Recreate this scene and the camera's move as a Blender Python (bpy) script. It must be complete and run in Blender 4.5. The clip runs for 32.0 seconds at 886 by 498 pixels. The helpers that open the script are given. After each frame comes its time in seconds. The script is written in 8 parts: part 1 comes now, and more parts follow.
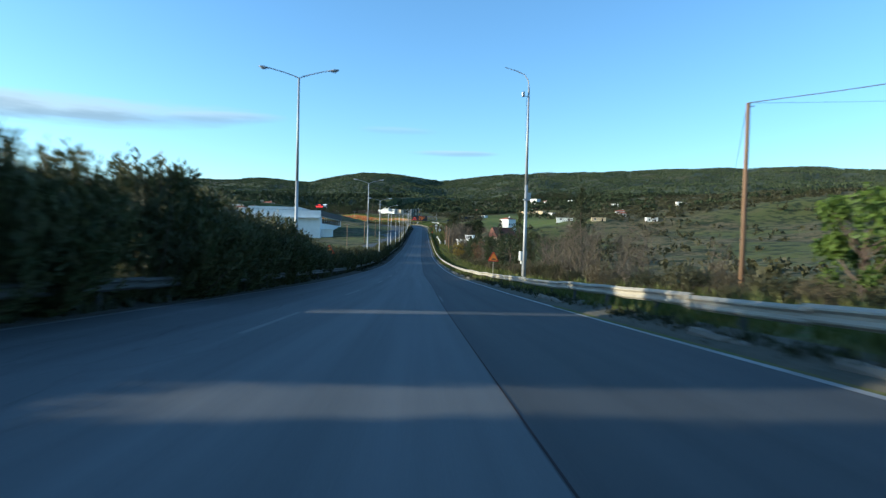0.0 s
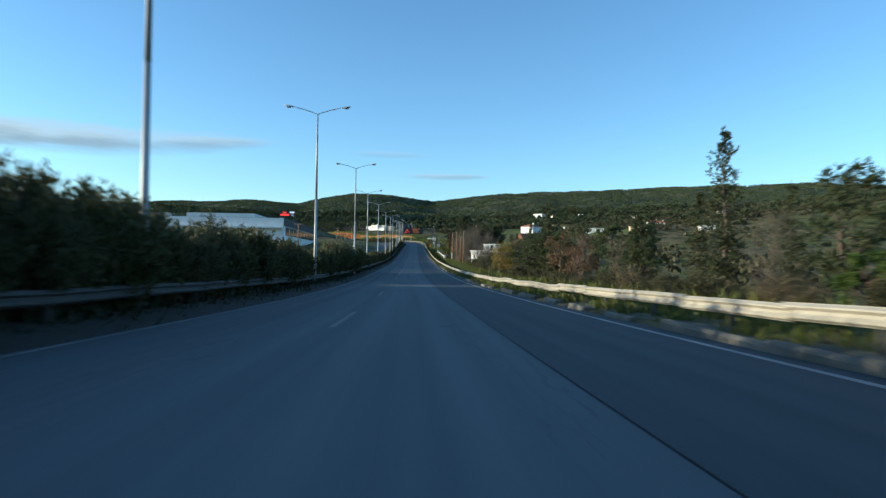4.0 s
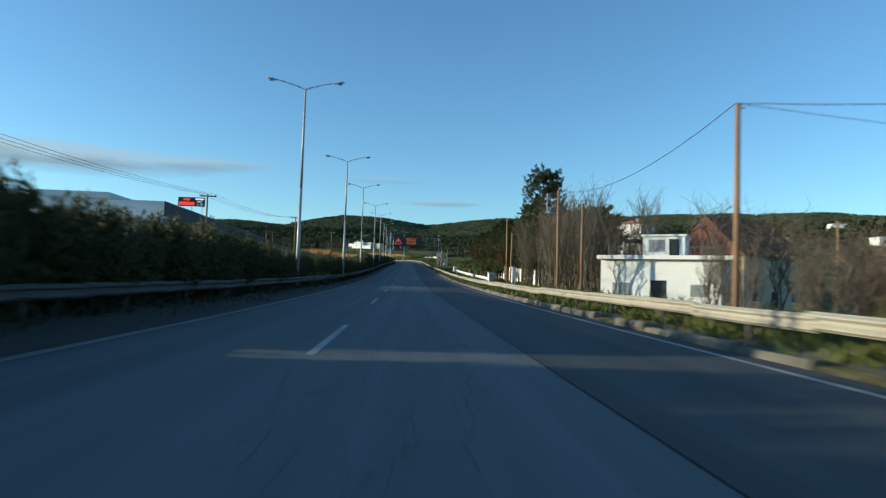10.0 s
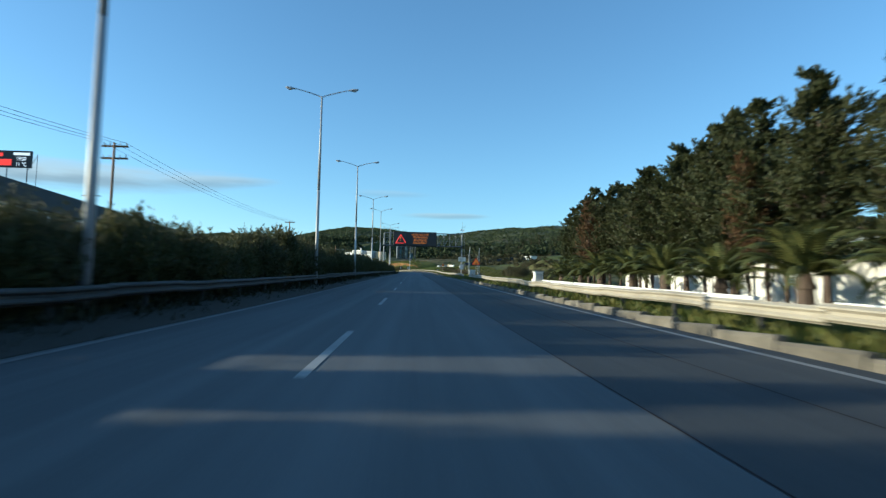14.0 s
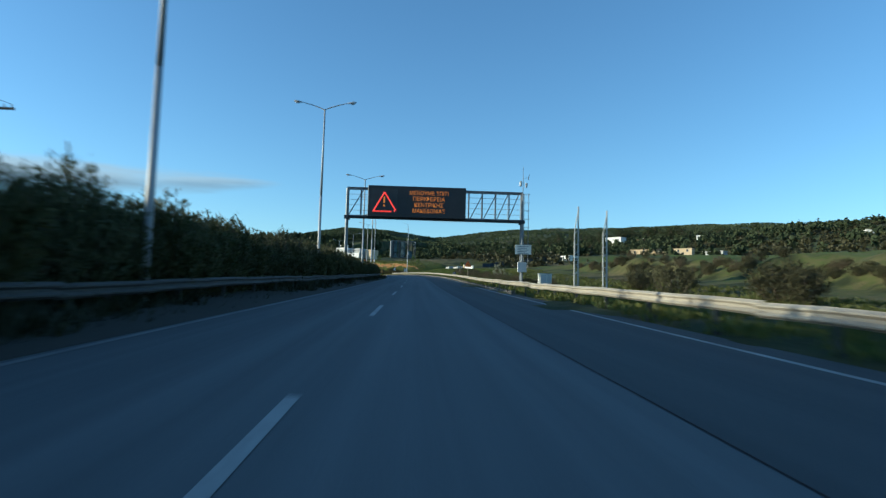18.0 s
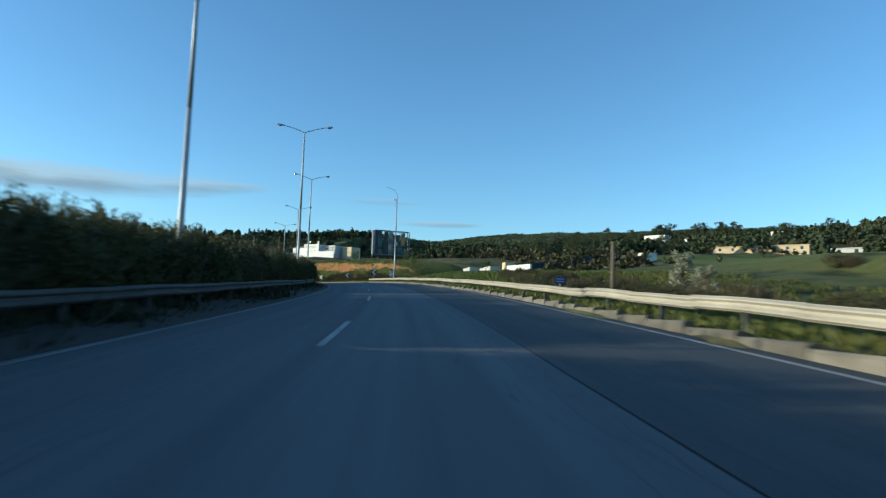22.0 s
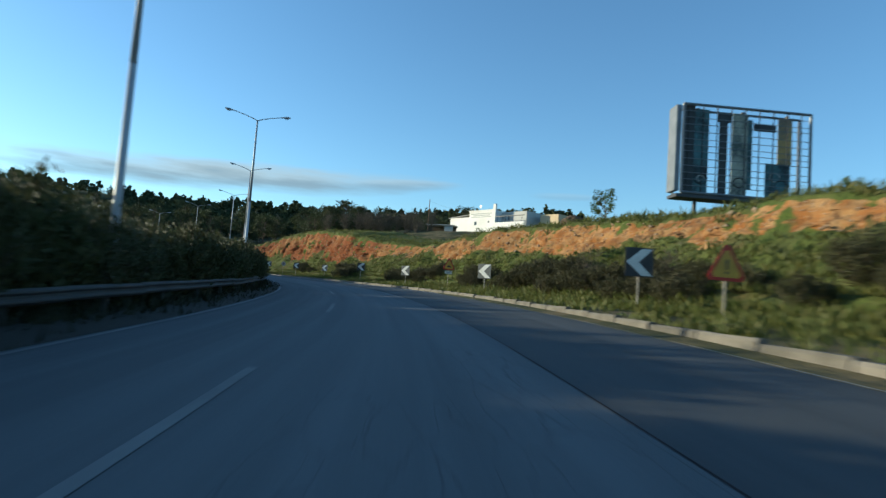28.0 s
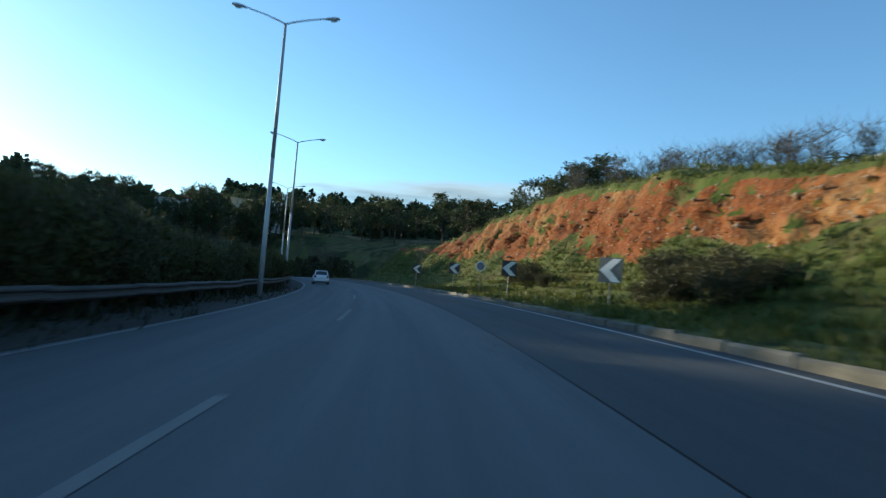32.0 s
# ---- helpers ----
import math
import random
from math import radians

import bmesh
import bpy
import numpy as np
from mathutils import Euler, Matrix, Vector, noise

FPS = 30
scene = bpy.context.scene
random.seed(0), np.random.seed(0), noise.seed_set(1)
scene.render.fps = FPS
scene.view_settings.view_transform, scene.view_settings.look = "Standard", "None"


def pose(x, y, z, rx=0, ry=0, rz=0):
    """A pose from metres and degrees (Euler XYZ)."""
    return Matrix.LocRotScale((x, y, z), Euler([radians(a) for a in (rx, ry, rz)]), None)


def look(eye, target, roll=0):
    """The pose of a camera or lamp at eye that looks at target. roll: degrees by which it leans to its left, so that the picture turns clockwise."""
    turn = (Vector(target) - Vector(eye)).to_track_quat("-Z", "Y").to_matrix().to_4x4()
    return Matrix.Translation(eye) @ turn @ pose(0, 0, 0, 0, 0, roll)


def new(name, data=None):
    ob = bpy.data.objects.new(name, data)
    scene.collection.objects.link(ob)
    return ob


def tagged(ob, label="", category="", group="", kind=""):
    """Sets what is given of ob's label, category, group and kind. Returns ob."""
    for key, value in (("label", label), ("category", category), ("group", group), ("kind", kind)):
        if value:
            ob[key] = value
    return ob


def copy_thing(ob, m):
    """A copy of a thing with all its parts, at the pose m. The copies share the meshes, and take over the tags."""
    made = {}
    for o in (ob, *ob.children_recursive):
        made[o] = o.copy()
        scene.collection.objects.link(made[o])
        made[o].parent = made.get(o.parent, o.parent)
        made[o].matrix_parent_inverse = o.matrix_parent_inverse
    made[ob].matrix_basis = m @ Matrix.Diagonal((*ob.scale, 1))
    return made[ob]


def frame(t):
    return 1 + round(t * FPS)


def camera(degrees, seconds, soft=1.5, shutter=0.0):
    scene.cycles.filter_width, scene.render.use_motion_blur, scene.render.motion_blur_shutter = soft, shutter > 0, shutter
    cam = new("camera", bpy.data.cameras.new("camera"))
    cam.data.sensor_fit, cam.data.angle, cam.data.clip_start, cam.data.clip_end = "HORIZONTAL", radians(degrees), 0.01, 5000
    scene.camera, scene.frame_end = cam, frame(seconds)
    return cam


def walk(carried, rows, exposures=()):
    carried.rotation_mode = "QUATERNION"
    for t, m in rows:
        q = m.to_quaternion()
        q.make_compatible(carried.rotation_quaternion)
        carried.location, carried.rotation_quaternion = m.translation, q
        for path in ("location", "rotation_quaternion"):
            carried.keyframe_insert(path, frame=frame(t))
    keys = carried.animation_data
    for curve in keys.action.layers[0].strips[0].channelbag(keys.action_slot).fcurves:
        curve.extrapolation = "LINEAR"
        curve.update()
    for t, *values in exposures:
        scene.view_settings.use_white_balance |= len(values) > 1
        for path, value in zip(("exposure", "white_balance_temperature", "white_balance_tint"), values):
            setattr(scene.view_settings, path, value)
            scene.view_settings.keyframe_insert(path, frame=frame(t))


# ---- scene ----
# ================= camera and its walk =================
cam = camera(73.0, 32.0, soft=1.3, shutter=0.4)
PATH = [
    (0.0, 0.00, 0.00, 1.15, 88.84, -1.39, -3.20),
    (0.5, -0.00, 10.20, 0.56, 89.32, -1.40, -3.16),
    (1.0, -0.00, 20.41, -0.00, 89.57, -1.28, -3.22),
    (1.5, -0.00, 30.62, -0.52, 89.58, -1.30, -3.34),
    (2.0, 0.00, 40.83, -1.01, 89.46, -0.86, -3.10),
    (2.5, 0.01, 51.03, -1.45, 89.69, -0.65, -3.06),
    (3.0, 0.03, 61.22, -1.85, 90.69, -0.32, -3.46),
    (3.5, 0.07, 71.38, -2.21, 91.05, -0.49, -3.82),
    (4.0, 0.17, 81.52, -2.52, 91.04, -0.82, -3.97),
    (4.5, 0.31, 91.62, -2.79, 91.19, -1.14, -4.20),
    (5.0, 0.47, 101.70, -3.02, 91.35, -1.46, -4.08),
    (5.5, 0.61, 111.74, -3.20, 91.36, -1.77, -3.99),
    (6.0, 0.73, 121.75, -3.33, 91.42, -2.09, -3.83),
    (6.5, 0.84, 131.72, -3.42, 91.44, -1.91, -3.76),
    (7.0, 0.94, 141.63, -3.45, 92.44, -1.95, -3.75),
    (7.5, 1.04, 151.49, -3.42, 94.24, -1.71, -3.75),
    (8.0, 1.17, 161.31, -3.35, 93.16, -1.11, -3.94),
    (8.5, 1.35, 171.14, -3.26, 93.56, -0.73, -4.33),
    (9.0, 1.57, 180.96, -3.14, 94.25, -0.56, -4.58),
    (9.5, 1.82, 190.77, -3.01, 94.10, -1.02, -4.73),
    (10.0, 2.07, 200.55, -2.87, 93.61, -1.81, -4.73),
    (10.5, 2.31, 210.31, -2.72, 93.56, -2.15, -4.52),
    (11.0, 2.54, 220.06, -2.56, 93.71, -2.12, -4.39),
    (11.5, 2.76, 229.78, -2.37, 93.98, -1.62, -4.37),
    (12.0, 2.97, 239.48, -2.16, 94.06, -1.45, -4.34),
    (12.5, 3.16, 249.23, -1.92, 94.25, -1.56, -4.21),
    (13.0, 3.34, 259.10, -1.62, 94.23, -1.11, -4.07),
    (13.5, 3.51, 269.07, -1.29, 94.57, -1.02, -4.00),
    (14.0, 3.67, 279.16, -0.91, 94.77, -1.03, -4.04),
    (14.5, 3.84, 289.36, -0.49, 94.90, -1.04, -4.07),
    (15.0, 4.03, 299.68, -0.03, 95.09, -1.07, -4.19),
    (15.5, 4.23, 310.12, 0.46, 95.16, -1.16, -4.12),
    (16.0, 4.44, 320.69, 0.97, 95.33, -1.24, -4.28),
    (16.5, 4.67, 331.39, 1.50, 95.41, -1.31, -4.36),
    (17.0, 4.89, 342.18, 2.04, 95.31, -1.38, -4.29),
    (17.5, 5.11, 353.03, 2.57, 95.04, -1.44, -4.16),
    (18.0, 5.31, 363.93, 3.10, 95.07, -1.52, -4.19),
    (18.5, 5.52, 374.87, 3.62, 95.24, -1.59, -4.31),
    (19.0, 5.76, 385.84, 4.14, 95.22, -1.80, -4.47),
    (19.5, 6.03, 396.82, 4.65, 95.28, -1.70, -4.65),
    (20.0, 6.33, 407.82, 5.17, 95.29, -1.61, -4.83),
    (20.5, 6.67, 418.84, 5.70, 95.45, -1.49, -4.98),
    (21.0, 7.05, 429.87, 6.24, 95.49, -1.45, -5.12),
    (21.5, 7.41, 440.87, 6.79, 95.55, -1.60, -5.07),
    (22.0, 7.71, 451.80, 7.34, 95.61, -1.71, -4.71),
    (22.5, 7.94, 462.67, 7.90, 95.62, -1.68, -4.10),
    (23.0, 8.00, 473.47, 8.46, 95.57, -1.95, -3.07),
    (23.5, 7.82, 484.20, 9.01, 95.58, -2.07, -1.79),
    (24.0, 7.38, 494.85, 9.55, 95.23, -2.64, -0.13),
    (24.5, 6.68, 505.46, 10.07, 94.85, -2.74, 1.38),
    (25.0, 5.71, 516.04, 10.57, 95.09, -2.90, 2.84),
    (25.5, 4.46, 526.59, 11.05, 95.10, -3.08, 4.30),
    (26.0, 2.93, 537.08, 11.50, 95.00, -3.27, 5.78),
    (26.5, 1.13, 547.47, 11.91, 95.01, -3.48, 7.20),
    (27.0, -0.95, 557.75, 12.29, 94.43, -3.75, 8.98),
    (27.5, -3.30, 567.87, 12.62, 94.26, -4.12, 10.68),
    (28.0, -5.96, 577.78, 12.92, 94.31, -4.17, 12.68),
    (28.5, -8.89, 587.45, 13.18, 94.35, -4.38, 14.68),
    (29.0, -12.14, 596.84, 13.41, 94.15, -4.18, 17.03),
    (29.5, -15.73, 605.90, 13.62, 94.05, -3.92, 19.19),
    (30.0, -19.65, 614.62, 13.80, 93.86, -3.97, 22.29),
    (30.5, -23.92, 623.00, 13.96, 93.83, -4.03, 25.41),
    (31.0, -28.58, 631.05, 14.12, 93.79, -4.02, 28.66),
    (31.5, -33.61, 638.77, 14.28, 93.93, -4.14, 31.31),
    (32.0, -39.01, 646.17, 14.43, 94.02, -4.36, 34.21),
]
walk(cam, [(t, pose(*p)) for t, *p in PATH], exposures=[(0.0, 1.10, 5500.0, 0.0), (3.0, 0.94, 5600.0, 0.0), (6.0, 0.80, 5700.0, -3.0), (7.0, 0.86, 5650.0, -3.0), (8.0, 0.66, 5700.0, -4.0), (9.0, 0.58, 5700.0, -4.0), (12.0, 0.66, 5650.0, -4.0), (13.0, 0.80, 5700.0, -4.0), (15.0, 0.84, 5600.0, -4.0), (19.0, 0.58, 5430.0, -4.0), (21.0, 0.70, 5480.0, -4.0), (24.0, 0.44, 5460.0, -4.0), (27.0, 0.56, 5700.0, -3.0), (28.0, 0.70, 5750.0, -3.0), (29.0, 0.74, 5800.0, -3.0), (30.0, 0.66, 5800.0, -3.0), (31.0, 0.70, 5850.0, -3.0), (32.0, 0.88, 5850.0, -2.0)])

# ================= world, sun =================
SUN_EL, SUN_AZ = radians(10.3), radians(90)      # azimuth: to the left of the first heading
SUN_DIR = Vector((-math.cos(SUN_EL) * math.sin(SUN_AZ), math.cos(SUN_EL) * math.cos(SUN_AZ), math.sin(SUN_EL)))
world = bpy.data.worlds.new("world")
scene.world = world
world.use_nodes = True
wn, wl = world.node_tree.nodes, world.node_tree.links
sky = wn.new("ShaderNodeTexSky")
sky.sky_type, sky.sun_disc = "NISHITA", False
sky.sun_elevation, sky.sun_rotation = SUN_EL, -SUN_AZ
sky.altitude, sky.air_density, sky.dust_density, sky.ozone_density = 50.0, 1.0, 0.25, 3.0


def calc(op, *vals):
    q = wn.new("ShaderNodeMath")
    q.operation = op
    for k, v in enumerate(vals):
        if isinstance(v, (int, float)):
            q.inputs[k].default_value = v
        else:
            wl.new(v, q.inputs[k])
    return q.outputs[0]


# thin evening clouds low in the sky: azimuth, elevation, rise, half width, half height (degrees), density
coord = wn.new("ShaderNodeTexCoord")
xyz = wn.new("ShaderNodeSeparateXYZ")
wl.new(coord.outputs["Generated"], xyz.inputs[0])
azim = calc("MULTIPLY", calc("ARCTAN2", xyz.outputs["X"], xyz.outputs["Y"]), 57.2958)
elev = calc("MULTIPLY", calc("ARCSINE", xyz.outputs["Z"]), 57.2958)
fluff = wn.new("ShaderNodeTexNoise")
stretch = wn.new("ShaderNodeMapping")
stretch.inputs["Scale"].default_value = (9, 9, 60)
wl.new(coord.outputs["Generated"], stretch.inputs["Vector"])
wl.new(stretch.outputs["Vector"], fluff.inputs["Vector"])
fluff.inputs["Scale"].default_value, fluff.inputs["Detail"].default_value = 1.0, 6.0


def smooth_ramp(v, lo, hi, top=1.0):
    q = wn.new("ShaderNodeMapRange")
    q.interpolation_type = "SMOOTHSTEP"
    q.inputs["From Min"].default_value, q.inputs["From Max"].default_value, q.inputs["To Max"].default_value = lo, hi, top
    wl.new(v, q.inputs["Value"])
    return q.outputs["Result"]


cover, crown = None, None
for az, el, rise, wa, we, dense in ((-33, 9.2, 0.06, 25, 1.75, 0.85), (-19, 10.0, 0.05, 10, 0.9, 0.65), (4.0, 7.9, 0.0, 5.5, 0.4, 0.5), (-1.5, 9.9, 0.0, 5.0, 0.5, 0.25)):
    a = calc("SUBTRACT", azim, az)
    e = calc("DIVIDE", calc("SUBTRACT", calc("SUBTRACT", elev, el), calc("MULTIPLY", a, rise)), we)
    a = calc("DIVIDE", a, wa)
    d = calc("ADD", calc("MULTIPLY", a, a), calc("MULTIPLY", e, e))
    d = calc("SUBTRACT", 1.3, calc("ADD", d, calc("MULTIPLY", fluff.outputs["Fac"], 1.0)))
    c = smooth_ramp(d, 0.0, 0.85, dense)
    k = calc("MULTIPLY", smooth_ramp(calc("ADD", e, calc("MULTIPLY", calc("SUBTRACT", fluff.outputs["Fac"], 0.5), 1.6)), -0.3, 0.55), c)
    cover = c if cover is None else calc("MAXIMUM", cover, c)
    crown = k if crown is None else calc("MAXIMUM", crown, k)
tone = wn.new("ShaderNodeMix")
tone.data_type = "RGBA"
wl.new(calc("DIVIDE", crown, calc("ADD", cover, 0.02)), tone.inputs["Factor"])
tone.inputs["A"].default_value, tone.inputs["B"].default_value = (1.25, 1.5, 1.7, 1), (2.3, 2.4, 2.4, 1)
veil = wn.new("ShaderNodeMix")
veil.data_type = "RGBA"
wl.new(cover, veil.inputs["Factor"])
wl.new(sky.outputs["Color"], veil.inputs["A"])
wl.new(tone.outputs["Result"], veil.inputs["B"])
wl.new(veil.outputs["Result"], wn["Background"].inputs["Color"])
wn["Background"].inputs["Strength"].default_value = 0.15
sun = new("sun", bpy.data.lights.new("sun", "SUN"))
sun.data.energy, sun.data.angle, sun.data.color = 4.3, radians(0.5), (1.0, 0.82, 0.58)
sun.matrix_world = look(SUN_DIR * 100, (0, 0, 0))

# ================= materials =================
def material(name, base, rough=0.8, vary=None, scale=1.0, fine=30.0, amount=0.5, bump=0.0, metal=0.0, per_object=0.0, spec=0.5, stretch=(1, 1, 1), emit=None, power=0.0, trans=0.0):
    """A procedural surface: base colour, mixed with vary by coarse and fine noise in metres, and fine relief."""
    m = bpy.data.materials.new(name)
    m.use_nodes = True
    n, l = m.node_tree.nodes, m.node_tree.links
    b = n["Principled BSDF"]
    b.inputs["Roughness"].default_value, b.inputs["Metallic"].default_value = rough, metal
    b.inputs["Specular IOR Level"].default_value = spec
    if vary is None:
        vary = tuple(c * 0.7 for c in base)
    co = n.new("ShaderNodeNewGeometry")
    mp = n.new("ShaderNodeMapping")
    mp.inputs["Scale"].default_value = stretch
    l.new(co.outputs["Position"], mp.inputs["Vector"])
    no = [n.new("ShaderNodeTexNoise") for _ in range(2)]
    for k, q in enumerate((scale, fine)):
        no[k].inputs["Scale"].default_value, no[k].inputs["Detail"].default_value = q, 5.0
        l.new(mp.outputs["Vector"], no[k].inputs["Vector"])
    ad = n.new("ShaderNodeMath"); ad.operation = "MULTIPLY_ADD"
    l.new(no[0].outputs["Fac"], ad.inputs[0]); ad.inputs[1].default_value = 1.4
    m2 = n.new("ShaderNodeMath"); m2.operation = "MULTIPLY_ADD"
    l.new(no[1].outputs["Fac"], m2.inputs[0]); m2.inputs[1].default_value, m2.inputs[2].default_value = 0.8, -0.6
    l.new(m2.outputs[0], ad.inputs[2])
    rp = n.new("ShaderNodeMapRange")
    rp.inputs["From Min"].default_value, rp.inputs["From Max"].default_value = 0.5 - 0.5 * amount, 0.5 + 0.5 * amount
    l.new(ad.outputs[0], rp.inputs["Value"])
    mx = n.new("ShaderNodeMix"); mx.data_type = "RGBA"
    mx.inputs["A"].default_value, mx.inputs["B"].default_value = (*base, 1), (*vary, 1)
    l.new(rp.outputs["Result"], mx.inputs["Factor"])
    out = mx.outputs["Result"]
    if per_object:
        oi = n.new("ShaderNodeObjectInfo")
        hs = n.new("ShaderNodeHueSaturation")
        r2 = n.new("ShaderNodeMapRange")
        r2.inputs["To Min"].default_value, r2.inputs["To Max"].default_value = 1 - per_object, 1 + per_object
        l.new(oi.outputs["Random"], r2.inputs["Value"])
        l.new(r2.outputs["Result"], hs.inputs["Value"]); l.new(out, hs.inputs["Color"])
        out = hs.outputs["Color"]
    l.new(out, b.inputs["Base Color"])
    if bump:
        bp = n.new("ShaderNodeBump")
        bp.inputs["Strength"].default_value, bp.inputs["Distance"].default_value = bump, 0.03
        l.new(no[1].outputs["Fac"], bp.inputs["Height"]); l.new(bp.outputs["Normal"], b.inputs["Normal"])
    if emit:
        b.inputs["Emission Color"].default_value, b.inputs["Emission Strength"].default_value = (*emit, 1), power
    if trans:
        tr = n.new("ShaderNodeBsdfTranslucent")
        sh = n.new("ShaderNodeMixShader")
        sh.inputs["Fac"].default_value = trans
        l.new(out, tr.inputs["Color"]); l.new(b.outputs[0], sh.inputs[1]); l.new(tr.outputs[0], sh.inputs[2])
        l.new(sh.outputs[0], n["Material Output"].inputs["Surface"])
    return m


def leafy(name, base, vary, trans=0.25, rough=0.6, per_object=0.15):
    """Foliage, each leaf with a tone of its own between base and vary."""
    m = material(name, base, rough, vary, 0.5, 3.0, 0.8, per_object=per_object, trans=trans, spec=0.3 if rough < 1 else 0.0)
    n, l = m.node_tree.nodes, m.node_tree.links
    g = n["Geometry"]
    mix = [q for q in n if q.bl_idname == "ShaderNodeMix"][0]
    a = n.new("ShaderNodeMath"); a.operation = "MULTIPLY_ADD"; a.inputs[1].default_value = 0.7
    old = mix.inputs["Factor"].links[0].from_socket
    h = n.new("ShaderNodeMath"); h.operation = "MULTIPLY"; h.inputs[1].default_value = 0.4
    l.new(old, h.inputs[0]); l.new(g.outputs["Random Per Island"], a.inputs[0]); l.new(h.outputs[0], a.inputs[2])
    l.new(a.outputs[0], mix.inputs["Factor"])
    return m


M = {}
def asphalt(name, light, dark, cracks):
    """Worn asphalt: streaks and wheel tracks along the lane, blotches, stones, thin cracks."""
    m = bpy.data.materials.new(name)
    m.use_nodes = True
    n, l = m.node_tree.nodes, m.node_tree.links
    b = n["Principled BSDF"]
    b.inputs["Specular IOR Level"].default_value = 0.2
    co = n.new("ShaderNodeAttribute")
    co.attribute_name = "lane_place"

    def nz(scale, stretch, detail=5.0):
        mp = n.new("ShaderNodeMapping")
        mp.inputs["Scale"].default_value = stretch
        l.new(co.outputs["Vector"], mp.inputs["Vector"])
        t = n.new("ShaderNodeTexNoise")
        t.inputs["Scale"].default_value, t.inputs["Detail"].default_value = scale, detail
        l.new(mp.outputs["Vector"], t.inputs["Vector"])
        return t.outputs["Fac"]

    def do(op, *vals):
        q = n.new("ShaderNodeMath")
        q.operation = op
        for k, v in enumerate(vals):
            if isinstance(v, (int, float)):
                q.inputs[k].default_value = v
            else:
                l.new(v, q.inputs[k])
        return q.outputs[0]

    sep = n.new("ShaderNodeSeparateXYZ")
    l.new(co.outputs["Vector"], sep.inputs[0])
    track = do("MULTIPLY", do("COSINE", do("MULTIPLY", do("ADD", sep.outputs["X"], 0.75), 6.283 / 1.75)), 0.10)
    streak = do("MULTIPLY", do("SUBTRACT", nz(1.0, (2.2, 0.035, 1)), 0.5), 1.3)
    blotch = do("MULTIPLY", do("SUBTRACT", nz(1.0, (0.5, 0.11, 1)), 0.5), 1.0)
    # darker towards the median: the hedge's shade put into the lanes' colour
    hedge_shade = n.new("ShaderNodeMapRange")
    hedge_shade.interpolation_type = "SMOOTHSTEP"
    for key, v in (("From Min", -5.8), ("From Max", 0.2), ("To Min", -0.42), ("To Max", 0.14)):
        hedge_shade.inputs[key].default_value = v
    l.new(sep.outputs["X"], hedge_shade.inputs["Value"])
    grit_ = nz(45.0, (1, 1, 1), 4.0)
    tone = do("ADD", do("ADD", do("ADD", 0.5, hedge_shade.outputs["Result"]), track), do("ADD", do("ADD", streak, blotch), do("MULTIPLY", do("SUBTRACT", grit_, 0.5), 0.9)))
    mx = n.new("ShaderNodeMix"); mx.data_type = "RGBA"
    mx.inputs["A"].default_value, mx.inputs["B"].default_value = (*dark, 1), (*light, 1)
    l.new(tone, mx.inputs["Factor"])
    # thin wandering cracks, mostly along the lane
    wob = n.new("ShaderNodeMapping")
    wob.inputs["Scale"].default_value = (0.55, 0.12, 1)
    l.new(co.outputs["Vector"], wob.inputs["Vector"])
    warp = n.new("ShaderNodeTexNoise")
    warp.inputs["Scale"].default_value, warp.inputs["Detail"].default_value = 3.0, 4.0
    l.new(wob.outputs["Vector"], warp.inputs["Vector"])
    add = n.new("ShaderNodeVectorMath"); add.operation = "MULTIPLY_ADD"
    l.new(warp.outputs["Color"], add.inputs[0]); add.inputs[1].default_value = (0.35, 0.35, 0)
    l.new(wob.outputs["Vector"], add.inputs[2])
    vo = n.new("ShaderNodeTexVoronoi"); vo.feature = "DISTANCE_TO_EDGE"
    l.new(add.outputs[0], vo.inputs["Vector"])
    crack = do("MULTIPLY", do("LESS_THAN", vo.outputs["Distance"], 0.012), do("GREATER_THAN", nz(1.0, (0.2, 0.03, 1), 2.0), 1.0 - cracks))
    m2 = n.new("ShaderNodeMix"); m2.data_type = "RGBA"
    l.new(do("MULTIPLY", crack, 0.3), m2.inputs["Factor"])
    l.new(mx.outputs["Result"], m2.inputs["A"]); m2.inputs["B"].default_value = (0.018, 0.018, 0.019, 1)
    l.new(m2.outputs["Result"], b.inputs["Base Color"])
    l.new(do("ADD", 0.8, do("MULTIPLY", blotch, 0.3)), b.inputs["Roughness"])
    bp = n.new("ShaderNodeBump")
    bp.inputs["Strength"].default_value, bp.inputs["Distance"].default_value = 0.35, 0.02
    l.new(grit_, bp.inputs["Height"]); l.new(bp.outputs["Normal"], b.inputs["Normal"])
    return m


M["asphalt_old"] = asphalt("asphalt_old", (0.13, 0.139, 0.145), (0.07, 0.077, 0.082), 0.46)
M["asphalt_new"] = asphalt("asphalt_new", (0.073, 0.078, 0.082), (0.04, 0.044, 0.047), 0.38)
M["paint"] = material("paint", (0.34, 0.345, 0.335), 0.7, (0.16, 0.16, 0.155), 0.8, 14, 0.75)
M["paint_left"] = material("paint_left", (0.17, 0.175, 0.175), 0.75, (0.09, 0.09, 0.09), 0.6, 14, 0.8)
M["paint_old"] = material("paint_old", (0.105, 0.11, 0.11), 0.8, (0.065, 0.065, 0.065), 0.8, 14, 0.8)
M["paint_worn"] = material("paint_worn", (0.155, 0.16, 0.157), 0.75, (0.10, 0.10, 0.10), 0.8, 14, 0.8)
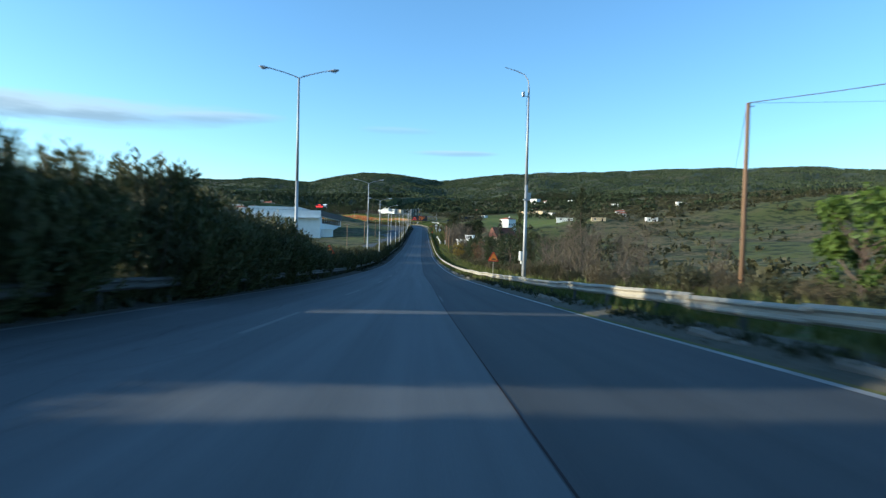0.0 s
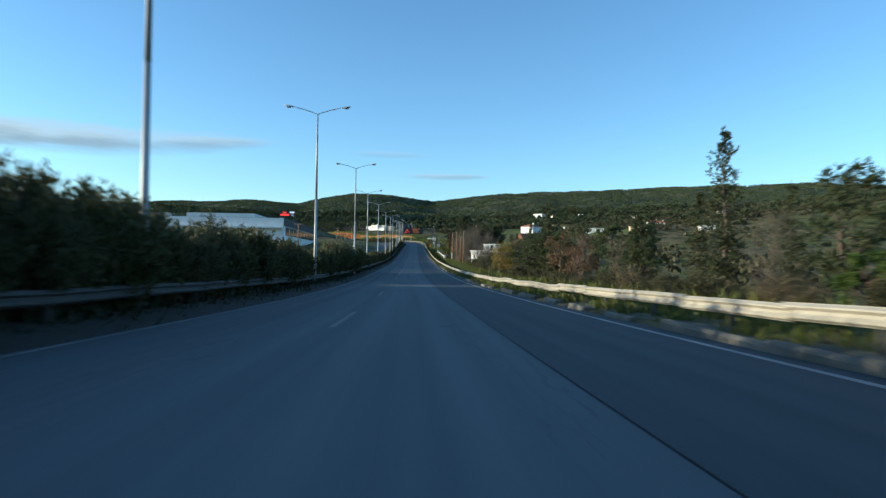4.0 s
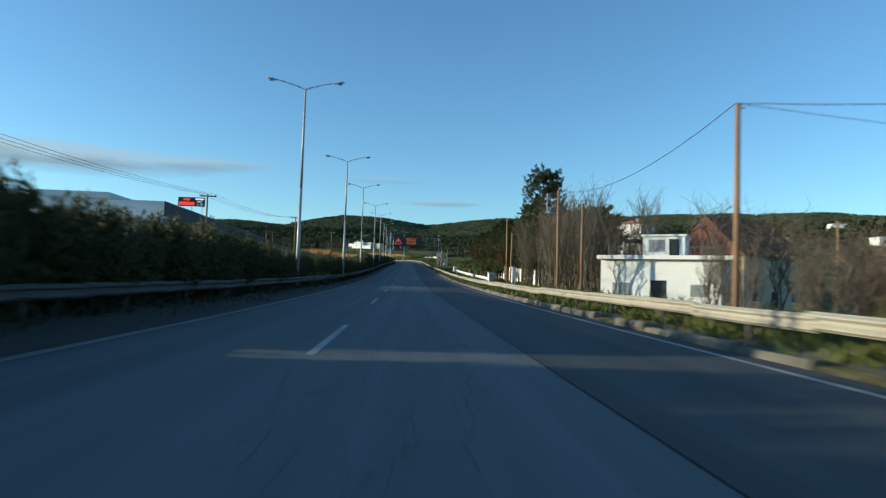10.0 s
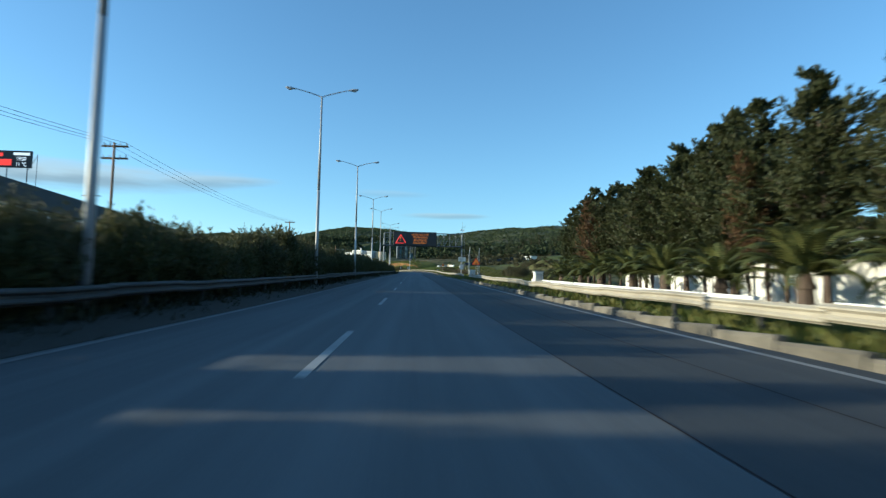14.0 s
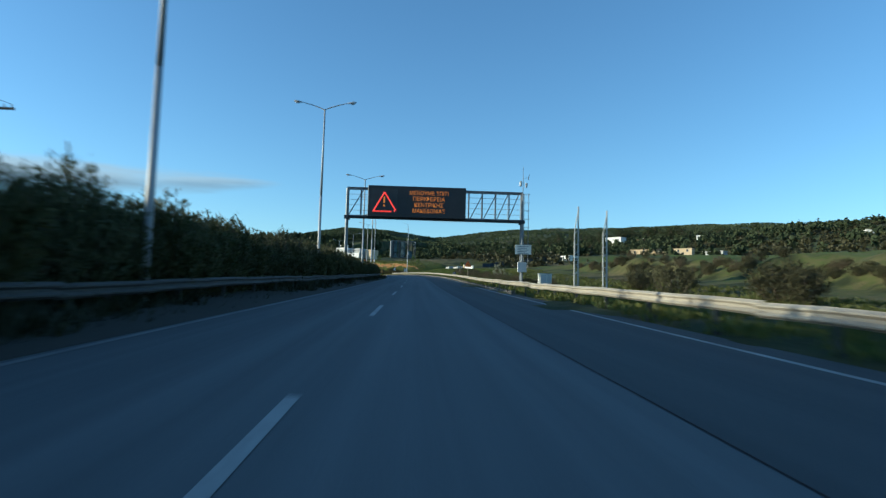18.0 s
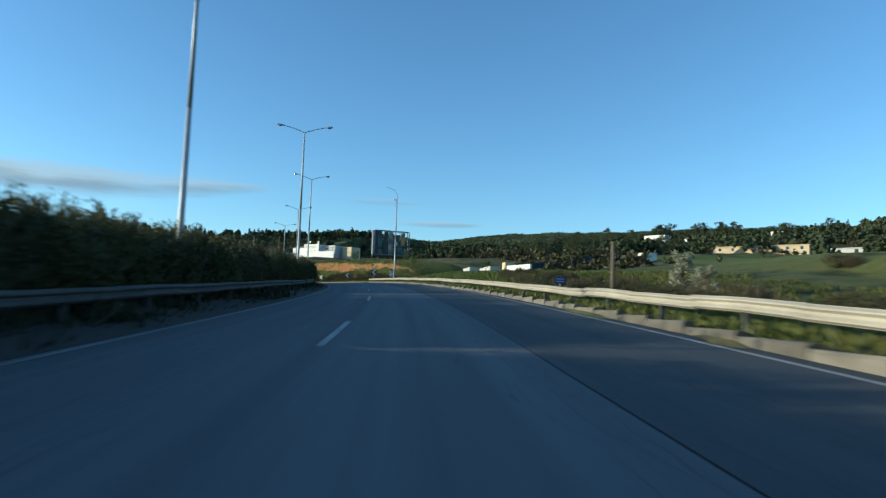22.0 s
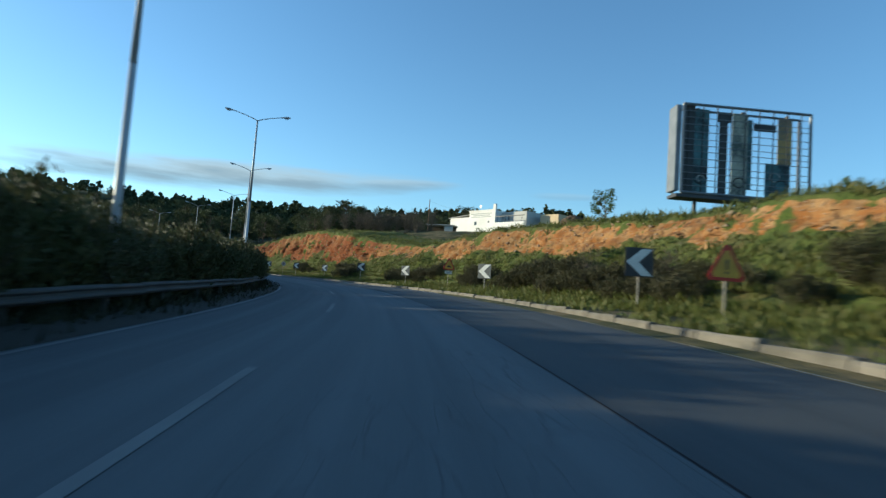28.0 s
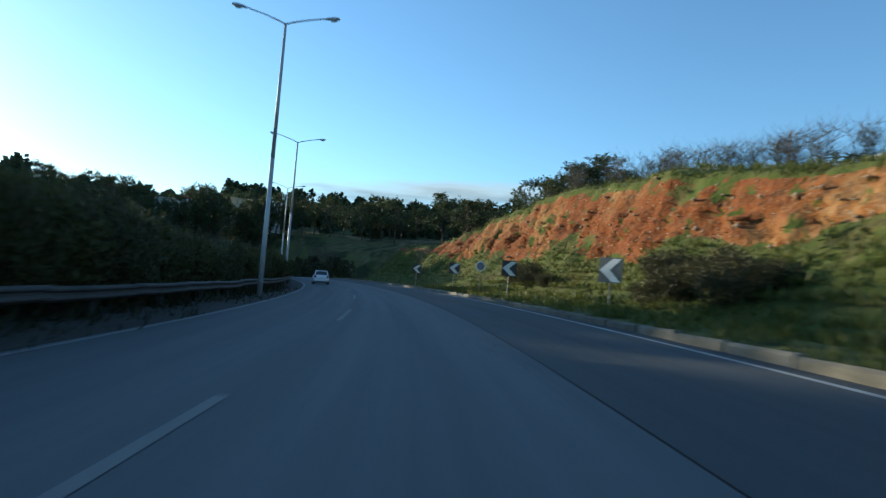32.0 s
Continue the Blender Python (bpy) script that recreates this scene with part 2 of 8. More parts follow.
M["concrete"] = material("concrete", (0.19, 0.165, 0.13), 0.9, (0.07, 0.063, 0.046), 1.6, 14, 0.9, 0.7, per_object=0.25)
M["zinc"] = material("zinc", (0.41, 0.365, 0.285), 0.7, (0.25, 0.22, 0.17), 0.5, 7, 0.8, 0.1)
# dull copy of the zinc with the hedge's shade put into its colour
M["zinc_dull_shaded"] = material("zinc_dull_shaded", (0.08, 0.077, 0.07), 0.8, (0.04, 0.038, 0.034), 0.7, 12, 0.7, 0.1)
M["pole"] = material("pole", (0.42, 0.42, 0.42), 0.55, (0.33, 0.33, 0.33), 0.5, 9, 0.7, metal=0.3)
M["lamp_shell"] = material("lamp_shell", (0.5, 0.5, 0.5), 0.45, (0.4, 0.4, 0.4), 1, 9, 0.7, metal=0.2)
M["lamp_glass"] = material("lamp_glass", (0.35, 0.36, 0.38), 0.15, (0.3, 0.3, 0.3), 2, 20)
M["wood_pole"] = material("wood_pole", (0.30, 0.17, 0.09), 0.85, (0.17, 0.10, 0.06), 1.5, 20, 0.8, 0.4, stretch=(4, 4, 0.4), per_object=0.2)
M["steel"] = material("steel", (0.22, 0.23, 0.24), 0.5, (0.14, 0.15, 0.16), 1, 12, 0.7, metal=0.4)
M["dark_steel"] = material("dark_steel", (0.04, 0.042, 0.045), 0.55, (0.025, 0.026, 0.03), 1, 12, 0.7)
M["cable"] = material("cable", (0.03, 0.03, 0.03), 0.7)
M["white_wall"] = material("white_wall", (0.82, 0.80, 0.76), 0.85, (0.66, 0.64, 0.60), 0.35, 9, 0.9, 0.12)
M["grey_wall"] = material("grey_wall", (0.50, 0.49, 0.46), 0.85, (0.40, 0.39, 0.36), 0.4, 9, 0.8, 0.1)
M["cream_wall"] = material("cream_wall", (0.62, 0.48, 0.30), 0.85, (0.5, 0.38, 0.24), 0.4, 9, 0.8, 0.1)
M["roof_tile"] = material("roof_tile", (0.36, 0.12, 0.06), 0.85, (0.24, 0.08, 0.05), 0.8, 12, 0.8, 0.3, per_object=0.12)
M["roof_brown"] = material("roof_brown", (0.22, 0.082, 0.05), 0.9, (0.13, 0.055, 0.038), 0.8, 12, 0.8, 0.3)
M["roof_dark"] = material("roof_dark", (0.035, 0.037, 0.042), 0.6, (0.025, 0.026, 0.03), 0.5, 9, 0.7)
M["opening"] = material("opening", (0.03, 0.032, 0.035), 0.25, (0.02, 0.02, 0.02), 1, 9)
M["glass"] = material("glass", (0.05, 0.07, 0.09), 0.08, (0.04, 0.05, 0.06), 1, 9)
M["shutter"] = material("shutter", (0.45, 0.45, 0.43), 0.7, (0.36, 0.36, 0.34), 2, 20, 0.6)
M["red_led"] = material("red_led", (0.3, 0.02, 0.02), 0.5, emit=(1.0, 0.05, 0.035), power=0.6)
M["amber_led"] = material("amber_led", (0.3, 0.15, 0.02), 0.5, emit=(1.0, 0.26, 0.03), power=0.3)
M["white_led"] = material("white_led", (0.3, 0.3, 0.3), 0.5, emit=(0.85, 0.9, 1.0), power=0.6)
M["sign_panel"] = material("sign_panel", (0.022, 0.022, 0.026), 0.5, (0.015, 0.015, 0.018), 1, 9)
M["sign_orange"] = material("sign_orange", (0.85, 0.24, 0.02), 0.5, (0.7, 0.19, 0.02), 2, 20)
M["sign_red"] = material("sign_red", (0.5, 0.04, 0.02), 0.5, (0.36, 0.03, 0.02), 2, 20)
M["sign_black"] = material("sign_black", (0.02, 0.02, 0.022), 0.5, (0.035, 0.035, 0.035), 2, 20)
M["sign_white"] = material("sign_white", (0.72, 0.70, 0.64), 0.45, (0.6, 0.58, 0.52), 2, 20)
# the black board again, with sunlight put into its colour as grey
M["sign_black_sunlit"] = material("sign_black_sunlit", (0.10, 0.105, 0.10), 0.5, (0.07, 0.073, 0.07), 2, 20)
M["sign_yellow"] = material("sign_yellow", (0.62, 0.34, 0.04), 0.5, (0.5, 0.27, 0.03), 2, 20)
M["car_paint"] = material("car_paint", (0.62, 0.64, 0.66), 0.25, (0.55, 0.57, 0.6), 0.8, 30, 0.6)
M["sign_blue"] = material("sign_blue", (0.02, 0.06, 0.22), 0.5, (0.015, 0.045, 0.16), 2, 20)
M["tyre"] = material("tyre", (0.018, 0.018, 0.019), 0.85, (0.03, 0.03, 0.03), 3, 40)
M["tail_light"] = material("tail_light", (0.25, 0.012, 0.012), 0.2, (0.18, 0.01, 0.01), 3, 30)
M["bark"] = material("bark", (0.13, 0.09, 0.065), 0.95, (0.07, 0.05, 0.04), 2, 18, 0.8, 0.6, stretch=(3, 3, 0.6))
M["bark_red"] = material("bark_red", (0.16, 0.09, 0.062), 0.95, (0.10, 0.055, 0.04), 2, 18, 0.8, 0.4, stretch=(3, 3, 0.6))
M["bark_pale"] = material("bark_pale", (0.15, 0.12, 0.085), 0.95, (0.085, 0.067, 0.047), 2, 18, 0.8, 0.5, stretch=(3, 3, 0.6))
M["oleander"] = leafy("oleander", (0.10, 0.085, 0.03), (0.042, 0.055, 0.018))
M["olive_leaf"] = leafy("olive_leaf", (0.10, 0.095, 0.04), (0.05, 0.06, 0.025))
M["cypress_leaf"] = leafy("cypress_leaf", (0.078, 0.078, 0.028), (0.03, 0.043, 0.016))
M["pine_leaf"] = leafy("pine_leaf", (0.078, 0.086, 0.03), (0.032, 0.048, 0.018))
M["yellow_leaf"] = leafy("yellow_leaf", (0.30, 0.20, 0.03), (0.15, 0.12, 0.025))
M["brown_leaf"] = leafy("brown_leaf", (0.15, 0.082, 0.034), (0.085, 0.05, 0.024))
M["bright_leaf"] = leafy("bright_leaf", (0.10, 0.14, 0.02), (0.05, 0.085, 0.015))
M["shrub"] = leafy("shrub", (0.095, 0.085, 0.035), (0.045, 0.045, 0.02))
M["dry_shrub"] = leafy("dry_shrub", (0.13, 0.10, 0.055), (0.075, 0.062, 0.032))
M["palm_leaf"] = leafy("palm_leaf", (0.14, 0.14, 0.045), (0.07, 0.085, 0.025))
M["grass"] = leafy("grass", (0.15, 0.135, 0.035), (0.06, 0.088, 0.016), 0.35)
M["lush"] = leafy("lush", (0.10, 0.125, 0.026), (0.052, 0.082, 0.016), 0.35)
M["blossom"] = leafy("blossom", (0.42, 0.40, 0.30), (0.16, 0.17, 0.09), 0.2)
M["fence_blue"] = material("fence_blue", (0.03, 0.045, 0.065), 0.8, (0.018, 0.026, 0.036), 0.8, 9, 0.8)
M["far_wood"] = leafy("far_wood", (0.085, 0.098, 0.05), (0.042, 0.058, 0.034), 0.1, 1.0)

# ================= the road's line =================
# stations: metres along the road, heading (degrees to the left), slope (degrees)
STATIONS = ((-150, 0.0, -3.6), (0, 0, -3.42), (30.7, 0.01, -2.83), (61.3, -0.12, -2.14), (91.7, -0.95, -1.41), (121.9, -0.63, -0.65), (151.6, -0.59, 0.33), (181.1, -1.47, 0.74), (210.4, -1.4, 0.89), (239.6, -1.19, 1.32), (269.2, -0.9, 2.05), (299.9, -1.06, 2.66), (331.6, -1.23, 2.86), (364.2, -1.04, 2.75), (397.1, -1.47, 2.67), (430.2, -2.06, 2.83), (463.1, -1.03, 2.97), (495.3, 3.01, 2.88), (527.2, 7.52, 2.53), (558.9, 12.17, 1.94), (589.7, 17.81, 1.39), (618.9, 25.47, 1.02), (646.9, 34.63, 0.94), (680, 41.5, 0.9), (720, 48.5, 0.9), (790, 62.0, 0.9))
SL = np.arange(-150.0, 780.5, 0.5)
_st = np.array(STATIONS, dtype=float)
HEAD = np.radians(np.interp(SL, _st[:, 0], _st[:, 1]))
SLOPE = np.radians(np.interp(SL, _st[:, 0], _st[:, 2]))
_d = np.stack([-np.sin(HEAD) * np.cos(SLOPE), np.cos(HEAD) * np.cos(SLOPE), np.sin(SLOPE)], 1)
LINE = np.zeros((len(SL), 3))
LINE[1:] = np.cumsum((_d[1:] + _d[:-1]) / 2 * 0.5, 0)
LINE -= LINE[np.searchsorted(SL, 0.0)]
BANK = np.radians(np.interp(SL, (-150, 420, 470, 530, 600, 650, 900), (0, 0, 0.9, 3.0, 2.9, 2.2, 2.2)))
# the lanes' sideways shift against the driven line
SHIFT = np.interp(SL, (-150, 0, 40, 75, 230, 310, 440, 570, 640, 900), (-0.7, -0.7, -0.1, -0.1, -0.05, 0.3, 0.3, 0.1, 0.2, 0.2))


def edge_left(s):
    """The left edge line, sideways from the lanes."""
    return float(np.interp(s, (-150, 25, 60, 110, 160, 215, 250, 320, 370, 400, 440, 505, 570, 630, 665, 900), (-6.3, -6.3, -5.7, -5.0, -4.8, -4.7, -5.0, -5.05, -4.8, -4.7, -5.05, -4.9, -5.1, -5.45, -5.3, -5.3)))


def seam(s):
    """The seam between the old lanes and the resurfaced strip."""
    return float(np.interp(s, (-150, 20, 60, 120, 170, 245, 290, 370, 400, 440, 505, 565, 620, 645, 665, 900), (1.55, 1.55, 1.8, 2.05, 2.1, 1.8, 1.9, 2.0, 1.9, 1.7, 1.7, 1.95, 1.55, 1.65, 1.76, 1.8)))


def dash_line(s):
    """The broken line between the lanes."""
    return float(np.interp(s, (-150, 25, 60, 130, 177, 244, 300, 370, 410, 447, 510, 566, 630, 646, 660, 677, 900), (-2.34, -2.34, -1.8, -1.35, -1.15, -1.45, -1.36, -1.33, -1.27, -1.62, -1.61, -1.62, -2.22, -2.16, -1.96, -1.75, -1.7)))


def at(s, lat, up=0.0):
    """World place from metres along the road, to the right of the driven line and above it."""
    x, y, z, h, b = (np.interp(s, SL, a) for a in (LINE[:, 0], LINE[:, 1], LINE[:, 2], HEAD, BANK))
    tilt = np.tan(b) * np.clip(lat, -14, 9)
    return Vector((x + lat * np.cos(h), y + lat * np.sin(h), z + tilt + up))


def lane(s, lat, up=0.0):
    """The same, but sideways from the lanes."""
    return at(s, lat + np.interp(s, SL, SHIFT), up)


def heading(s):
    return math.degrees(np.interp(s, SL, HEAD))


def stand(s, lat, up=0.0, turn=0.0):
    """A pose beside the road: its y points along the road, x to the right."""
    p = at(s, lat, up)
    return pose(p.x, p.y, p.z, 0, 0, heading(s) + turn)


def strip(rows_of_lat_up, s0, s1, step):
    """Vertices and quads of a band along the road through the given (lat, up) profile."""
    ss = np.arange(s0, s1 + step * 0.5, step)
    v = [lane(s, a(s) if callable(a) else a, u) for s in ss for a, u in rows_of_lat_up]
    k = len(rows_of_lat_up)
    f = [(i * k + j, i * k + j + 1, (i + 1) * k + j + 1, (i + 1) * k + j) for i in range(len(ss) - 1) for j in range(k - 1)]
    return v, f


def paved(name, profile, s0, s1, step, mat):
    """A road surface that carries its place in the lane (across, along) for its material."""
    v, f = strip(profile, s0, s1, step)
    me = mesh_of(name, v, f, M[mat])
    k = len(profile)
    co = np.zeros((len(v), 3), dtype=np.float32)
    co[:, 0] = np.tile([p[0](300) if callable(p[0]) else p[0] for p in profile], len(v) // k)
    co[:, 1] = np.repeat(np.arange(s0, s1 + step * 0.5, step), k)
    me.attributes.new("lane_place", "FLOAT_VECTOR", "POINT").data.foreach_set("vector", co.ravel())
    return new(name, me)


# ================= mesh helpers =================
def mesh_of(name, verts, faces, mats, smooth=False):
    me = bpy.data.meshes.new(name)
    me.from_pydata([tuple(v) for v in verts], [], faces)
    for m in (mats if isinstance(mats, (list, tuple)) else [mats]):
        me.materials.append(m)
    if smooth:
        me.polygons.foreach_set("use_smooth", [True] * len(me.polygons))
    me.update()
    return me


def quads(name, v4, mats):
    """A mesh of loose quads from an array (n, 4, 3)."""
    n = len(v4)
    me = bpy.data.meshes.new(name)
    me.vertices.add(4 * n); me.loops.add(4 * n); me.polygons.add(n)
    me.vertices.foreach_set("co", np.ascontiguousarray(v4, dtype=np.float32).ravel())
    me.loops.foreach_set("vertex_index", np.arange(4 * n, dtype=np.int32))
    me.polygons.foreach_set("loop_start", np.arange(0, 4 * n, 4, dtype=np.int32))
    me.polygons.foreach_set("loop_total", np.full(n, 4, dtype=np.int32))
    me.materials.append(mats)
    me.update(calc_edges=True)
    return me


def part(name, bm, mat, parent, label="", smooth=False):
    """Links a bmesh as one mesh object under a thing or a part."""
    me = bpy.data.meshes.new(name)
    if smooth:
        for f in bm.faces:
            f.smooth = True
    bm.to_mesh(me); bm.free()
    me.materials.append(M[mat] if isinstance(mat, str) else mat)
    return hang(name, me, parent, label)


def hang(name, me, parent, label="", m=None):
    ob = new(name, me)
    ob.parent = parent
    if m is not None:
        ob.matrix_basis = m
    if label:
        tagged(ob, label)
    return ob


def thing(name, m, label, category, group="", kind=""):
    ob = new(name)
    ob.empty_display_size = 0.2
    ob.matrix_world = m
    return tagged(ob, label, category, group, kind)


def box(bm, x0, y0, z0, x1, y1, z1, bev=0.0):
    g = bmesh.ops.create_cube(bm, size=1.0, matrix=Matrix.Translation(((x0 + x1) / 2, (y0 + y1) / 2, (z0 + z1) / 2)) @ Matrix.Diagonal((x1 - x0, y1 - y0, z1 - z0, 1)))
    if bev:
        es = list({e for v in g["verts"] for e in v.link_edges})
        bmesh.ops.bevel(bm, geom=es, offset=bev, segments=1, affect="EDGES")
    return bm


def boxes(*bs, bev=0.0):
    bm = bmesh.new()
    for b in bs:
        box(bm, *b, bev=bev)
    return bm


def tube(bm, a, b, r0, r1=None, n=8):
    """A tapered tube from a to b."""
    a, b = Vector(a), Vector(b)
    r1 = r0 if r1 is None else r1
    q = (b - a).to_track_quat("Z", "Y").to_matrix()
    ring = []
    for c, r in ((a, r0), (b, r1)):
        ring.append([bm.verts.new(c + q @ Vector((r * math.cos(2 * math.pi * i / n), r * math.sin(2 * math.pi * i / n), 0))) for i in range(n)])
    for i in range(n):
        bm.faces.new((ring[0][i], ring[0][(i + 1) % n], ring[1][(i + 1) % n], ring[1][i]))
    bm.faces.new(ring[0][::-1]); bm.faces.new(ring[1])
    return bm


def tubes(*ts, n=8):
    bm = bmesh.new()
    for t in ts:
        tube(bm, *t, n=n)
    return bm


def pipe(bm, pts, r0, r1, n=6):
    """A bent, tapered pipe through points."""
    pts = [Vector(p) for p in pts]
    rings = []
    for i, p in enumerate(pts):
        d = (pts[min(i + 1, len(pts) - 1)] - pts[max(i - 1, 0)])
        q = d.to_track_quat("Z", "Y").to_matrix()
        r = r0 + (r1 - r0) * i / (len(pts) - 1)
        rings.append([bm.verts.new(p + q @ Vector((r * math.cos(2 * math.pi * k / n), r * math.sin(2 * math.pi * k / n), 0))) for k in range(n)])
    for a, b in zip(rings, rings[1:]):
        for k in range(n):
            bm.faces.new((a[k], a[(k + 1) % n], b[(k + 1) % n], b[k]))
    bm.faces.new(rings[0][::-1]); bm.faces.new(rings[-1])
    return bm


def plate(pts, depth=0.03):
    """A flat plate in the xz plane from its outline, seen from -y."""
    bm = bmesh.new()
    a = [bm.verts.new((x, 0, z)) for x, z in pts]
    b = [bm.verts.new((x, depth, z)) for x, z in pts]
    bm.faces.new(a); bm.faces.new(b[::-1])
    for i in range(len(pts)):
        j = (i + 1) % len(pts)
        bm.faces.new((a[j], a[i], b[i], b[j]))
    bmesh.ops.recalc_face_normals(bm, faces=bm.faces)
    return bm


# ================= the ground =================
def smooth01(x):
    x = np.clip(x, 0, 1)
    return x * x * (3 - 2 * x)


def wavy(x, y, size, seed=0):
    """Cheap smooth noise in about -1..1."""
    r = np.random.RandomState(seed)
    t = 0
    for k in range(5):
        a, p, q = r.rand() * 6.28, r.rand() * 6.28, r.rand() * 6.28
        w = 6.28 / size * (0.7 + 0.45 * k)
        t = t + np.sin(w * (x * np.cos(a) + y * np.sin(a)) + p + 1.3 * np.sin(w * 0.6 * (y * np.cos(a) - x * np.sin(a)) + q)) / (1 + 0.5 * k)
    return t / 2.2


CREST_S = (560, 579, 588, 602, 615, 640, 655, 658.5, 672, 682, 695, 710, 722, 735, 751, 800, 900)
CREST_UP = (2.0, 3.8, 4.4, 5.8, 6.0, 7.4, 6.9, 5.8, 6.6, 7.6, 9.4, 10.4, 10.2, 8.8, 7.0, 7.0, 7.0)
RIDGE_AZ = (-180, -90, -50, -33, -26.8, -19, -16.8, -13.5, -9.5, -4.5, -2.5, 0.8, 3.0, 5.5, 8, 13.5, 18.8, 25, 30, 33.5, 38, 60, 90, 180)
RIDGE_EL = (1.5, 2.0, 2.6, 3.2, 3.55, 4.7, 4.6, 5.05, 4.85, 6.0, 5.95, 5.55, 5.2, 5.6, 5.9, 6.15, 6.4, 6.6, 6.35, 6.6, 6.1, 5.0, 4.0, 1.5)
RIDGE_R = 2600
R_LAT = (-5000, -400, -120, -60, -34, -24, -23, -12.5, -11.5, -7, -5.9, 5.6, 5.9, 7.5, 11, 14, 18, 26, 40, 80, 160, 300, 600, 5000)
PLAIN = (0, 0, -1.0, -1.2, -0.8, -0.4, -0.35, -0.35, 0.05, 0.08, -0.35, -0.35, 0.05, 0.12, 0.15, 0.0, -0.5, -1.2, -1.6, -0.5, 7, 20, 48, 48)
SLOPE_UP = (0, 0, 4.0, 2.5, 1.0, -0.4, -0.35, -0.35, 0.05, 0.08, -0.35, -0.35, 0.05, 0.12, 0.25, 0.9, 1.8, 2.3, 3.2, 6.5, 14.5, 38, 58, 58)
CUT = (8, 12, 17.5, 8.5, 2.2, -0.4, -0.35, -0.35, 0.05, 0.08, -0.35, -0.35, 0.05, 0.15, 0.0, 0.4, 1.5, 6.2, 9.0, 11.5, 17, 42, 58, 58)


FIELD_LAT = (-5000, -400, -120, -60, -34, -24, -23, -12.5, -11.5, -7, -5.9, 5.6, 5.9, 7.5, 11, 14, 18, 26, 38, 43, 50, 80, 160, 300, 600, 5000)
FIELD = (0, 0, 2.0, 1.0, 0.3, -0.4, -0.35, -0.35, 0.05, 0.08, -0.35, -0.35, 0.05, 0.12, 0.1, -0.1, -0.2, 0.2, 1.0, 4.2, 4.7, 6.5, 15, 35, 58, 58)


def road_place(x, y):
    """Metres along the road and sideways from it, for places of the plan."""
    x, y = np.atleast_1d(np.asarray(x, float)), np.atleast_1d(np.asarray(y, float))
    k = np.zeros(len(x), int)
    for i in range(0, len(x), 4000):
        q = slice(i, i + 4000)
        k[q] = np.argmin((x[q, None] - LINE[::8, 0]) ** 2 + (y[q, None] - LINE[::8, 1]) ** 2, 1) * 8
    return SL[k], (x - LINE[k, 0]) * np.cos(HEAD[k]) + (y - LINE[k, 1]) * np.sin(HEAD[k])


def meadow(x, y):
    """How far a place lies on the green terrace above the step in the field."""
    s, lat = road_place(x, y)
    edge = 44 + 2.5 * wavy(x, y, 40, 81)
    return smooth01((lat - edge) / 2.5) * (1 - smooth01((lat - 105 - 25 * smooth01((s - 520) / 50) - 14 * wavy(x, y, 70, 82)) / 16)) * smooth01((s - 372) / 20) * (1 - smooth01((s - 590) / 15)) * (1 - smooth01((y - 545) / 15) * (1 - smooth01((x - 70) / 8)))


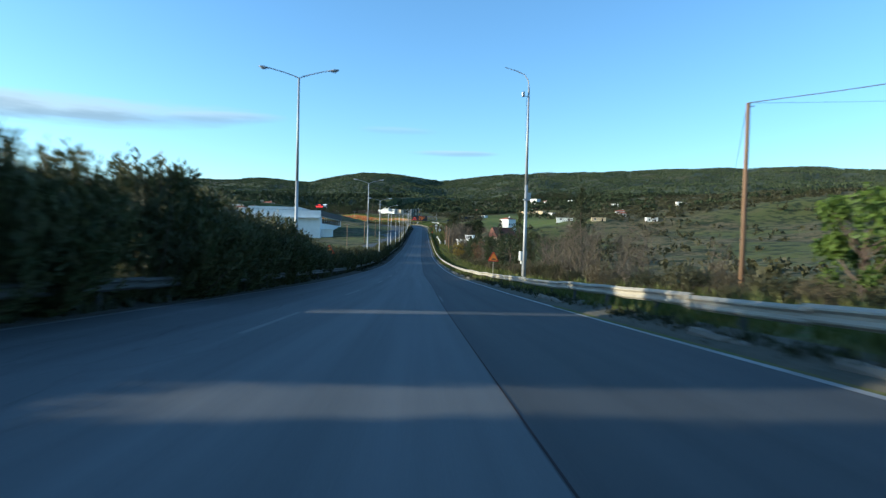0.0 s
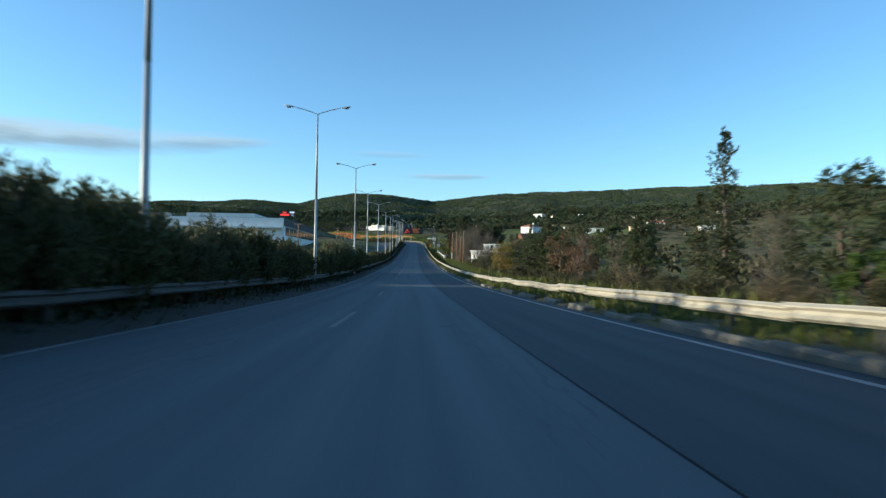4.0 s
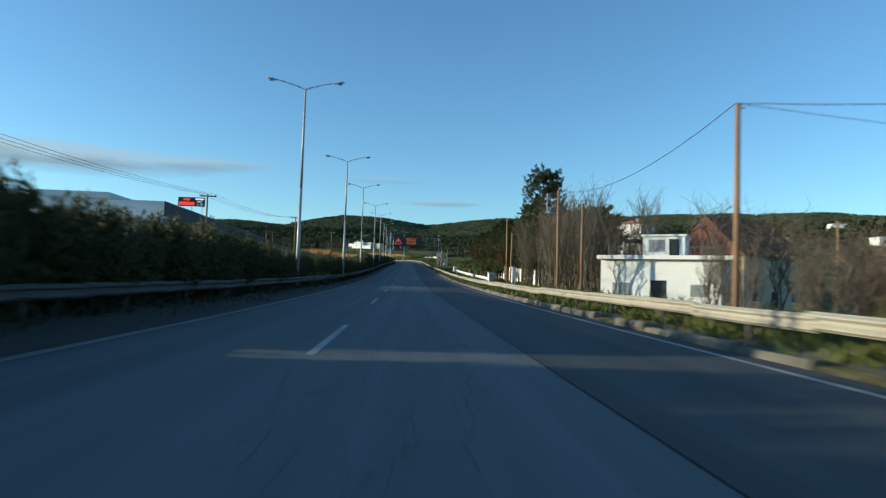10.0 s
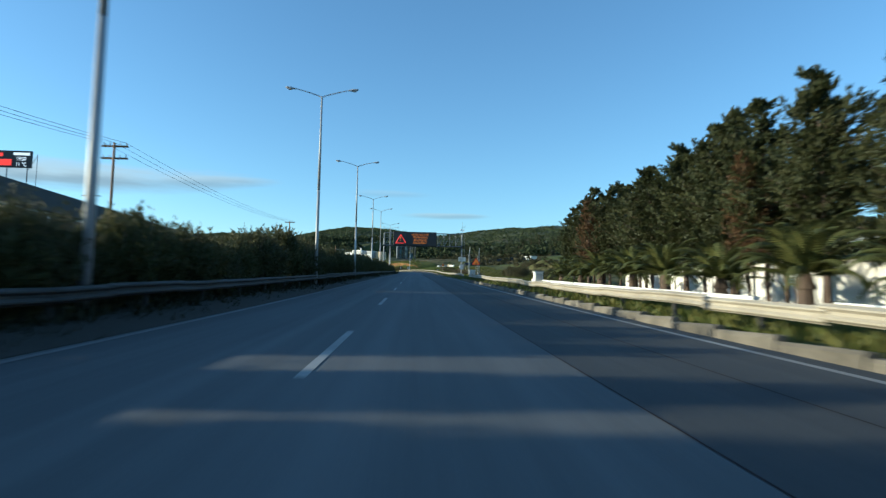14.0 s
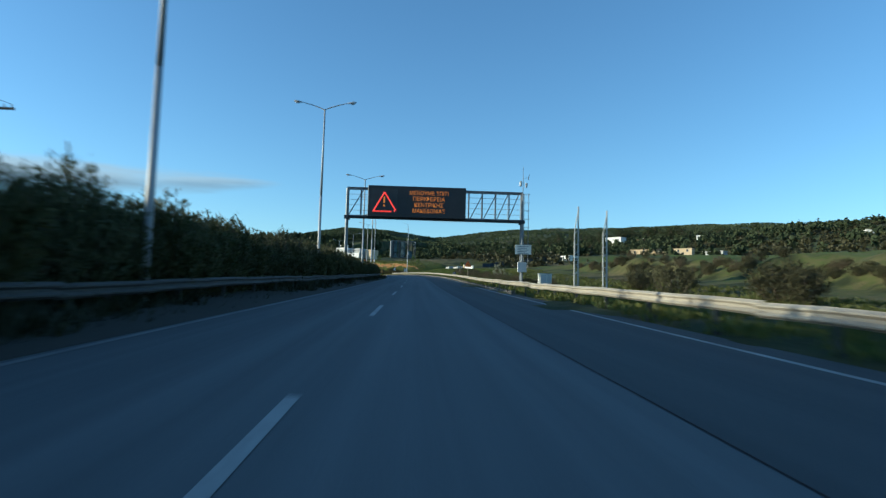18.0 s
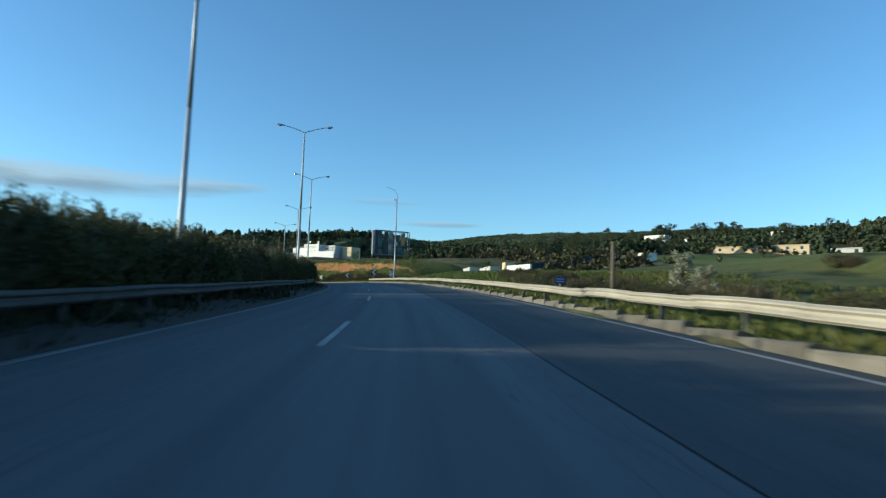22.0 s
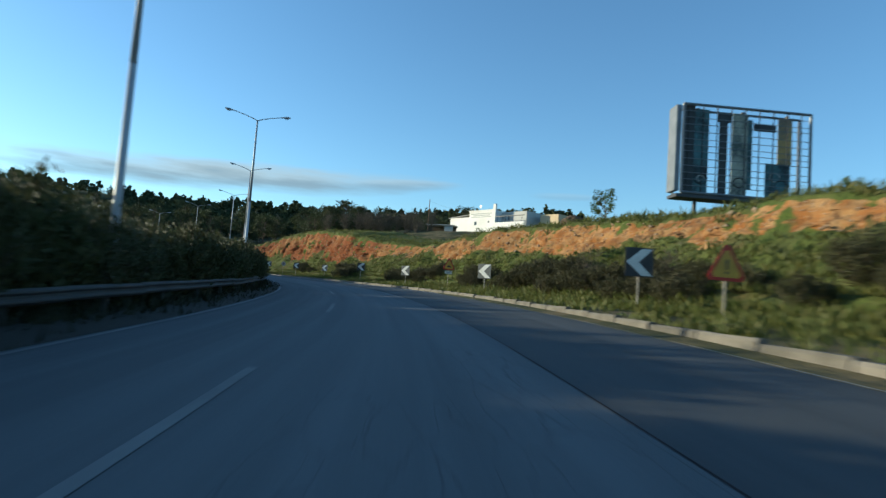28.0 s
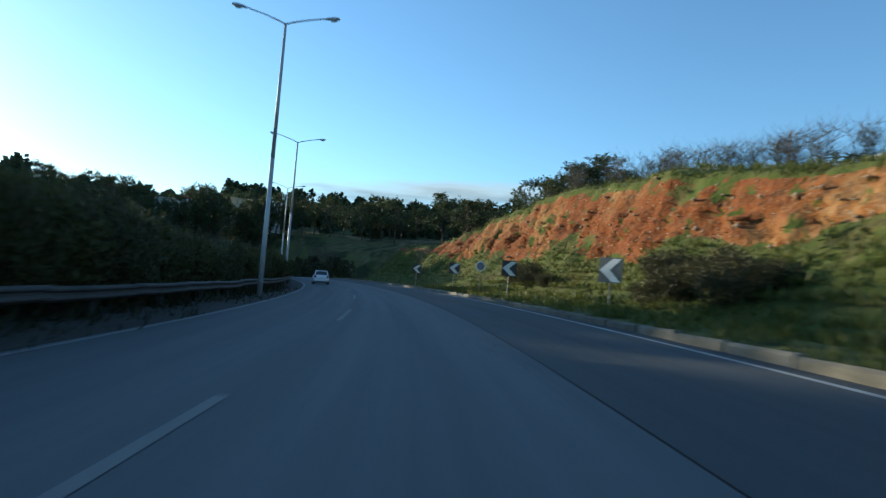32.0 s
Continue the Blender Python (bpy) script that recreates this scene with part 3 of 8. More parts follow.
def ground_z(x, y):
    """Height of the ground, with the road's bed, verges, fields, the cutting and the far hills."""
    x, y = np.atleast_1d(np.asarray(x, float)), np.atleast_1d(np.asarray(y, float))
    px, py = LINE[::4, 0], LINE[::4, 1]
    k = np.zeros(len(x), int)
    for i in range(0, len(x), 4000):
        q = slice(i, i + 4000)
        k[q] = np.argmin((x[q, None] - px) ** 2 + (y[q, None] - py) ** 2, 1)
    k = k * 4
    dx, dy = x - LINE[k, 0], y - LINE[k, 1]
    ex = np.clip(-dx * np.sin(HEAD[k]) + dy * np.cos(HEAD[k]), -3, 3)
    lat = dx * np.cos(HEAD[k]) + dy * np.sin(HEAD[k])
    far_end = (k >= len(SL) - 8) | (k <= 4)
    dist = np.hypot(dx, dy)
    lat = np.where(far_end, np.sign(lat + 1e-9) * np.maximum(np.abs(lat), dist * 1.4), lat) - SHIFT[k]
    s = SL[k] + ex
    w1 = smooth01((s - 330) / 60)
    w2 = smooth01((s - 560) / 50)
    w3 = smooth01((s - 470) / 60)
    a, c, e = (np.interp(lat, R_LAT, t) for t in (PLAIN, CUT, SLOPE_UP))
    b = np.interp(lat + 1.6 * wavy(x, y, 26, 83) + 0.8 * wavy(x, y, 9, 84), FIELD_LAT, FIELD)
    b = b * (1 - w3) + e * w3
    crest = np.interp(s, CREST_S, CREST_UP)
    c = c + np.where(lat > 14, (crest - 6.5) * smooth01((lat - 14) / 8) * (1 - smooth01((lat - 60) / 120)), 0)
    off = (a * (1 - w1) + b * w1) * (1 - w2) + c * w2
    zr = LINE[k, 2] + ex * np.tan(SLOPE[k]) + np.tan(BANK[k]) * np.clip(lat + SHIFT[k], -14, 9)
    rough = smooth01((np.abs(lat) - 12) / 40)
    z = zr + off + rough * (0.35 * wavy(x, y, 17, 1) + 1.2 * wavy(x, y, 90, 2)) + smooth01((np.abs(lat) - 7) / 3) * 0.05 * wavy(x, y, 2.3, 4)
    # far hills
    r = np.hypot(x, y)
    az = np.degrees(np.arctan2(x, y))
    el = np.interp(az, RIDGE_AZ, RIDGE_EL)
    top = np.tan(np.radians(el)) * RIDGE_R + 7 * wavy(x, y, 420, 5) + 3 * wavy(x, y, 150, 6)
    q = np.clip((r - 700) / (RIDGE_R - 700), 0, 1)
    hill = 25 + (top - 25) * q ** 1.25 - 90 * np.clip((r - RIDGE_R) / 1600, 0, 1) + (q * (1 - q)) * 4 * (13 * wavy(x, y, 600, 7) + 7 * wavy(x, y, 210, 8))
    m = smooth01((dist - 350) / 550)
    return z * (1 - m) + hill * m


def lands(x, y):
    return float(ground_z([x], [y])[0])


def on_ground(s, lat, turn=0.0, sink=0.0):
    """A pose on the ground beside the road."""
    p = at(s, lat)
    return pose(p.x, p.y, lands(p.x, p.y) - sink, 0, 0, heading(s) + turn)

# ================= large structure =================
def land_material():
    """Grass, dry scrub, ploughed and wooded land by noise, height and steepness."""
    m = bpy.data.materials.new("land")
    m.use_nodes = True
    n, l = m.node_tree.nodes, m.node_tree.links
    b = n["Principled BSDF"]
    b.inputs["Roughness"].default_value, b.inputs["Specular IOR Level"].default_value = 0.95, 0.15
    g = n.new("ShaderNodeNewGeometry")

    def nz(scale, detail=6.0):
        t = n.new("ShaderNodeTexNoise")
        t.inputs["Scale"].default_value, t.inputs["Detail"].default_value = scale, detail
        l.new(g.outputs["Position"], t.inputs["Vector"])
        return t.outputs["Fac"]

    def ramp(v, lo, hi):
        r = n.new("ShaderNodeMapRange")
        r.inputs["From Min"].default_value, r.inputs["From Max"].default_value = lo, hi
        l.new(v, r.inputs["Value"])
        return r.outputs["Result"]

    def mix(f, a, c):
        x = n.new("ShaderNodeMix"); x.data_type = "RGBA"
        l.new(f, x.inputs["Factor"])
        for key, col in (("A", a), ("B", c)):
            if isinstance(col, tuple):
                x.inputs[key].default_value = (*col, 1)
            else:
                l.new(col, x.inputs[key])
        return x.outputs["Result"]
    sep = n.new("ShaderNodeSeparateXYZ")
    l.new(g.outputs["Position"], sep.inputs[0])
    green = mix(ramp(nz(1.3), 0.35, 0.65), (0.072, 0.096, 0.022), (0.112, 0.1, 0.04))
    scrub = mix(ramp(nz(0.6), 0.4, 0.6), (0.075, 0.07, 0.03), (0.15, 0.115, 0.06))
    field = mix(ramp(nz(0.018, 3.0), 0.45, 0.56), green, scrub)
    wood = mix(ramp(nz(0.09), 0.40, 0.62), (0.042, 0.056, 0.032), (0.085, 0.092, 0.048))
    wood2 = mix(ramp(nz(0.006, 4.0), 0.55, 0.66), wood, (0.095, 0.085, 0.045))
    hz = n.new("ShaderNodeMath"); hz.operation = "MULTIPLY_ADD"
    l.new(nz(0.008, 5.0), hz.inputs[0]); hz.inputs[1].default_value = 70.0
    l.new(sep.outputs["Z"], hz.inputs[2])
    patchy = mix(ramp(nz(0.16, 8.0), 0.5, 0.6), field, (0.035, 0.042, 0.016))
    lush = n.new("ShaderNodeAttribute")
    lush.attribute_name = "meadow"
    sward = mix(ramp(nz(0.35, 7.0), 0.35, 0.68), (0.085, 0.125, 0.02), (0.125, 0.12, 0.04))
    patchy = mix(lush.outputs["Fac"], patchy, sward)
    col = mix(ramp(hz.outputs[0], 68, 100), patchy, wood2)
    l.new(col, b.inputs["Base Color"])
    bp = n.new("ShaderNodeBump")
    bp.inputs["Strength"].default_value, bp.inputs["Distance"].default_value = 0.6, 0.15
    l.new(nz(5.0), bp.inputs["Height"]); l.new(bp.outputs["Normal"], b.inputs["Normal"])
    return m


def bank_material():
    """Orange earth on the steep parts, grass on the flat ones."""
    m = bpy.data.materials.new("earth_bank")
    m.use_nodes = True
    n, l = m.node_tree.nodes, m.node_tree.links
    b = n["Principled BSDF"]
    b.inputs["Roughness"].default_value, b.inputs["Specular IOR Level"].default_value = 0.95, 0.15
    g = n.new("ShaderNodeNewGeometry")
    mp = n.new("ShaderNodeMapping")
    l.new(g.outputs["Position"], mp.inputs["Vector"])

    def nz(scale, detail=7.0, src=None):
        t = n.new("ShaderNodeTexNoise")
        t.inputs["Scale"].default_value, t.inputs["Detail"].default_value = scale, detail
        l.new(src or g.outputs["Position"], t.inputs["Vector"])
        return t.outputs["Fac"]

    def ramp(v, lo, hi):
        r = n.new("ShaderNodeMapRange")
        r.inputs["From Min"].default_value, r.inputs["From Max"].default_value = lo, hi
        l.new(v, r.inputs["Value"])
        return r.outputs["Result"]

    def mix(f, a, c):
        x = n.new("ShaderNodeMix"); x.data_type = "RGBA"
        l.new(f, x.inputs["Factor"])
        for key, col in (("A", a), ("B", c)):
            if isinstance(col, tuple):
                x.inputs[key].default_value = (*col, 1)
            else:
                l.new(col, x.inputs[key])
        return x.outputs["Result"]
    mp.inputs["Scale"].default_value = (1.3, 1.3, 0.5)
    pale = mix(ramp(nz(1.1, 7.0, mp.outputs["Vector"]), 0.4, 0.6), (0.25, 0.105, 0.032), (0.33, 0.195, 0.085))
    zone = n.new("ShaderNodeAttribute")
    zone.attribute_name = "red_earth"
    part_red = n.new("ShaderNodeMath"); part_red.operation = "MULTIPLY"
    l.new(ramp(nz(0.12, 4.0), 0.38, 0.52), part_red.inputs[0]); l.new(zone.outputs["Fac"], part_red.inputs[1])
    red = mix(part_red.outputs[0], pale, (0.18, 0.056, 0.018))
    earth = mix(ramp(nz(2.2, 9.0, mp.outputs["Vector"]), 0.52, 0.68), red, (0.10, 0.048, 0.022))
    stony = mix(ramp(nz(6.0), 0.63, 0.68), earth, (0.31, 0.24, 0.165))
    grass = mix(ramp(nz(0.9), 0.3, 0.7), (0.066, 0.09, 0.018), (0.098, 0.1, 0.03))
    dry = mix(ramp(nz(0.35), 0.54, 0.74), grass, (0.11, 0.075, 0.035))
    at_ = n.new("ShaderNodeAttribute")
    at_.attribute_name = "bare_earth"
    ad = n.new("ShaderNodeMath"); ad.operation = "MULTIPLY_ADD"
    l.new(nz(0.9, 9.0), ad.inputs[0]); ad.inputs[1].default_value = 1.9
    l.new(at_.outputs["Fac"], ad.inputs[2])
    col = mix(ramp(ad.outputs[0], 1.6, 1.72), dry, stony)
    l.new(col, b.inputs["Base Color"])
    bp = n.new("ShaderNodeBump")
    bp.inputs["Strength"].default_value, bp.inputs["Distance"].default_value = 0.8, 0.2
    l.new(nz(3.5), bp.inputs["Height"]); l.new(bp.outputs["Normal"], b.inputs["Normal"])
    return m


M["land"], M["earth_bank"] = land_material(), bank_material()

# the ground: one sheet to the horizon, sheared along the road so that its lines follow the verge
_ys = np.concatenate([-np.geomspace(4400, 70, 34), np.arange(-60, 800, 2.5), 800 + np.geomspace(6, 3800, 105)])
_us = np.concatenate([-np.geomspace(4300, 30, 84), np.arange(-26, -5.8, 1.6), (-5.95, -5.6, 0, 5.5, 5.85), np.arange(6.3, 26, 1.3), np.geomspace(28, 4300, 120)])
_ref = np.interp(_ys, LINE[SL <= 690, 1], LINE[SL <= 690, 0])
_gx = _ref[:, None] + _us[None, :] * (1 + 0.3 * smooth01((_ys - 480) / 200))[:, None]
_gy = np.repeat(_ys[:, None], len(_us), 1)
_gz = ground_z(_gx.ravel(), _gy.ravel())
_w = len(_us)
ground = new("ground", mesh_of("ground", np.stack([_gx.ravel(), _gy.ravel(), _gz], 1),
             [(i * _w + j, i * _w + j + 1, (i + 1) * _w + j + 1, (i + 1) * _w + j) for i in range(len(_ys) - 1) for j in range(_w - 1)], M["land"], True))
ground.data.attributes.new("meadow", "FLOAT", "POINT").data.foreach_set("value", meadow(_gx.ravel(), _gy.ravel()).astype(np.float32))
tagged(ground, "grassy fields and scrub land rising to wooded hills", "ground", kind="structure")

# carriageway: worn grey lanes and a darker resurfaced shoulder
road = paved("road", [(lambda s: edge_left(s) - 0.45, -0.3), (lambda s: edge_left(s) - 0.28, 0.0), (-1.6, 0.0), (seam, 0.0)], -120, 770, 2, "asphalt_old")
tagged(road, "worn grey asphalt carriageway with two lanes", "road", kind="structure")
shoulder = paved("shoulder", [(seam, 0.002), (6.1, 0.002), (6.2, -0.3)], -120, 770, 2, "asphalt_new")
tagged(shoulder, "darker resurfaced asphalt strip beside the kerb", "road shoulder", kind="structure")
far_road = paved("opposite_road", [(-22.6, -0.28), (-12.8, -0.28)], -120, 770, 4, "asphalt_old")
tagged(far_road, "grey asphalt carriageway beyond the planted median", "road", kind="structure")


def marking(name, lat, width, s0, s1, mat, parent, step=2.0):
    mid = lat if callable(lat) else (lambda s: lat)
    ob = new(name, mesh_of(name, *strip([(lambda s: mid(s) - width / 2, 0.006), (lambda s: mid(s) + width / 2, 0.006)], s0, s1, step), M[mat]))
    ob.parent = parent
    return ob


marking("edge_line", 5.3, 0.15, -120, 770, "paint", shoulder)
marking("edge_line", edge_left, 0.13, -120, 770, "paint_left", road)
DASH_N = (-7, 0, 1, 4, 7, 8, 10, 12, 13, 14, 15, 16, 17, 18, 19, 22, 23, 24, 25, 27, 29, 30, 31, 34, 35, 38, 39, 40, 41, 47)
DASH_S = (-96, 15.7, 30.9, 82.8, 133.8, 150.6, 179.8, 214.5, 229.9, 244.3, 260.3, 276, 291.2, 305.6, 320.3, 369.8, 385.1, 400.3, 416.5, 449.5, 484.8, 501.7, 515.6, 568.8, 587, 635.6, 648.5, 661.8, 677, 766)
for k in range(-7, 48):
    end = float(np.interp(k, DASH_N, DASH_S))
    marking("lane_dash", dash_line, 0.13, end - 5.2, end, "paint" if 160 < end < 520 else "paint_worn", road, 2.6)

# tarred joints along the lanes
M["tar"] = material("tar", (0.03, 0.03, 0.031), 0.95, (0.06, 0.045, 0.045), 1.2, 9, 0.8, spec=0.05)
marking("joint", seam, 0.02, -120, 770, "tar", road)
for s0, s1 in ((22, 27), (496, 503), (560, 571), (640, 649)):
    marking("old_line", lambda s: seam(s) + 0.08, 0.07, s0, s1, "paint_old", shoulder)
marking("joint", 3.6, 0.025, 250, 330, "tar", shoulder)

# the cutting: a grassy foot, a steep face of bare orange earth and a grassy crest
_ss = np.arange(572, 770, 0.45)
_vs = np.concatenate([np.linspace(0, 0.16, 6)[:-1], np.linspace(0.16, 0.78, 34)[:-1], np.linspace(0.78, 1, 10)])
_bv, _bare = [], []
for s in _ss:
    top = float(np.interp(s, CREST_S, CREST_UP)) + 0.3 * wavy(s, 0.0, 9, 31)
    fade = float(smooth01((s - 572) / 14))
    cr = 19.3 + 1.0 * wavy(s, 3.0, 23, 32) + 0.5 * wavy(s, 3.0, 6, 33)
    ft = 13.6 + 0.8 * wavy(s, 3.0, 15, 34)
    lo = float(np.interp(s, (572, 590, 600, 625, 639, 654, 657.5, 668, 675, 690, 715, 740, 760), (0.85, 0.7, 0.52, 0.45, 0.44, 0.42, 0.66, 0.6, 0.46, 0.26, 0.24, 0.4, 0.8))) + 0.12 * wavy(s, 5.0, 12, 39)
    lo = min(max(lo, 0.05), 0.88)
    for v in _vs:
        e = 0.0
        if v < 0.16:
            a = v / 0.16
            lat, up = 10.2 + (ft - 10.2) * a, 1.5 * a ** 1.4
        elif v < 0.78:
            a = (v - 0.16) / 0.62
            g = (0.3 + 0.5 * lo) * a / lo if a < lo else (0.3 + 0.5 * lo) + (0.7 - 0.5 * lo) * (a - lo) / (1 - lo)
            up = 1.5 + (top - 1.5) * a
            lat = ft + (cr - ft) * g
            e = float(smooth01((a - lo + 0.06) / 0.14)) * float(1 - smooth01((a - 0.9) / 0.1)) - 0.35 * max(0.0, wavy(s, up * 1.5, 8, 40))
            k = math.sin(a * math.pi)
            gv = wavy(s + 0.85 * up, 2.0, 11, 51) + 0.25 * wavy(s, up, 2.0, 52)
            cut = max(0.0, 1 - abs(gv) / 0.16) * (0.5 + 0.5 * wavy(s, 1.0, 30, 53))
            e -= 0.5 * max(0.0, cut)
            lat += k * (0.9 * max(0.0, cut) + 0.55 * wavy(s, up * 0.5, 4.3, 36) + 0.4 * wavy(s * 1.3, up * 0.9, 1.7, 37) + 0.55 * abs(wavy(s * 0.4, up * 2.0, 1.6, 41)) * e)
        else:
            a = (v - 0.78) / 0.22
            lat, up = cr + (31 - cr) * a, top + 1.6 * a - 0.9 * max(0, a - 0.85) / 0.15
        p = at(s, lat, 0)
        _bv.append((p.x, p.y, p.z + up * fade - 0.3 * (1 - fade) + (0.07 * wavy(s, lat, 1.3, 38))))
        _bare.append(e * fade)
_k = len(_vs)
_bm = mesh_of("earth_bank", _bv, [(i * _k + j, i * _k + j + 1, (i + 1) * _k + j + 1, (i + 1) * _k + j) for i in range(len(_ss) - 1) for j in range(_k - 1)], M["earth_bank"], True)
_bm.attributes.new("bare_earth", "FLOAT", "POINT").data.foreach_set("value", np.array(_bare, dtype=np.float32))
_bm.attributes.new("red_earth", "FLOAT", "POINT").data.foreach_set("value", np.repeat(0.12 + 0.88 * smooth01((_ss - 655) / 35), _k).astype(np.float32))
bank = new("earth_bank", _bm)
tagged(bank, "steep cutting of bare orange earth with grass on its crest and foot", "earth bank", kind="structure")
_bp = np.array(_bv)


def bank_z(x, y):
    """Height of the cutting's surface at a place, or of the ground where that lies higher."""
    k = np.argmin((_bp[:, 0] - x) ** 2 + (_bp[:, 1] - y) ** 2)
    z = lands(x, y)
    return max(z, _bp[k, 2]) if (_bp[k, 0] - x) ** 2 + (_bp[k, 1] - y) ** 2 < 2 else z


# weedy median soil, hedge shade put into its colour; weedy verge behind the kerb
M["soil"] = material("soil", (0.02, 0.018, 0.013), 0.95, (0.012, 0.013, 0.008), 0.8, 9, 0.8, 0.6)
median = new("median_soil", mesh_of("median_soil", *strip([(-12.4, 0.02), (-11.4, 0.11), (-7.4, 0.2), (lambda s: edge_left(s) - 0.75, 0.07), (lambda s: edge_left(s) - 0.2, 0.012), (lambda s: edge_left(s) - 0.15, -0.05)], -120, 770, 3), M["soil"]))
tagged(median, "weedy soil strip under the median hedge, coloured dark for its shade", "median", kind="structure")
M["gutter"] = material("gutter", (0.085, 0.072, 0.05), 0.95, (0.04, 0.042, 0.024), 1.4, 10, 0.9, 0.7)
gutter = new("gutter", mesh_of("gutter", *strip([(6.08, 0.0), (6.2, 0.05), (6.75, 0.14), (7.1, -0.1)], -120, 222, 2), M["gutter"]))
silt = new("silt_strip", mesh_of("silt_strip", *strip([(5.46, 0.004), (5.6, 0.05), (6.05, 0.11), (6.7, 0.19), (7.2, 0.1)], -120, 74, 2), M["gutter"]))
tagged(silt, "brown silt and weeds washed against the old kerb", "verge", kind="structure")
tagged(gutter, "dirty weedy earth strip beside the old kerb", "verge", kind="structure")

# ================= street lamps =================
def lamp_head(parent, side):
    """A cobra head at the end of an arm, tilted up a little."""
    bm = bmesh.new()
    prof = [(0.0, 0.05, 0.05), (0.12, 0.09, 0.07), (0.4, 0.15, 0.11), (0.62, 0.13, 0.10), (0.74, 0.05, 0.05)]
    rings = []
    for d, w, h in prof:
        rings.append([bm.verts.new((side * (1.75 + d), w * math.cos(a), 0.52 + 0.12 * d + (h if math.sin(a) > 0 else h * 0.35) * math.sin(a))) for a in [k * math.pi / 4 for k in range(8)]])
    for a, b in zip(rings, rings[1:]):
        for k in range(8):
            bm.faces.new((a[k], a[(k + 1) % 8], b[(k + 1) % 8], b[k]))
    bm.faces.new(rings[0]); bm.faces.new(rings[-1])
    bmesh.ops.recalc_face_normals(bm, faces=bm.faces)
    h = part("lamp_head", bm, "lamp_shell", parent, "grey street lamp head")
    g = bmesh.new()
    bmesh.ops.create_uvsphere(g, u_segments=8, v_segments=5, radius=1, matrix=Matrix.Translation((side * 2.18, 0, 0.53)) @ Matrix.Diagonal((0.2, 0.11, 0.08, 1)))
    part("lens", g, "lamp_glass", h, "clear lamp glass")


def street_lamp():
    t = thing("street_lamp", pose(0, 0, 0), "tall grey steel street lamp with two arms in the median", "street lamp", "median street lamps")
    part("pole", tubes(((0, 0, -0.3), (0, 0, 6.5), 0.125, 0.095), ((0, 0, 6.5), (0, 0, 13.0), 0.095, 0.06), n=12), "pole", t, smooth=True)
    part("base_plate", boxes((-0.22, -0.22, -0.05, 0.22, 0.22, 0.03)), "pole", t)
    part("door", boxes((-0.05, -0.14, 0.7, 0.05, -0.11, 1.15)), "steel", t)
    for side in (-1, 1):
        bm = bmesh.new()
        pipe(bm, [(0, 0, 12.95), (side * 0.35, 0, 13.1), (side * 1.0, 0, 13.3), (side * 1.8, 0, 13.5)], 0.04, 0.03)
        part("arm", bm, "pole", t)
        lamp_head(t, side)
    for o in t.children:
        if o.name.startswith("lamp_head"):
            o.location.z = 12.95
    return t


# metres along the road, sideways, height of the pole's top
LAMPS = ((38.4, -7.17, 13), (98.3, -7.25, 13.7), (127.5, -7.15, 13), (154.7, -6.6, 13), (185.3, -7.45, 13), (210.6, -7.2, 13), (239.4, -7.05, 13), (265.8, -6.85, 13), (292.5, -6.95, 13.4),
         (319.8, -6.45, 13), (347.7, -6.6, 13), (380.2, -6.95, 13), (411.2, -7.5, 14), (442, -7.05, 13.2), (474.3, -8.0, 14.3), (506.3, -7.5, 14), (536.1, -7.45, 14.5), (567, -8.0, 13.7),
         (596, -7.3, 13.2), (628.7, -8.1, 13), (659.2, -7.25, 13.5), (684.3, -5.85, 12.9), (711.7, -6.85, 13), (745, -7.0, 13))
first = street_lamp()
for k, (s, lat, top) in enumerate(LAMPS):
    m = stand(s, lat, 0.0, random.uniform(-4, 4))
    ob = copy_thing(first, m) if k else first
    ob.matrix_basis = m
    ob.scale.z = top / 13.0


# ================= guard rails =================
W_BEAM = ((0.00, 0.155), (0.015, 0.14), (0.075, 0.105), (0.08, 0.075), (0.02, 0.025), (0.02, -0.025), (0.08, -0.075), (0.075, -0.105), (0.015, -0.14), (0.0, -0.155))


def guard_rail(lat, side, top, s0, s1, mat, label, group):
    """Steel W-beams on posts; side: +1 where the road lies to the left of it."""
    p0 = at((s0 + s1) / 2, lat)
    t = thing("guard_rail", pose(p0.x, p0.y, p0.z), label, "guard rail", group)
    inv = t.matrix_world.inverted()
    zc = top - 0.155
    # posts of every rail take the zinc darkened for shade
    posts = mesh_of("post", *_post(), M["zinc_dull_shaded"])
    n = max(1, round((s1 - s0) / 4.0))
    for k in range(n):
        a, b = s0 + k * (s1 - s0) / n, s0 + (k + 1) * (s1 - s0) / n
        j = random.uniform(-0.03, 0.03), random.uniform(-0.03, 0.03)
        ss = (a - 0.12, (a + b) / 2, b + 0.12)
        v, f = [], []
        for i, s in enumerate(ss):
            for d, z in W_BEAM:
                v.append(inv @ lane(s, lat - side * (d + 0.06 + 0.004 * (k % 2)), zc + z + j[0] * (1 if i == 1 else 0) + j[1]))
        m = len(W_BEAM)
        for i in range(2):
            for q in range(m - 1):
                f.append((i * m + q, i * m + q + 1, (i + 1) * m + q + 1, (i + 1) * m + q))
        hang("rail", mesh_of("rail", v, f, M[mat]), t)
        hang("post", posts, t, "", inv @ stand((a + b) / 2, lat + side * 0.05 + float(np.interp((a + b) / 2, SL, SHIFT)), top - 0.75))
    return t


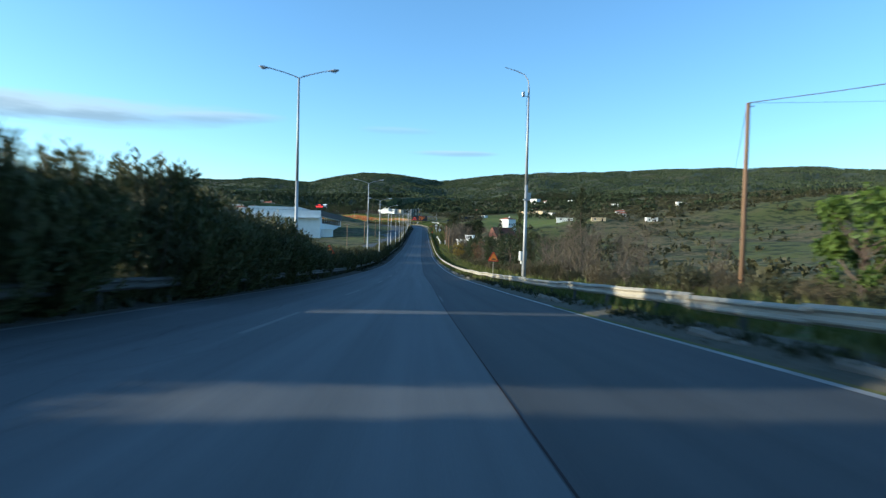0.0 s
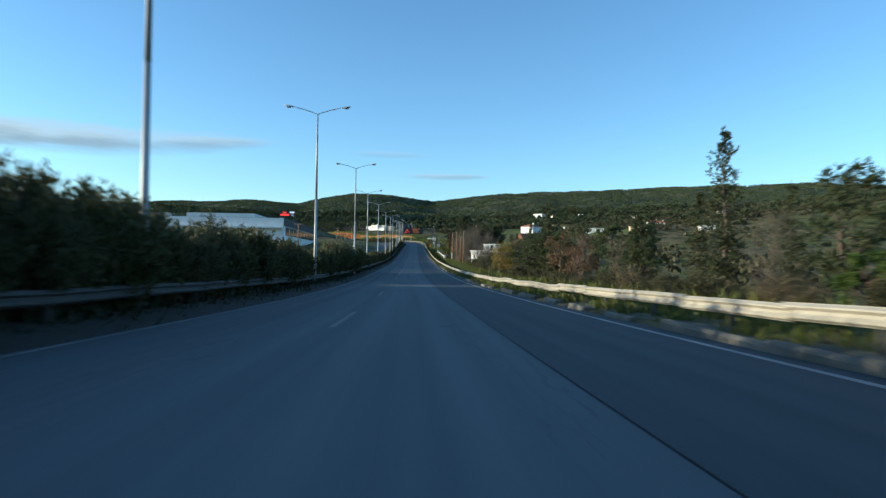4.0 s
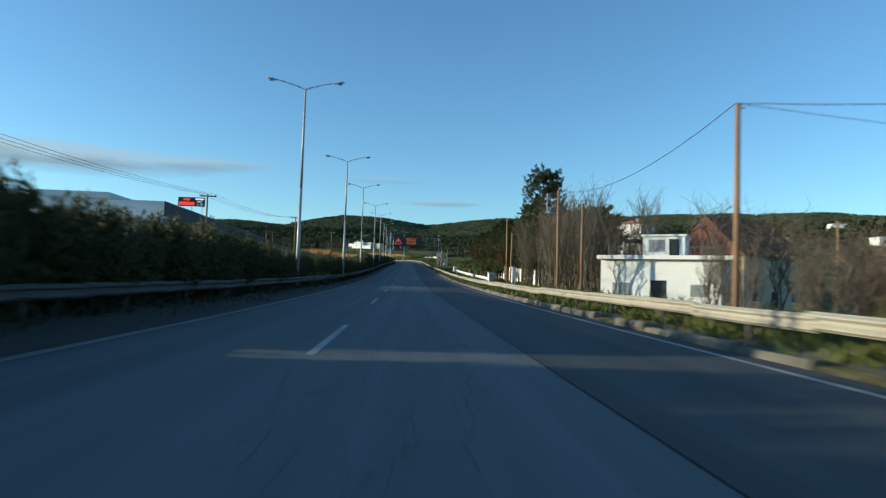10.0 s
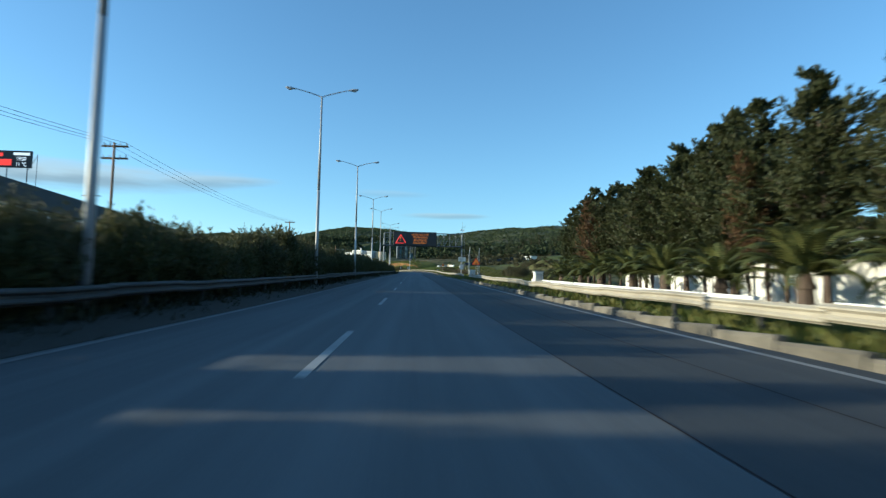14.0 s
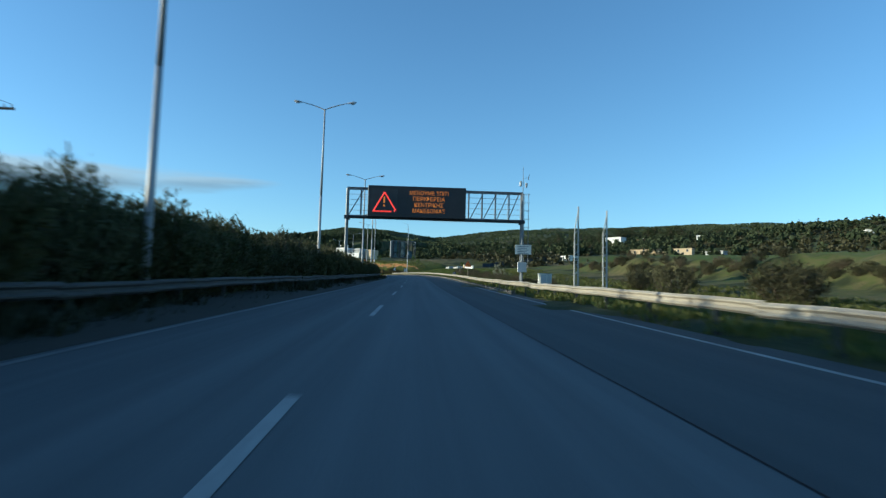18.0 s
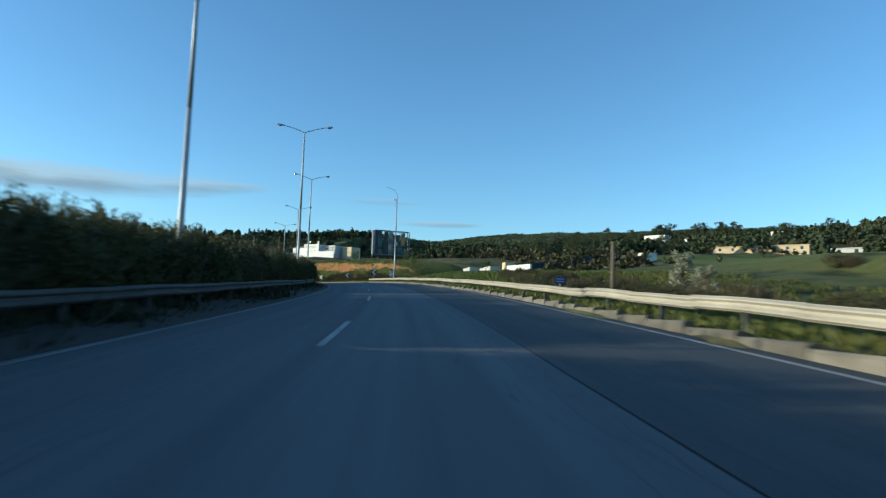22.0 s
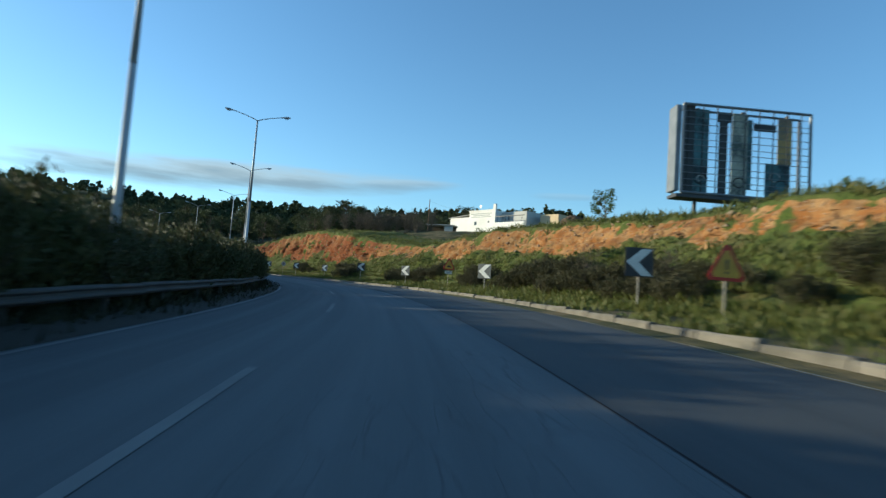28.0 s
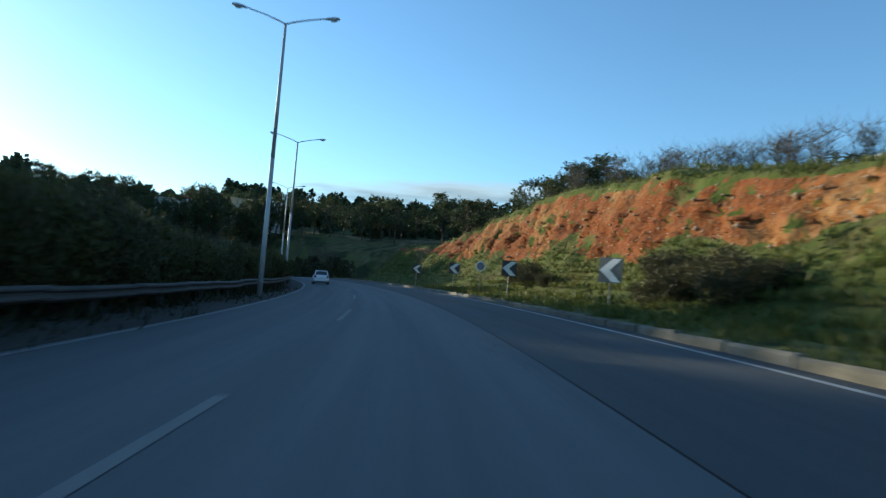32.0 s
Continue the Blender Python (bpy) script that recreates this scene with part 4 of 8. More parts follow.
def _post():
    bm = boxes((-0.05, -0.04, -0.5, 0.05, 0.04, 0.72))
    v = [tuple(q.co) for q in bm.verts]
    f = [[q.index for q in g.verts] for g in bm.faces]
    bm.verts.index_update()
    f = [[q.index for q in g.verts] for g in bm.faces]
    bm.free()
    return v, f


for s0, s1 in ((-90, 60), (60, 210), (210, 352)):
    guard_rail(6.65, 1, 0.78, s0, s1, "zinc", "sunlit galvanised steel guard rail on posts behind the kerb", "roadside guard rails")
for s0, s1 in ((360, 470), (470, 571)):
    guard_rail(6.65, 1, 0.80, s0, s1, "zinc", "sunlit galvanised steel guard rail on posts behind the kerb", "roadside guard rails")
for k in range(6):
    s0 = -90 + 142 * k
    guard_rail(-6.75, -1, 0.80, s0, s0 + 142, "zinc_dull_shaded", "dull steel guard rail before the median hedge, its shade put into the colour", "median guard rails")

# ================= plants =================
RNG = np.random.RandomState(7)


def unit(n):
    v = RNG.normal(size=(n, 3))
    return v / np.linalg.norm(v, axis=1)[:, None]


def leaves(name, clumps, per, size, mat, flat=0.0, slim=0.45, shell=0.55, droop=0.0):
    """A crown of loose leaves: clumps are (x, y, z, rx, ry, rz); leaves lie in each one's outer shell."""
    c = np.array(clumps, float)
    k = np.repeat(np.arange(len(c)), per)
    n = len(k)
    d = unit(n)
    r = shell + (1.05 - shell) * RNG.rand(n)[:, None] ** 0.7
    p = c[k, :3] + d * r * c[k, 3:6]
    a = unit(n)
    a[:, 2] = a[:, 2] * (1 - flat) - droop
    a /= np.linalg.norm(a, axis=1)[:, None]
    b = np.cross(a, unit(n))
    b /= np.linalg.norm(b, axis=1)[:, None] + 1e-9
    L = size * (0.6 + 0.8 * RNG.rand(n))[:, None]
    a, b = a * L, b * L * slim
    v = np.stack([p - a, p + b * 0.9 - a * 0.1, p + a, p - b * 0.9 - a * 0.1], 1)
    return quads(name, v, M[mat])


def sprays(name, shoots, per, size, mat, slim=0.3, spread=0.5, thick=0.1, start=0.25):
    """Leaves along shoots given as (base, tip): small leaves that point outward along each shoot."""
    b = np.array([q[0] for q in shoots], float)
    t = np.array([q[1] for q in shoots], float)
    k = np.repeat(np.arange(len(b)), per)
    n = len(k)
    f = start + (1.02 - start) * RNG.rand(n)[:, None] ** 0.8
    d = (t - b)[k]
    ln = np.linalg.norm(d, axis=1)[:, None]
    p = b[k] + d * f + unit(n) * thick * (1.15 - 0.75 * f) * np.sqrt(ln)
    a = d / ln + unit(n) * spread
    a /= np.linalg.norm(a, axis=1)[:, None]
    c = np.cross(a, unit(n))
    c /= np.linalg.norm(c, axis=1)[:, None] + 1e-9
    L = size * (0.6 + 0.8 * RNG.rand(n))[:, None]
    a, c = a * L, c * L * slim
    v = np.stack([p, p + c + a * 0.9, p + a * 2, p - c + a * 0.9], 1)
    return quads(name, v, M[mat])


def limbs(bm, base, tip, r0, r1, bend=0.15, n=6, segs=4):
    base, tip = Vector(base), Vector(tip)
    d = (tip - base).length
    pts = [base.lerp(tip, i / segs) + Vector((RNG.uniform(-1, 1), RNG.uniform(-1, 1), RNG.uniform(-0.3, 0.3))) * bend * d * (0.0 if i in (0, segs) else 0.5) for i in range(segs + 1)]
    pipe(bm, pts, r0, r1, n)
    return pts


def plant(name, trunk_bm, trunk_mat, crown, label, category, group, crown_name="crown"):
    t = thing(name, pose(0, 0, -50), label, category, group)
    part("trunk" if trunk_mat.startswith("bark") else "stem", trunk_bm, trunk_mat, t, smooth=True)
    if crown is not None:
        hang(crown_name, crown, t)
    return t


def bush(height, width, mat, label, group, seed, per=130, n=22, size=0.13, name="bush", spiky=0.0):
    """A shrub with several stems and many clumps of leaves, open at the outline."""
    RNG.seed(seed)
    cl = []
    for i in range(n):
        a, q = RNG.rand() * 6.28, RNG.rand() ** 0.6
        z = height * (0.06 + 0.82 * RNG.rand())
        w = width * (0.55 + 0.45 * math.sin(math.pi * min(1, z / height * 0.9 + 0.1)))
        s = 0.3 + 0.3 * RNG.rand()
        cl.append((w * q * math.cos(a) * 0.8, w * q * math.sin(a) * 0.8, z, s * width * 0.55, s * width * 0.55, s * height * (0.35 + spiky * 0.3)))
    for i in range(int(6 + 8 * spiky)):
        a, q = RNG.rand() * 6.28, RNG.rand()
        cl.append((width * q * math.cos(a) * 0.7, width * q * math.sin(a) * 0.7, height * (0.88 + 0.12 * RNG.rand()), 0.16, 0.16, height * 0.12))
    bm = bmesh.new()
    for i in range(5):
        a = RNG.rand() * 6.28
        limbs(bm, (0.15 * math.cos(a), 0.15 * math.sin(a), -0.2), (width * 0.55 * math.cos(a), width * 0.55 * math.sin(a), height * 0.75), 0.04, 0.012, 0.2, 5)
    return plant(name, bm, "bark", leaves("foliage", cl, per, size, mat), label, "bush", group, "foliage")


def hedge_bush(height, width, mat, label, seed, shoots=150, per=52, size=0.08, name="oleander_bush", group="median hedge bushes"):
    """An oleander-like bush: upright shoots fanning out of the ground, leafy to the tips."""
    RNG.seed(seed)
    sh, bm = [], bmesh.new()
    for i in range(shoots):
        a, q = RNG.rand() * 6.28, RNG.rand() ** 0.55
        h = height * (1.0 - 0.42 * q ** 2) * RNG.uniform(0.45 if i % 3 else 0.85, 1.0)
        base = Vector((0.3 * q * math.cos(a), 0.3 * q * math.sin(a), -0.1))
        tip = Vector((width * q * math.cos(a), width * q * math.sin(a), h))
        mid = base.lerp(tip, 0.5) + Vector((math.cos(a), math.sin(a), 0)) * 0.16 * width * q + Vector(RNG.uniform(-.12, .12, 3))
        sh += [(base, mid), (mid, tip)]
        for j in range(2):
            o = mid.lerp(tip, RNG.uniform(0.1, 0.6))
            sh.append((o, o + Vector((RNG.uniform(-.4, .4), RNG.uniform(-.4, .4), RNG.uniform(0.2, 0.6)))))
        if i % 6 == 0:
            pipe(bm, [base, mid, tip], 0.025, 0.006, 4)
    return plant(name, bm, "bark", sprays("foliage", sh, per // 2, size, mat, 0.3, 0.65, 0.12, 0.12), label, "bush", group, "foliage")


def conifer(height, width, mat, label, group, seed, per=40, ragged=0.3, bare=0.1, trunk=0.14, name="cypress_tree", lift=0.55, size=0.085, taper=0.8):
    """A cypress: uneven boughs rising from a straight trunk, feathered sprays, a thin bare-pointed top."""
    RNG.seed(seed)
    bm = bmesh.new()
    lean = Vector((RNG.uniform(-0.25, 0.25), RNG.uniform(-0.25, 0.25), 0))
    limbs(bm, (0, 0, -0.3), (lean.x, lean.y, height * 0.98), trunk, 0.015, 0.02, 7, 6)
    sh = []
    z = height * bare
    phase = RNG.rand() * 6
    while z < height * 0.985:
        f = (z - height * bare) / (height * (1 - bare))
        w = width * min(1.0, 0.5 + 1.7 * f) * (1 - f) ** taper + 0.1
        w *= 1 + 0.28 * math.sin(z * 2.3 + phase) * ragged * 2
        for i in range(max(3, int(6 * (1 - f) + 2))):
            a = RNG.rand() * 6.28
            L = w * (1 + ragged * RNG.uniform(-1.1, 1.0))
            o = lean * (z / height) + Vector((0, 0, z))
            tip = o + Vector((L * math.cos(a), L * math.sin(a), lift * L * RNG.uniform(0.4, 1.5)))
            sh.append((o, tip))
            if f < 0.9 and i % 3 == 0:
                tube(bm, o, tip, 0.022 * (1 - f) + 0.006, 0.004, 4)
            for j in range(4):
                m = o.lerp(tip, RNG.uniform(0.35, 0.95))
                sh.append((m, m + Vector((RNG.uniform(-1, 1), RNG.uniform(-1, 1), RNG.uniform(0.0, 1.3))) * 0.32 * (0.4 + L)))
        z += height * 0.03 * RNG.uniform(0.7, 1.3)
    top = lean + Vector((0, 0, height))
    sh += [(top - Vector((0, 0, 0.9)), top + Vector((0, 0, 0.25)))] * 3
    return plant(name, bm, "bark", sprays("crown", sh, max(6, per // 4), size, mat, 0.34, 0.55, 0.12, 0.1), label, "tree", group)


def pine(height, width, mat, label, group, seed, per=150, name="pine_tree", base=0.5, n=16, size=0.11, top_lobe=0.0):
    """A Mediterranean pine: bare trunk, forked limbs, uneven crown of needle tufts; top_lobe draws a second tier up."""
    RNG.seed(seed)
    bm = bmesh.new()
    limbs(bm, (0, 0, -0.3), (RNG.uniform(-0.5, 0.5), RNG.uniform(-0.5, 0.5), height * 0.95), 0.016 * height, 0.05, 0.06, 8, 6)
    sh = []
    for i in range(n):
        a, f = RNG.rand() * 6.28, base + (0.97 - base) * (i + RNG.rand()) / n
        g = (f - base) / (1 - base)
        w = width * max(0.12, math.sin(math.pi * min(0.97, 0.18 + 0.78 * g)) ** 0.7)
        if top_lobe and g > 0.5:
            w = width * top_lobe * max(0.15, math.sin(math.pi * min(0.95, 0.1 + 1.7 * (g - 0.5))) ** 0.6)
        w *= RNG.uniform(0.45, 1.08)
        p = Vector((w * math.cos(a), w * math.sin(a), height * f + 0.12 * w))
        limbs(bm, (0, 0, height * max(0.1, f - 0.1)), p, 0.045, 0.015, 0.15, 5)
        for j in range(9):
            o = p * 1.0
            r = width * RNG.uniform(0.12, 0.34)
            o += Vector(RNG.normal(size=3)) * width * 0.1
            d = Vector((RNG.uniform(-1, 1), RNG.uniform(-1, 1), RNG.uniform(-0.25, 1.0))).normalized()
            sh.append((o - d * r * 0.3, o + d * r))
    for j in range(8):
        sh.append(((0, 0, height * 0.9), (RNG.uniform(-.5, .5), RNG.uniform(-.5, .5), height * RNG.uniform(0.95, 1.02))))
    return plant(name, bm, "bark", sprays("crown", sh, max(8, per // 6), size, mat, 0.3, 0.8, 0.22, 0.05), label, "tree", group)


def broadleaf(height, width, mat, label, group, seed, per=110, n=34, size=0.11, name="tree", bark="bark"):
    RNG.seed(seed)
    bm = bmesh.new()
    limbs(bm, (0, 0, -0.3), (RNG.uniform(-0.3, 0.3), 0, height * 0.6), 0.018 * height, 0.05, 0.1, 7, 5)
    cl = []
    for i in range(n):
        a, f = RNG.rand() * 6.28, 0.25 + 0.72 * RNG.rand()
        w = width * math.sin(math.pi * min(1, max(0.12, f * 0.95))) ** 0.6 * (0.35 + 0.65 * RNG.rand())
        p = (w * math.cos(a), w * math.sin(a), height * f)
        if i % 2 == 0:
            limbs(bm, (0, 0, height * max(0.15, f - 0.3)), p, 0.045, 0.012, 0.2, 5)
        s = width * (0.16 + 0.16 * RNG.rand())
        cl.append((*p, s, s, s * 1.1))
    return plant(name, bm, bark, leaves("crown", cl, per, size, mat, 0, 0.55, 0.35), label, "tree", group)


def bare_tree(height, width, label, group, seed, stems=5, twigs=60, name="bare_tree", bark="bark_pale", twig_bark=None, bend=0.12, upright=0.0):
    """A leafless tree or thicket: stems that fork into limbs and fine twigs."""
    RNG.seed(seed)
    t = thing(name, pose(0, 0, -50), label, "tree", group)
    ends = []
    for i in range(stems):
        bm = bmesh.new()
        a = RNG.rand() * 6.28
        r = 0.12 * width * RNG.rand() * (stems > 1)
        p = limbs(bm, (r * math.cos(a), r * math.sin(a), -0.2), (width * 0.5 * RNG.rand() * math.cos(a), width * 0.5 * RNG.rand() * math.sin(a), height * RNG.uniform(0.65, 0.95)), 0.012 * height / math.sqrt(stems) + 0.02, 0.02, bend, 6, 6)
        ends += p[2:]
        part("stem", bm, bark, t, smooth=True)
    tw = bmesh.new()
    for i in range(twigs):
        b = ends[RNG.randint(len(ends))]
        a = RNG.rand() * 6.28
        q = width * RNG.uniform(0.2, 0.6) * (1 - 0.5 * upright)
        tip = Vector((b.x + q * math.cos(a), b.y + q * math.sin(a), b.z + height * RNG.uniform(0.06, 0.22) * (1 + upright)))
        m = limbs(tw, b, tip, 0.022, 0.005, bend * 1.8, 4, 3)
        for k in range(4):
            c = m[1 + k % 3]
            limbs(tw, c, c + Vector((RNG.uniform(-1, 1), RNG.uniform(-1, 1), RNG.uniform(0.2, 1.2))) * q * 0.6, 0.011, 0.003, 0.2, 3, 2)
    part("branchwork", tw, twig_bark or bark, t)
    return t


def put(kinds, spots, jitter=0.12, sink=0.05):
    """Stands copies of the given plants at (s, lat, scale), with the kind and a factor for the width where given; the first use is the plant itself."""
    used = set()
    for i, sp in enumerate(spots):
        s, lat, sc = sp[:3]
        k = sp[3] if len(sp) > 3 else i % len(kinds)
        m = on_ground(s, lat, random.uniform(0, 360), sink)
        if k in used:
            ob = copy_thing(kinds[k], m)
        else:
            ob = kinds[k]
            used.add(k)
            ob.matrix_basis = m
        z = sc * random.uniform(1 - jitter, 1 + jitter)
        w = sc * (sp[4] if len(sp) > 4 else 1.0)
        ob.scale = (w * random.uniform(1 - jitter, 1 + jitter), w * random.uniform(1 - jitter, 1 + jitter), z)
    for k, ob in enumerate(kinds):
        if k not in used:
            for c in list(ob.children_recursive) + [ob]:
                bpy.data.objects.remove(c)


# the median hedge: oleander and olive bushes, taller in places
hedge = [hedge_bush(3.0, 1.45, "oleander", "dense evergreen oleander bush in the median hedge", 10 + k, name="oleander_bush" if k < 2 else "evergreen_bush") for k in range(4)]
hedge += [hedge_bush(3.0, 1.3, "olive_leaf", "greyish leafy bush in the median hedge", 20 + k, 125, 44, 0.065, "hedge_bush") for k in range(2)]
HEDGE_S = (-40, 8, 13, 19, 24, 38, 53, 80, 100, 120, 135, 141, 147, 156, 163, 173.5, 177, 191, 208, 212, 222, 236, 253, 262, 290, 306, 314, 318, 321, 327, 345, 366, 377, 390, 402, 425, 440, 470, 505, 515, 525, 550, 572, 580, 610, 633, 641, 655, 668, 672, 678, 800)
HEDGE_H = (3.9, 3.9, 3.9, 4.3, 4.1, 3.6, 3.0, 3.2, 3.2, 3.0, 3.0, 3.3, 4.2, 3.6, 3.3, 3.9, 3.0, 2.75, 2.7, 3.1, 2.9, 2.7, 2.6, 2.8, 2.5, 2.9, 3.6, 3.4, 3.7, 3.0, 2.9, 3.1, 3.5, 3.3, 3.2, 3.2, 2.8, 3.0, 2.8, 3.0, 3.3, 2.9, 3.3, 3.2, 3.0, 3.1, 2.8, 2.8, 3.2, 3.5, 2.7, 2.8)
# where low young bushes let the evening sun onto the road: the sunlit stretches of the lanes
SUNLIT = ((4.3, 6.9), (15.8, 18.0), (67.3, 68.7), (126.8, 130.2), (167.2, 172), (174.2, 176.3), (181.4, 184), (188, 188.6), (198, 198.8), (209, 210.2), (243.8, 245.7), (246.9, 248), (249.4, 253), (284, 284.9), (286.4, 288.2), (312.3, 314.2), (316.4, 317.1),
          (442.5, 443.1), (461.7, 462.3), (484.2, 485), (488, 490.4), (504.4, 505.6), (567.6, 568.2), (577, 577.8), (601, 601.6), (613, 613.6), (659.4, 660), (671.4, 672), (676, 676.6))
gaps = []
for s0, s1 in SUNLIT:
    shift = 8.0 * math.tan(radians(heading((s0 + s1) / 2) - 2.0))
    gaps.append((s0 + shift, s1 + shift))
spots, s = [], -60.0
dice = random.Random(77)
while s < 766:
    h = 1.04 * float(np.interp(s, HEDGE_S, HEDGE_H)) * dice.uniform(0.86, 1.03)
    off, wide = min((max(a - s, s - b), b - a) for a, b in gaps)
    low = off < (0.5 if wide > 1.5 else 0.3)
    if low:
        h = dice.uniform(0.9, 1.2)
    back = 1.7 if 55.2 < s < 60.2 or 460.6 < s < 463.4 else 0.0         # behind the median's signs
    spots.append((s, -7.95 - back + dice.uniform(-0.35, 0.3), h / 2.95, dice.randrange(6), 1.15 if low else 0.8 if off < 1.4 else 1.0))
    s += dice.uniform(1.0, 1.6) if off > 2.5 else dice.uniform(0.7, 1.0)
# narrow bushes between two openings
for (a0, a1), (b0, b1) in zip(gaps, gaps[1:]):
    if 0.6 < b0 - a1 < 3.2:
        spots.append(((a1 + b0) / 2, -8.0, 1.0, 4, min(1.0, (b0 - a1) / 2.6)))
spots += [(173.0, -8.3, 1.3, 4, 0.6)]
put(hedge, spots, 0.07)

# low shoots that fill the hedge's foot behind the rail
RNG.seed(401)
shoots = []
for k in range(11000):
    s, lat = RNG.uniform(-30, 705), RNG.uniform(-8.3, -6.95)
    p = lane(s, lat, 0.1)
    shoots.append((p, p + Vector((RNG.uniform(-0.35, 0.35), RNG.uniform(-0.35, 0.35), RNG.uniform(0.35, 0.95)))))
tagged(new("hedge_undergrowth", sprays("hedge_undergrowth", shoots, 13, 0.085, "oleander", 0.34, 0.8, 0.16, 0.02)), "dense dark leafy undergrowth at the foot of the median hedge", "hedge", kind="stuff")

# ================= writing =================
def letters(text, size, mat, parent, x, z, y, name="lettering", align="LEFT", label=""):
    """Words in the built-in font as thin solid letters, upright in the xz plane, facing -y."""
    cu = bpy.data.curves.new(name, "FONT")
    cu.body, cu.size, cu.align_x, cu.extrude = text, size, align, 0.006
    ob = new(name + "_curve", cu)
    dep = bpy.context.evaluated_depsgraph_get()
    me = bpy.data.meshes.new_from_object(ob.evaluated_get(dep))
    bpy.data.objects.remove(ob)
    me.materials.clear()
    me.materials.append(M[mat])
    return hang(name, me, parent, label, pose(x, y, z, 90, 0, 0))


# ================= traffic signs =================
def tri(r, cut=0.0):
    """Outline of a triangle standing on its side, corners clipped."""
    pts = []
    for a in (90, 210, 330):
        for d in (-7, 7):
            pts.append((r * math.cos(radians(a + d * (1 - cut))), r * math.sin(radians(a + d * (1 - cut)))))
    return pts[::-1]


def warning_sign(m, symbol, up=1.9, plate_below=False, dark=False):
    t = thing("warning_sign", m, "yellow triangular warning sign with a red border on a post" if not dark else "weathered red-edged triangular warning sign beside the road", "traffic sign", "warning signs")
    part("post", tubes(((0, 0.05, -0.4), (0, 0.05, up + 0.45), 0.035)), "zinc", t)
    size = 1.0 if dark else 0.84
    for r, mat, y, nm in ((0.66, "sign_red", 0.0, "border"), (0.50, "sign_yellow" if dark else "sign_orange", -0.008, "face")):
        o = part(nm, plate([(x, z + up) for x, z in tri(r * size)], 0.012), mat, t)
        o.location.y = y - 0.012
    z = up - 0.14
    if symbol == "hump":
        pts = [(-0.24, z), (-0.13, z + 0.02), (-0.07, z + 0.09), (0.07, z + 0.09), (0.13, z + 0.02), (0.24, z), (0.24, z - 0.04), (-0.24, z - 0.04)]
    elif symbol == "bend":
        pts = [(0.1, z - 0.06), (0.17, z - 0.06), (0.17, z + 0.12), (0.1, z + 0.2), (-0.08, z + 0.2), (-0.08, z + 0.27), (-0.2, z + 0.16), (-0.08, z + 0.05), (-0.08, z + 0.13), (0.07, z + 0.13), (0.1, z + 0.1)]
    elif symbol == "mark":
        pts = [(-0.045, z + 0.36), (0.045, z + 0.36), (0.025, z + 0.06), (-0.025, z + 0.06)]
    else:
        pts = [(-0.2, z - 0.03), (-0.2, z + 0.05), (-0.1, z + 0.15), (0.1, z + 0.15), (0.2, z + 0.05), (0.2, z - 0.03)]
    pts = [(x * size, up + (v - up) * size) for x, v in pts]
    o = part("symbol", plate(pts[::-1], 0.006), "sign_black", t, "black symbol")
    o.location.y = -0.03
    if symbol == "mark":
        o = part("dot", plate([(0.045 * math.cos(k * 0.785), z - 0.02 + 0.045 * math.sin(k * 0.785)) for k in range(8)], 0.006), "sign_black", t)
        o.location.y = -0.03
    if plate_below:
        part("plate", boxes((-0.38, -0.02, up - 0.78, 0.38, 0.0, up - 0.5)), "sign_white", t, "small white plate with unreadable marks")
        part("marks", boxes((-0.3, -0.026, up - 0.62, 0.3, -0.021, up - 0.58), (-0.24, -0.026, up - 0.71, 0.24, -0.021, up - 0.67)), "sign_black", t)
    return t


def chevron_sign(m, up=2.0, in_sun=False, size=1.05):
    t = thing("chevron_sign", m, "black board coloured grey as if sunlit, with a white chevron" if in_sun else "black board with a white chevron pointing into the curve", "traffic sign", "curve chevron signs")
    h = size / 2
    part("post", tubes(((0, 0.06, -0.5), (0, 0.06, up + h - 0.1), 0.035)), "zinc", t)
    # boards turned to the sun get the grey that holds the sunlight
    part("board", boxes((-h, 0, up - h, h, 0.02, up + h), bev=0.004), "sign_black_sunlit" if in_sun else "sign_black", t)
    part("chevron", plate([(x * size, up + z * size) for x, z in ((-0.46, 0.0), (0.08, 0.46), (0.46, 0.46), (-0.02, 0.0), (0.46, -0.46), (0.08, -0.46))], 0.014), "sign_white", t, "white reflective chevron").location.y = -0.014
    return t


for s, lat, sym, up in ((56, 7.9, "hump", 1.95), (57.8, -7.65, "hump", 2.35), (356, 8.1, "hump", 2.2), (461, 8.4, "bend", 2.4), (462, -8.4, "bend", 2.5)):
    warning_sign(on_ground(s, lat, random.uniform(-5, 5)), sym, up)
warning_sign(on_ground(596, 9.7, 4), "mark", 1.55, dark=True)
warning_sign(on_ground(634.5, 10.3, 6), "tunnel", 2.35, True, dark=True)
for s, lat, up, in_sun, turn in ((576.5, 8.9, 2.0, False, 4), (600, 9.0, 1.75, False, -3), (621, 8.9, 1.6, True, -46), (642.8, 8.5, 1.65, True, -50), (661.6, 8.7, 2.05, False, -8), (680, 8.9, 1.75, True, -50), (696, 8.9, 2.0, False, -4), (713, 8.9, 2.1, False, -6), (730, 8.9, 2.1, False, 0)):
    p = at(s, lat)
    chevron_sign(pose(p.x, p.y, bank_z(p.x, p.y), 0, random.uniform(-2, 2), heading(s) + turn), up, in_sun)

# a round sign seen from the road, and the white camera notice
p = at(704, 9.0)
t = thing("round_sign", pose(p.x, p.y, bank_z(p.x, p.y), 0, 0, heading(704)), "grey weathered round traffic sign on a post", "traffic sign")
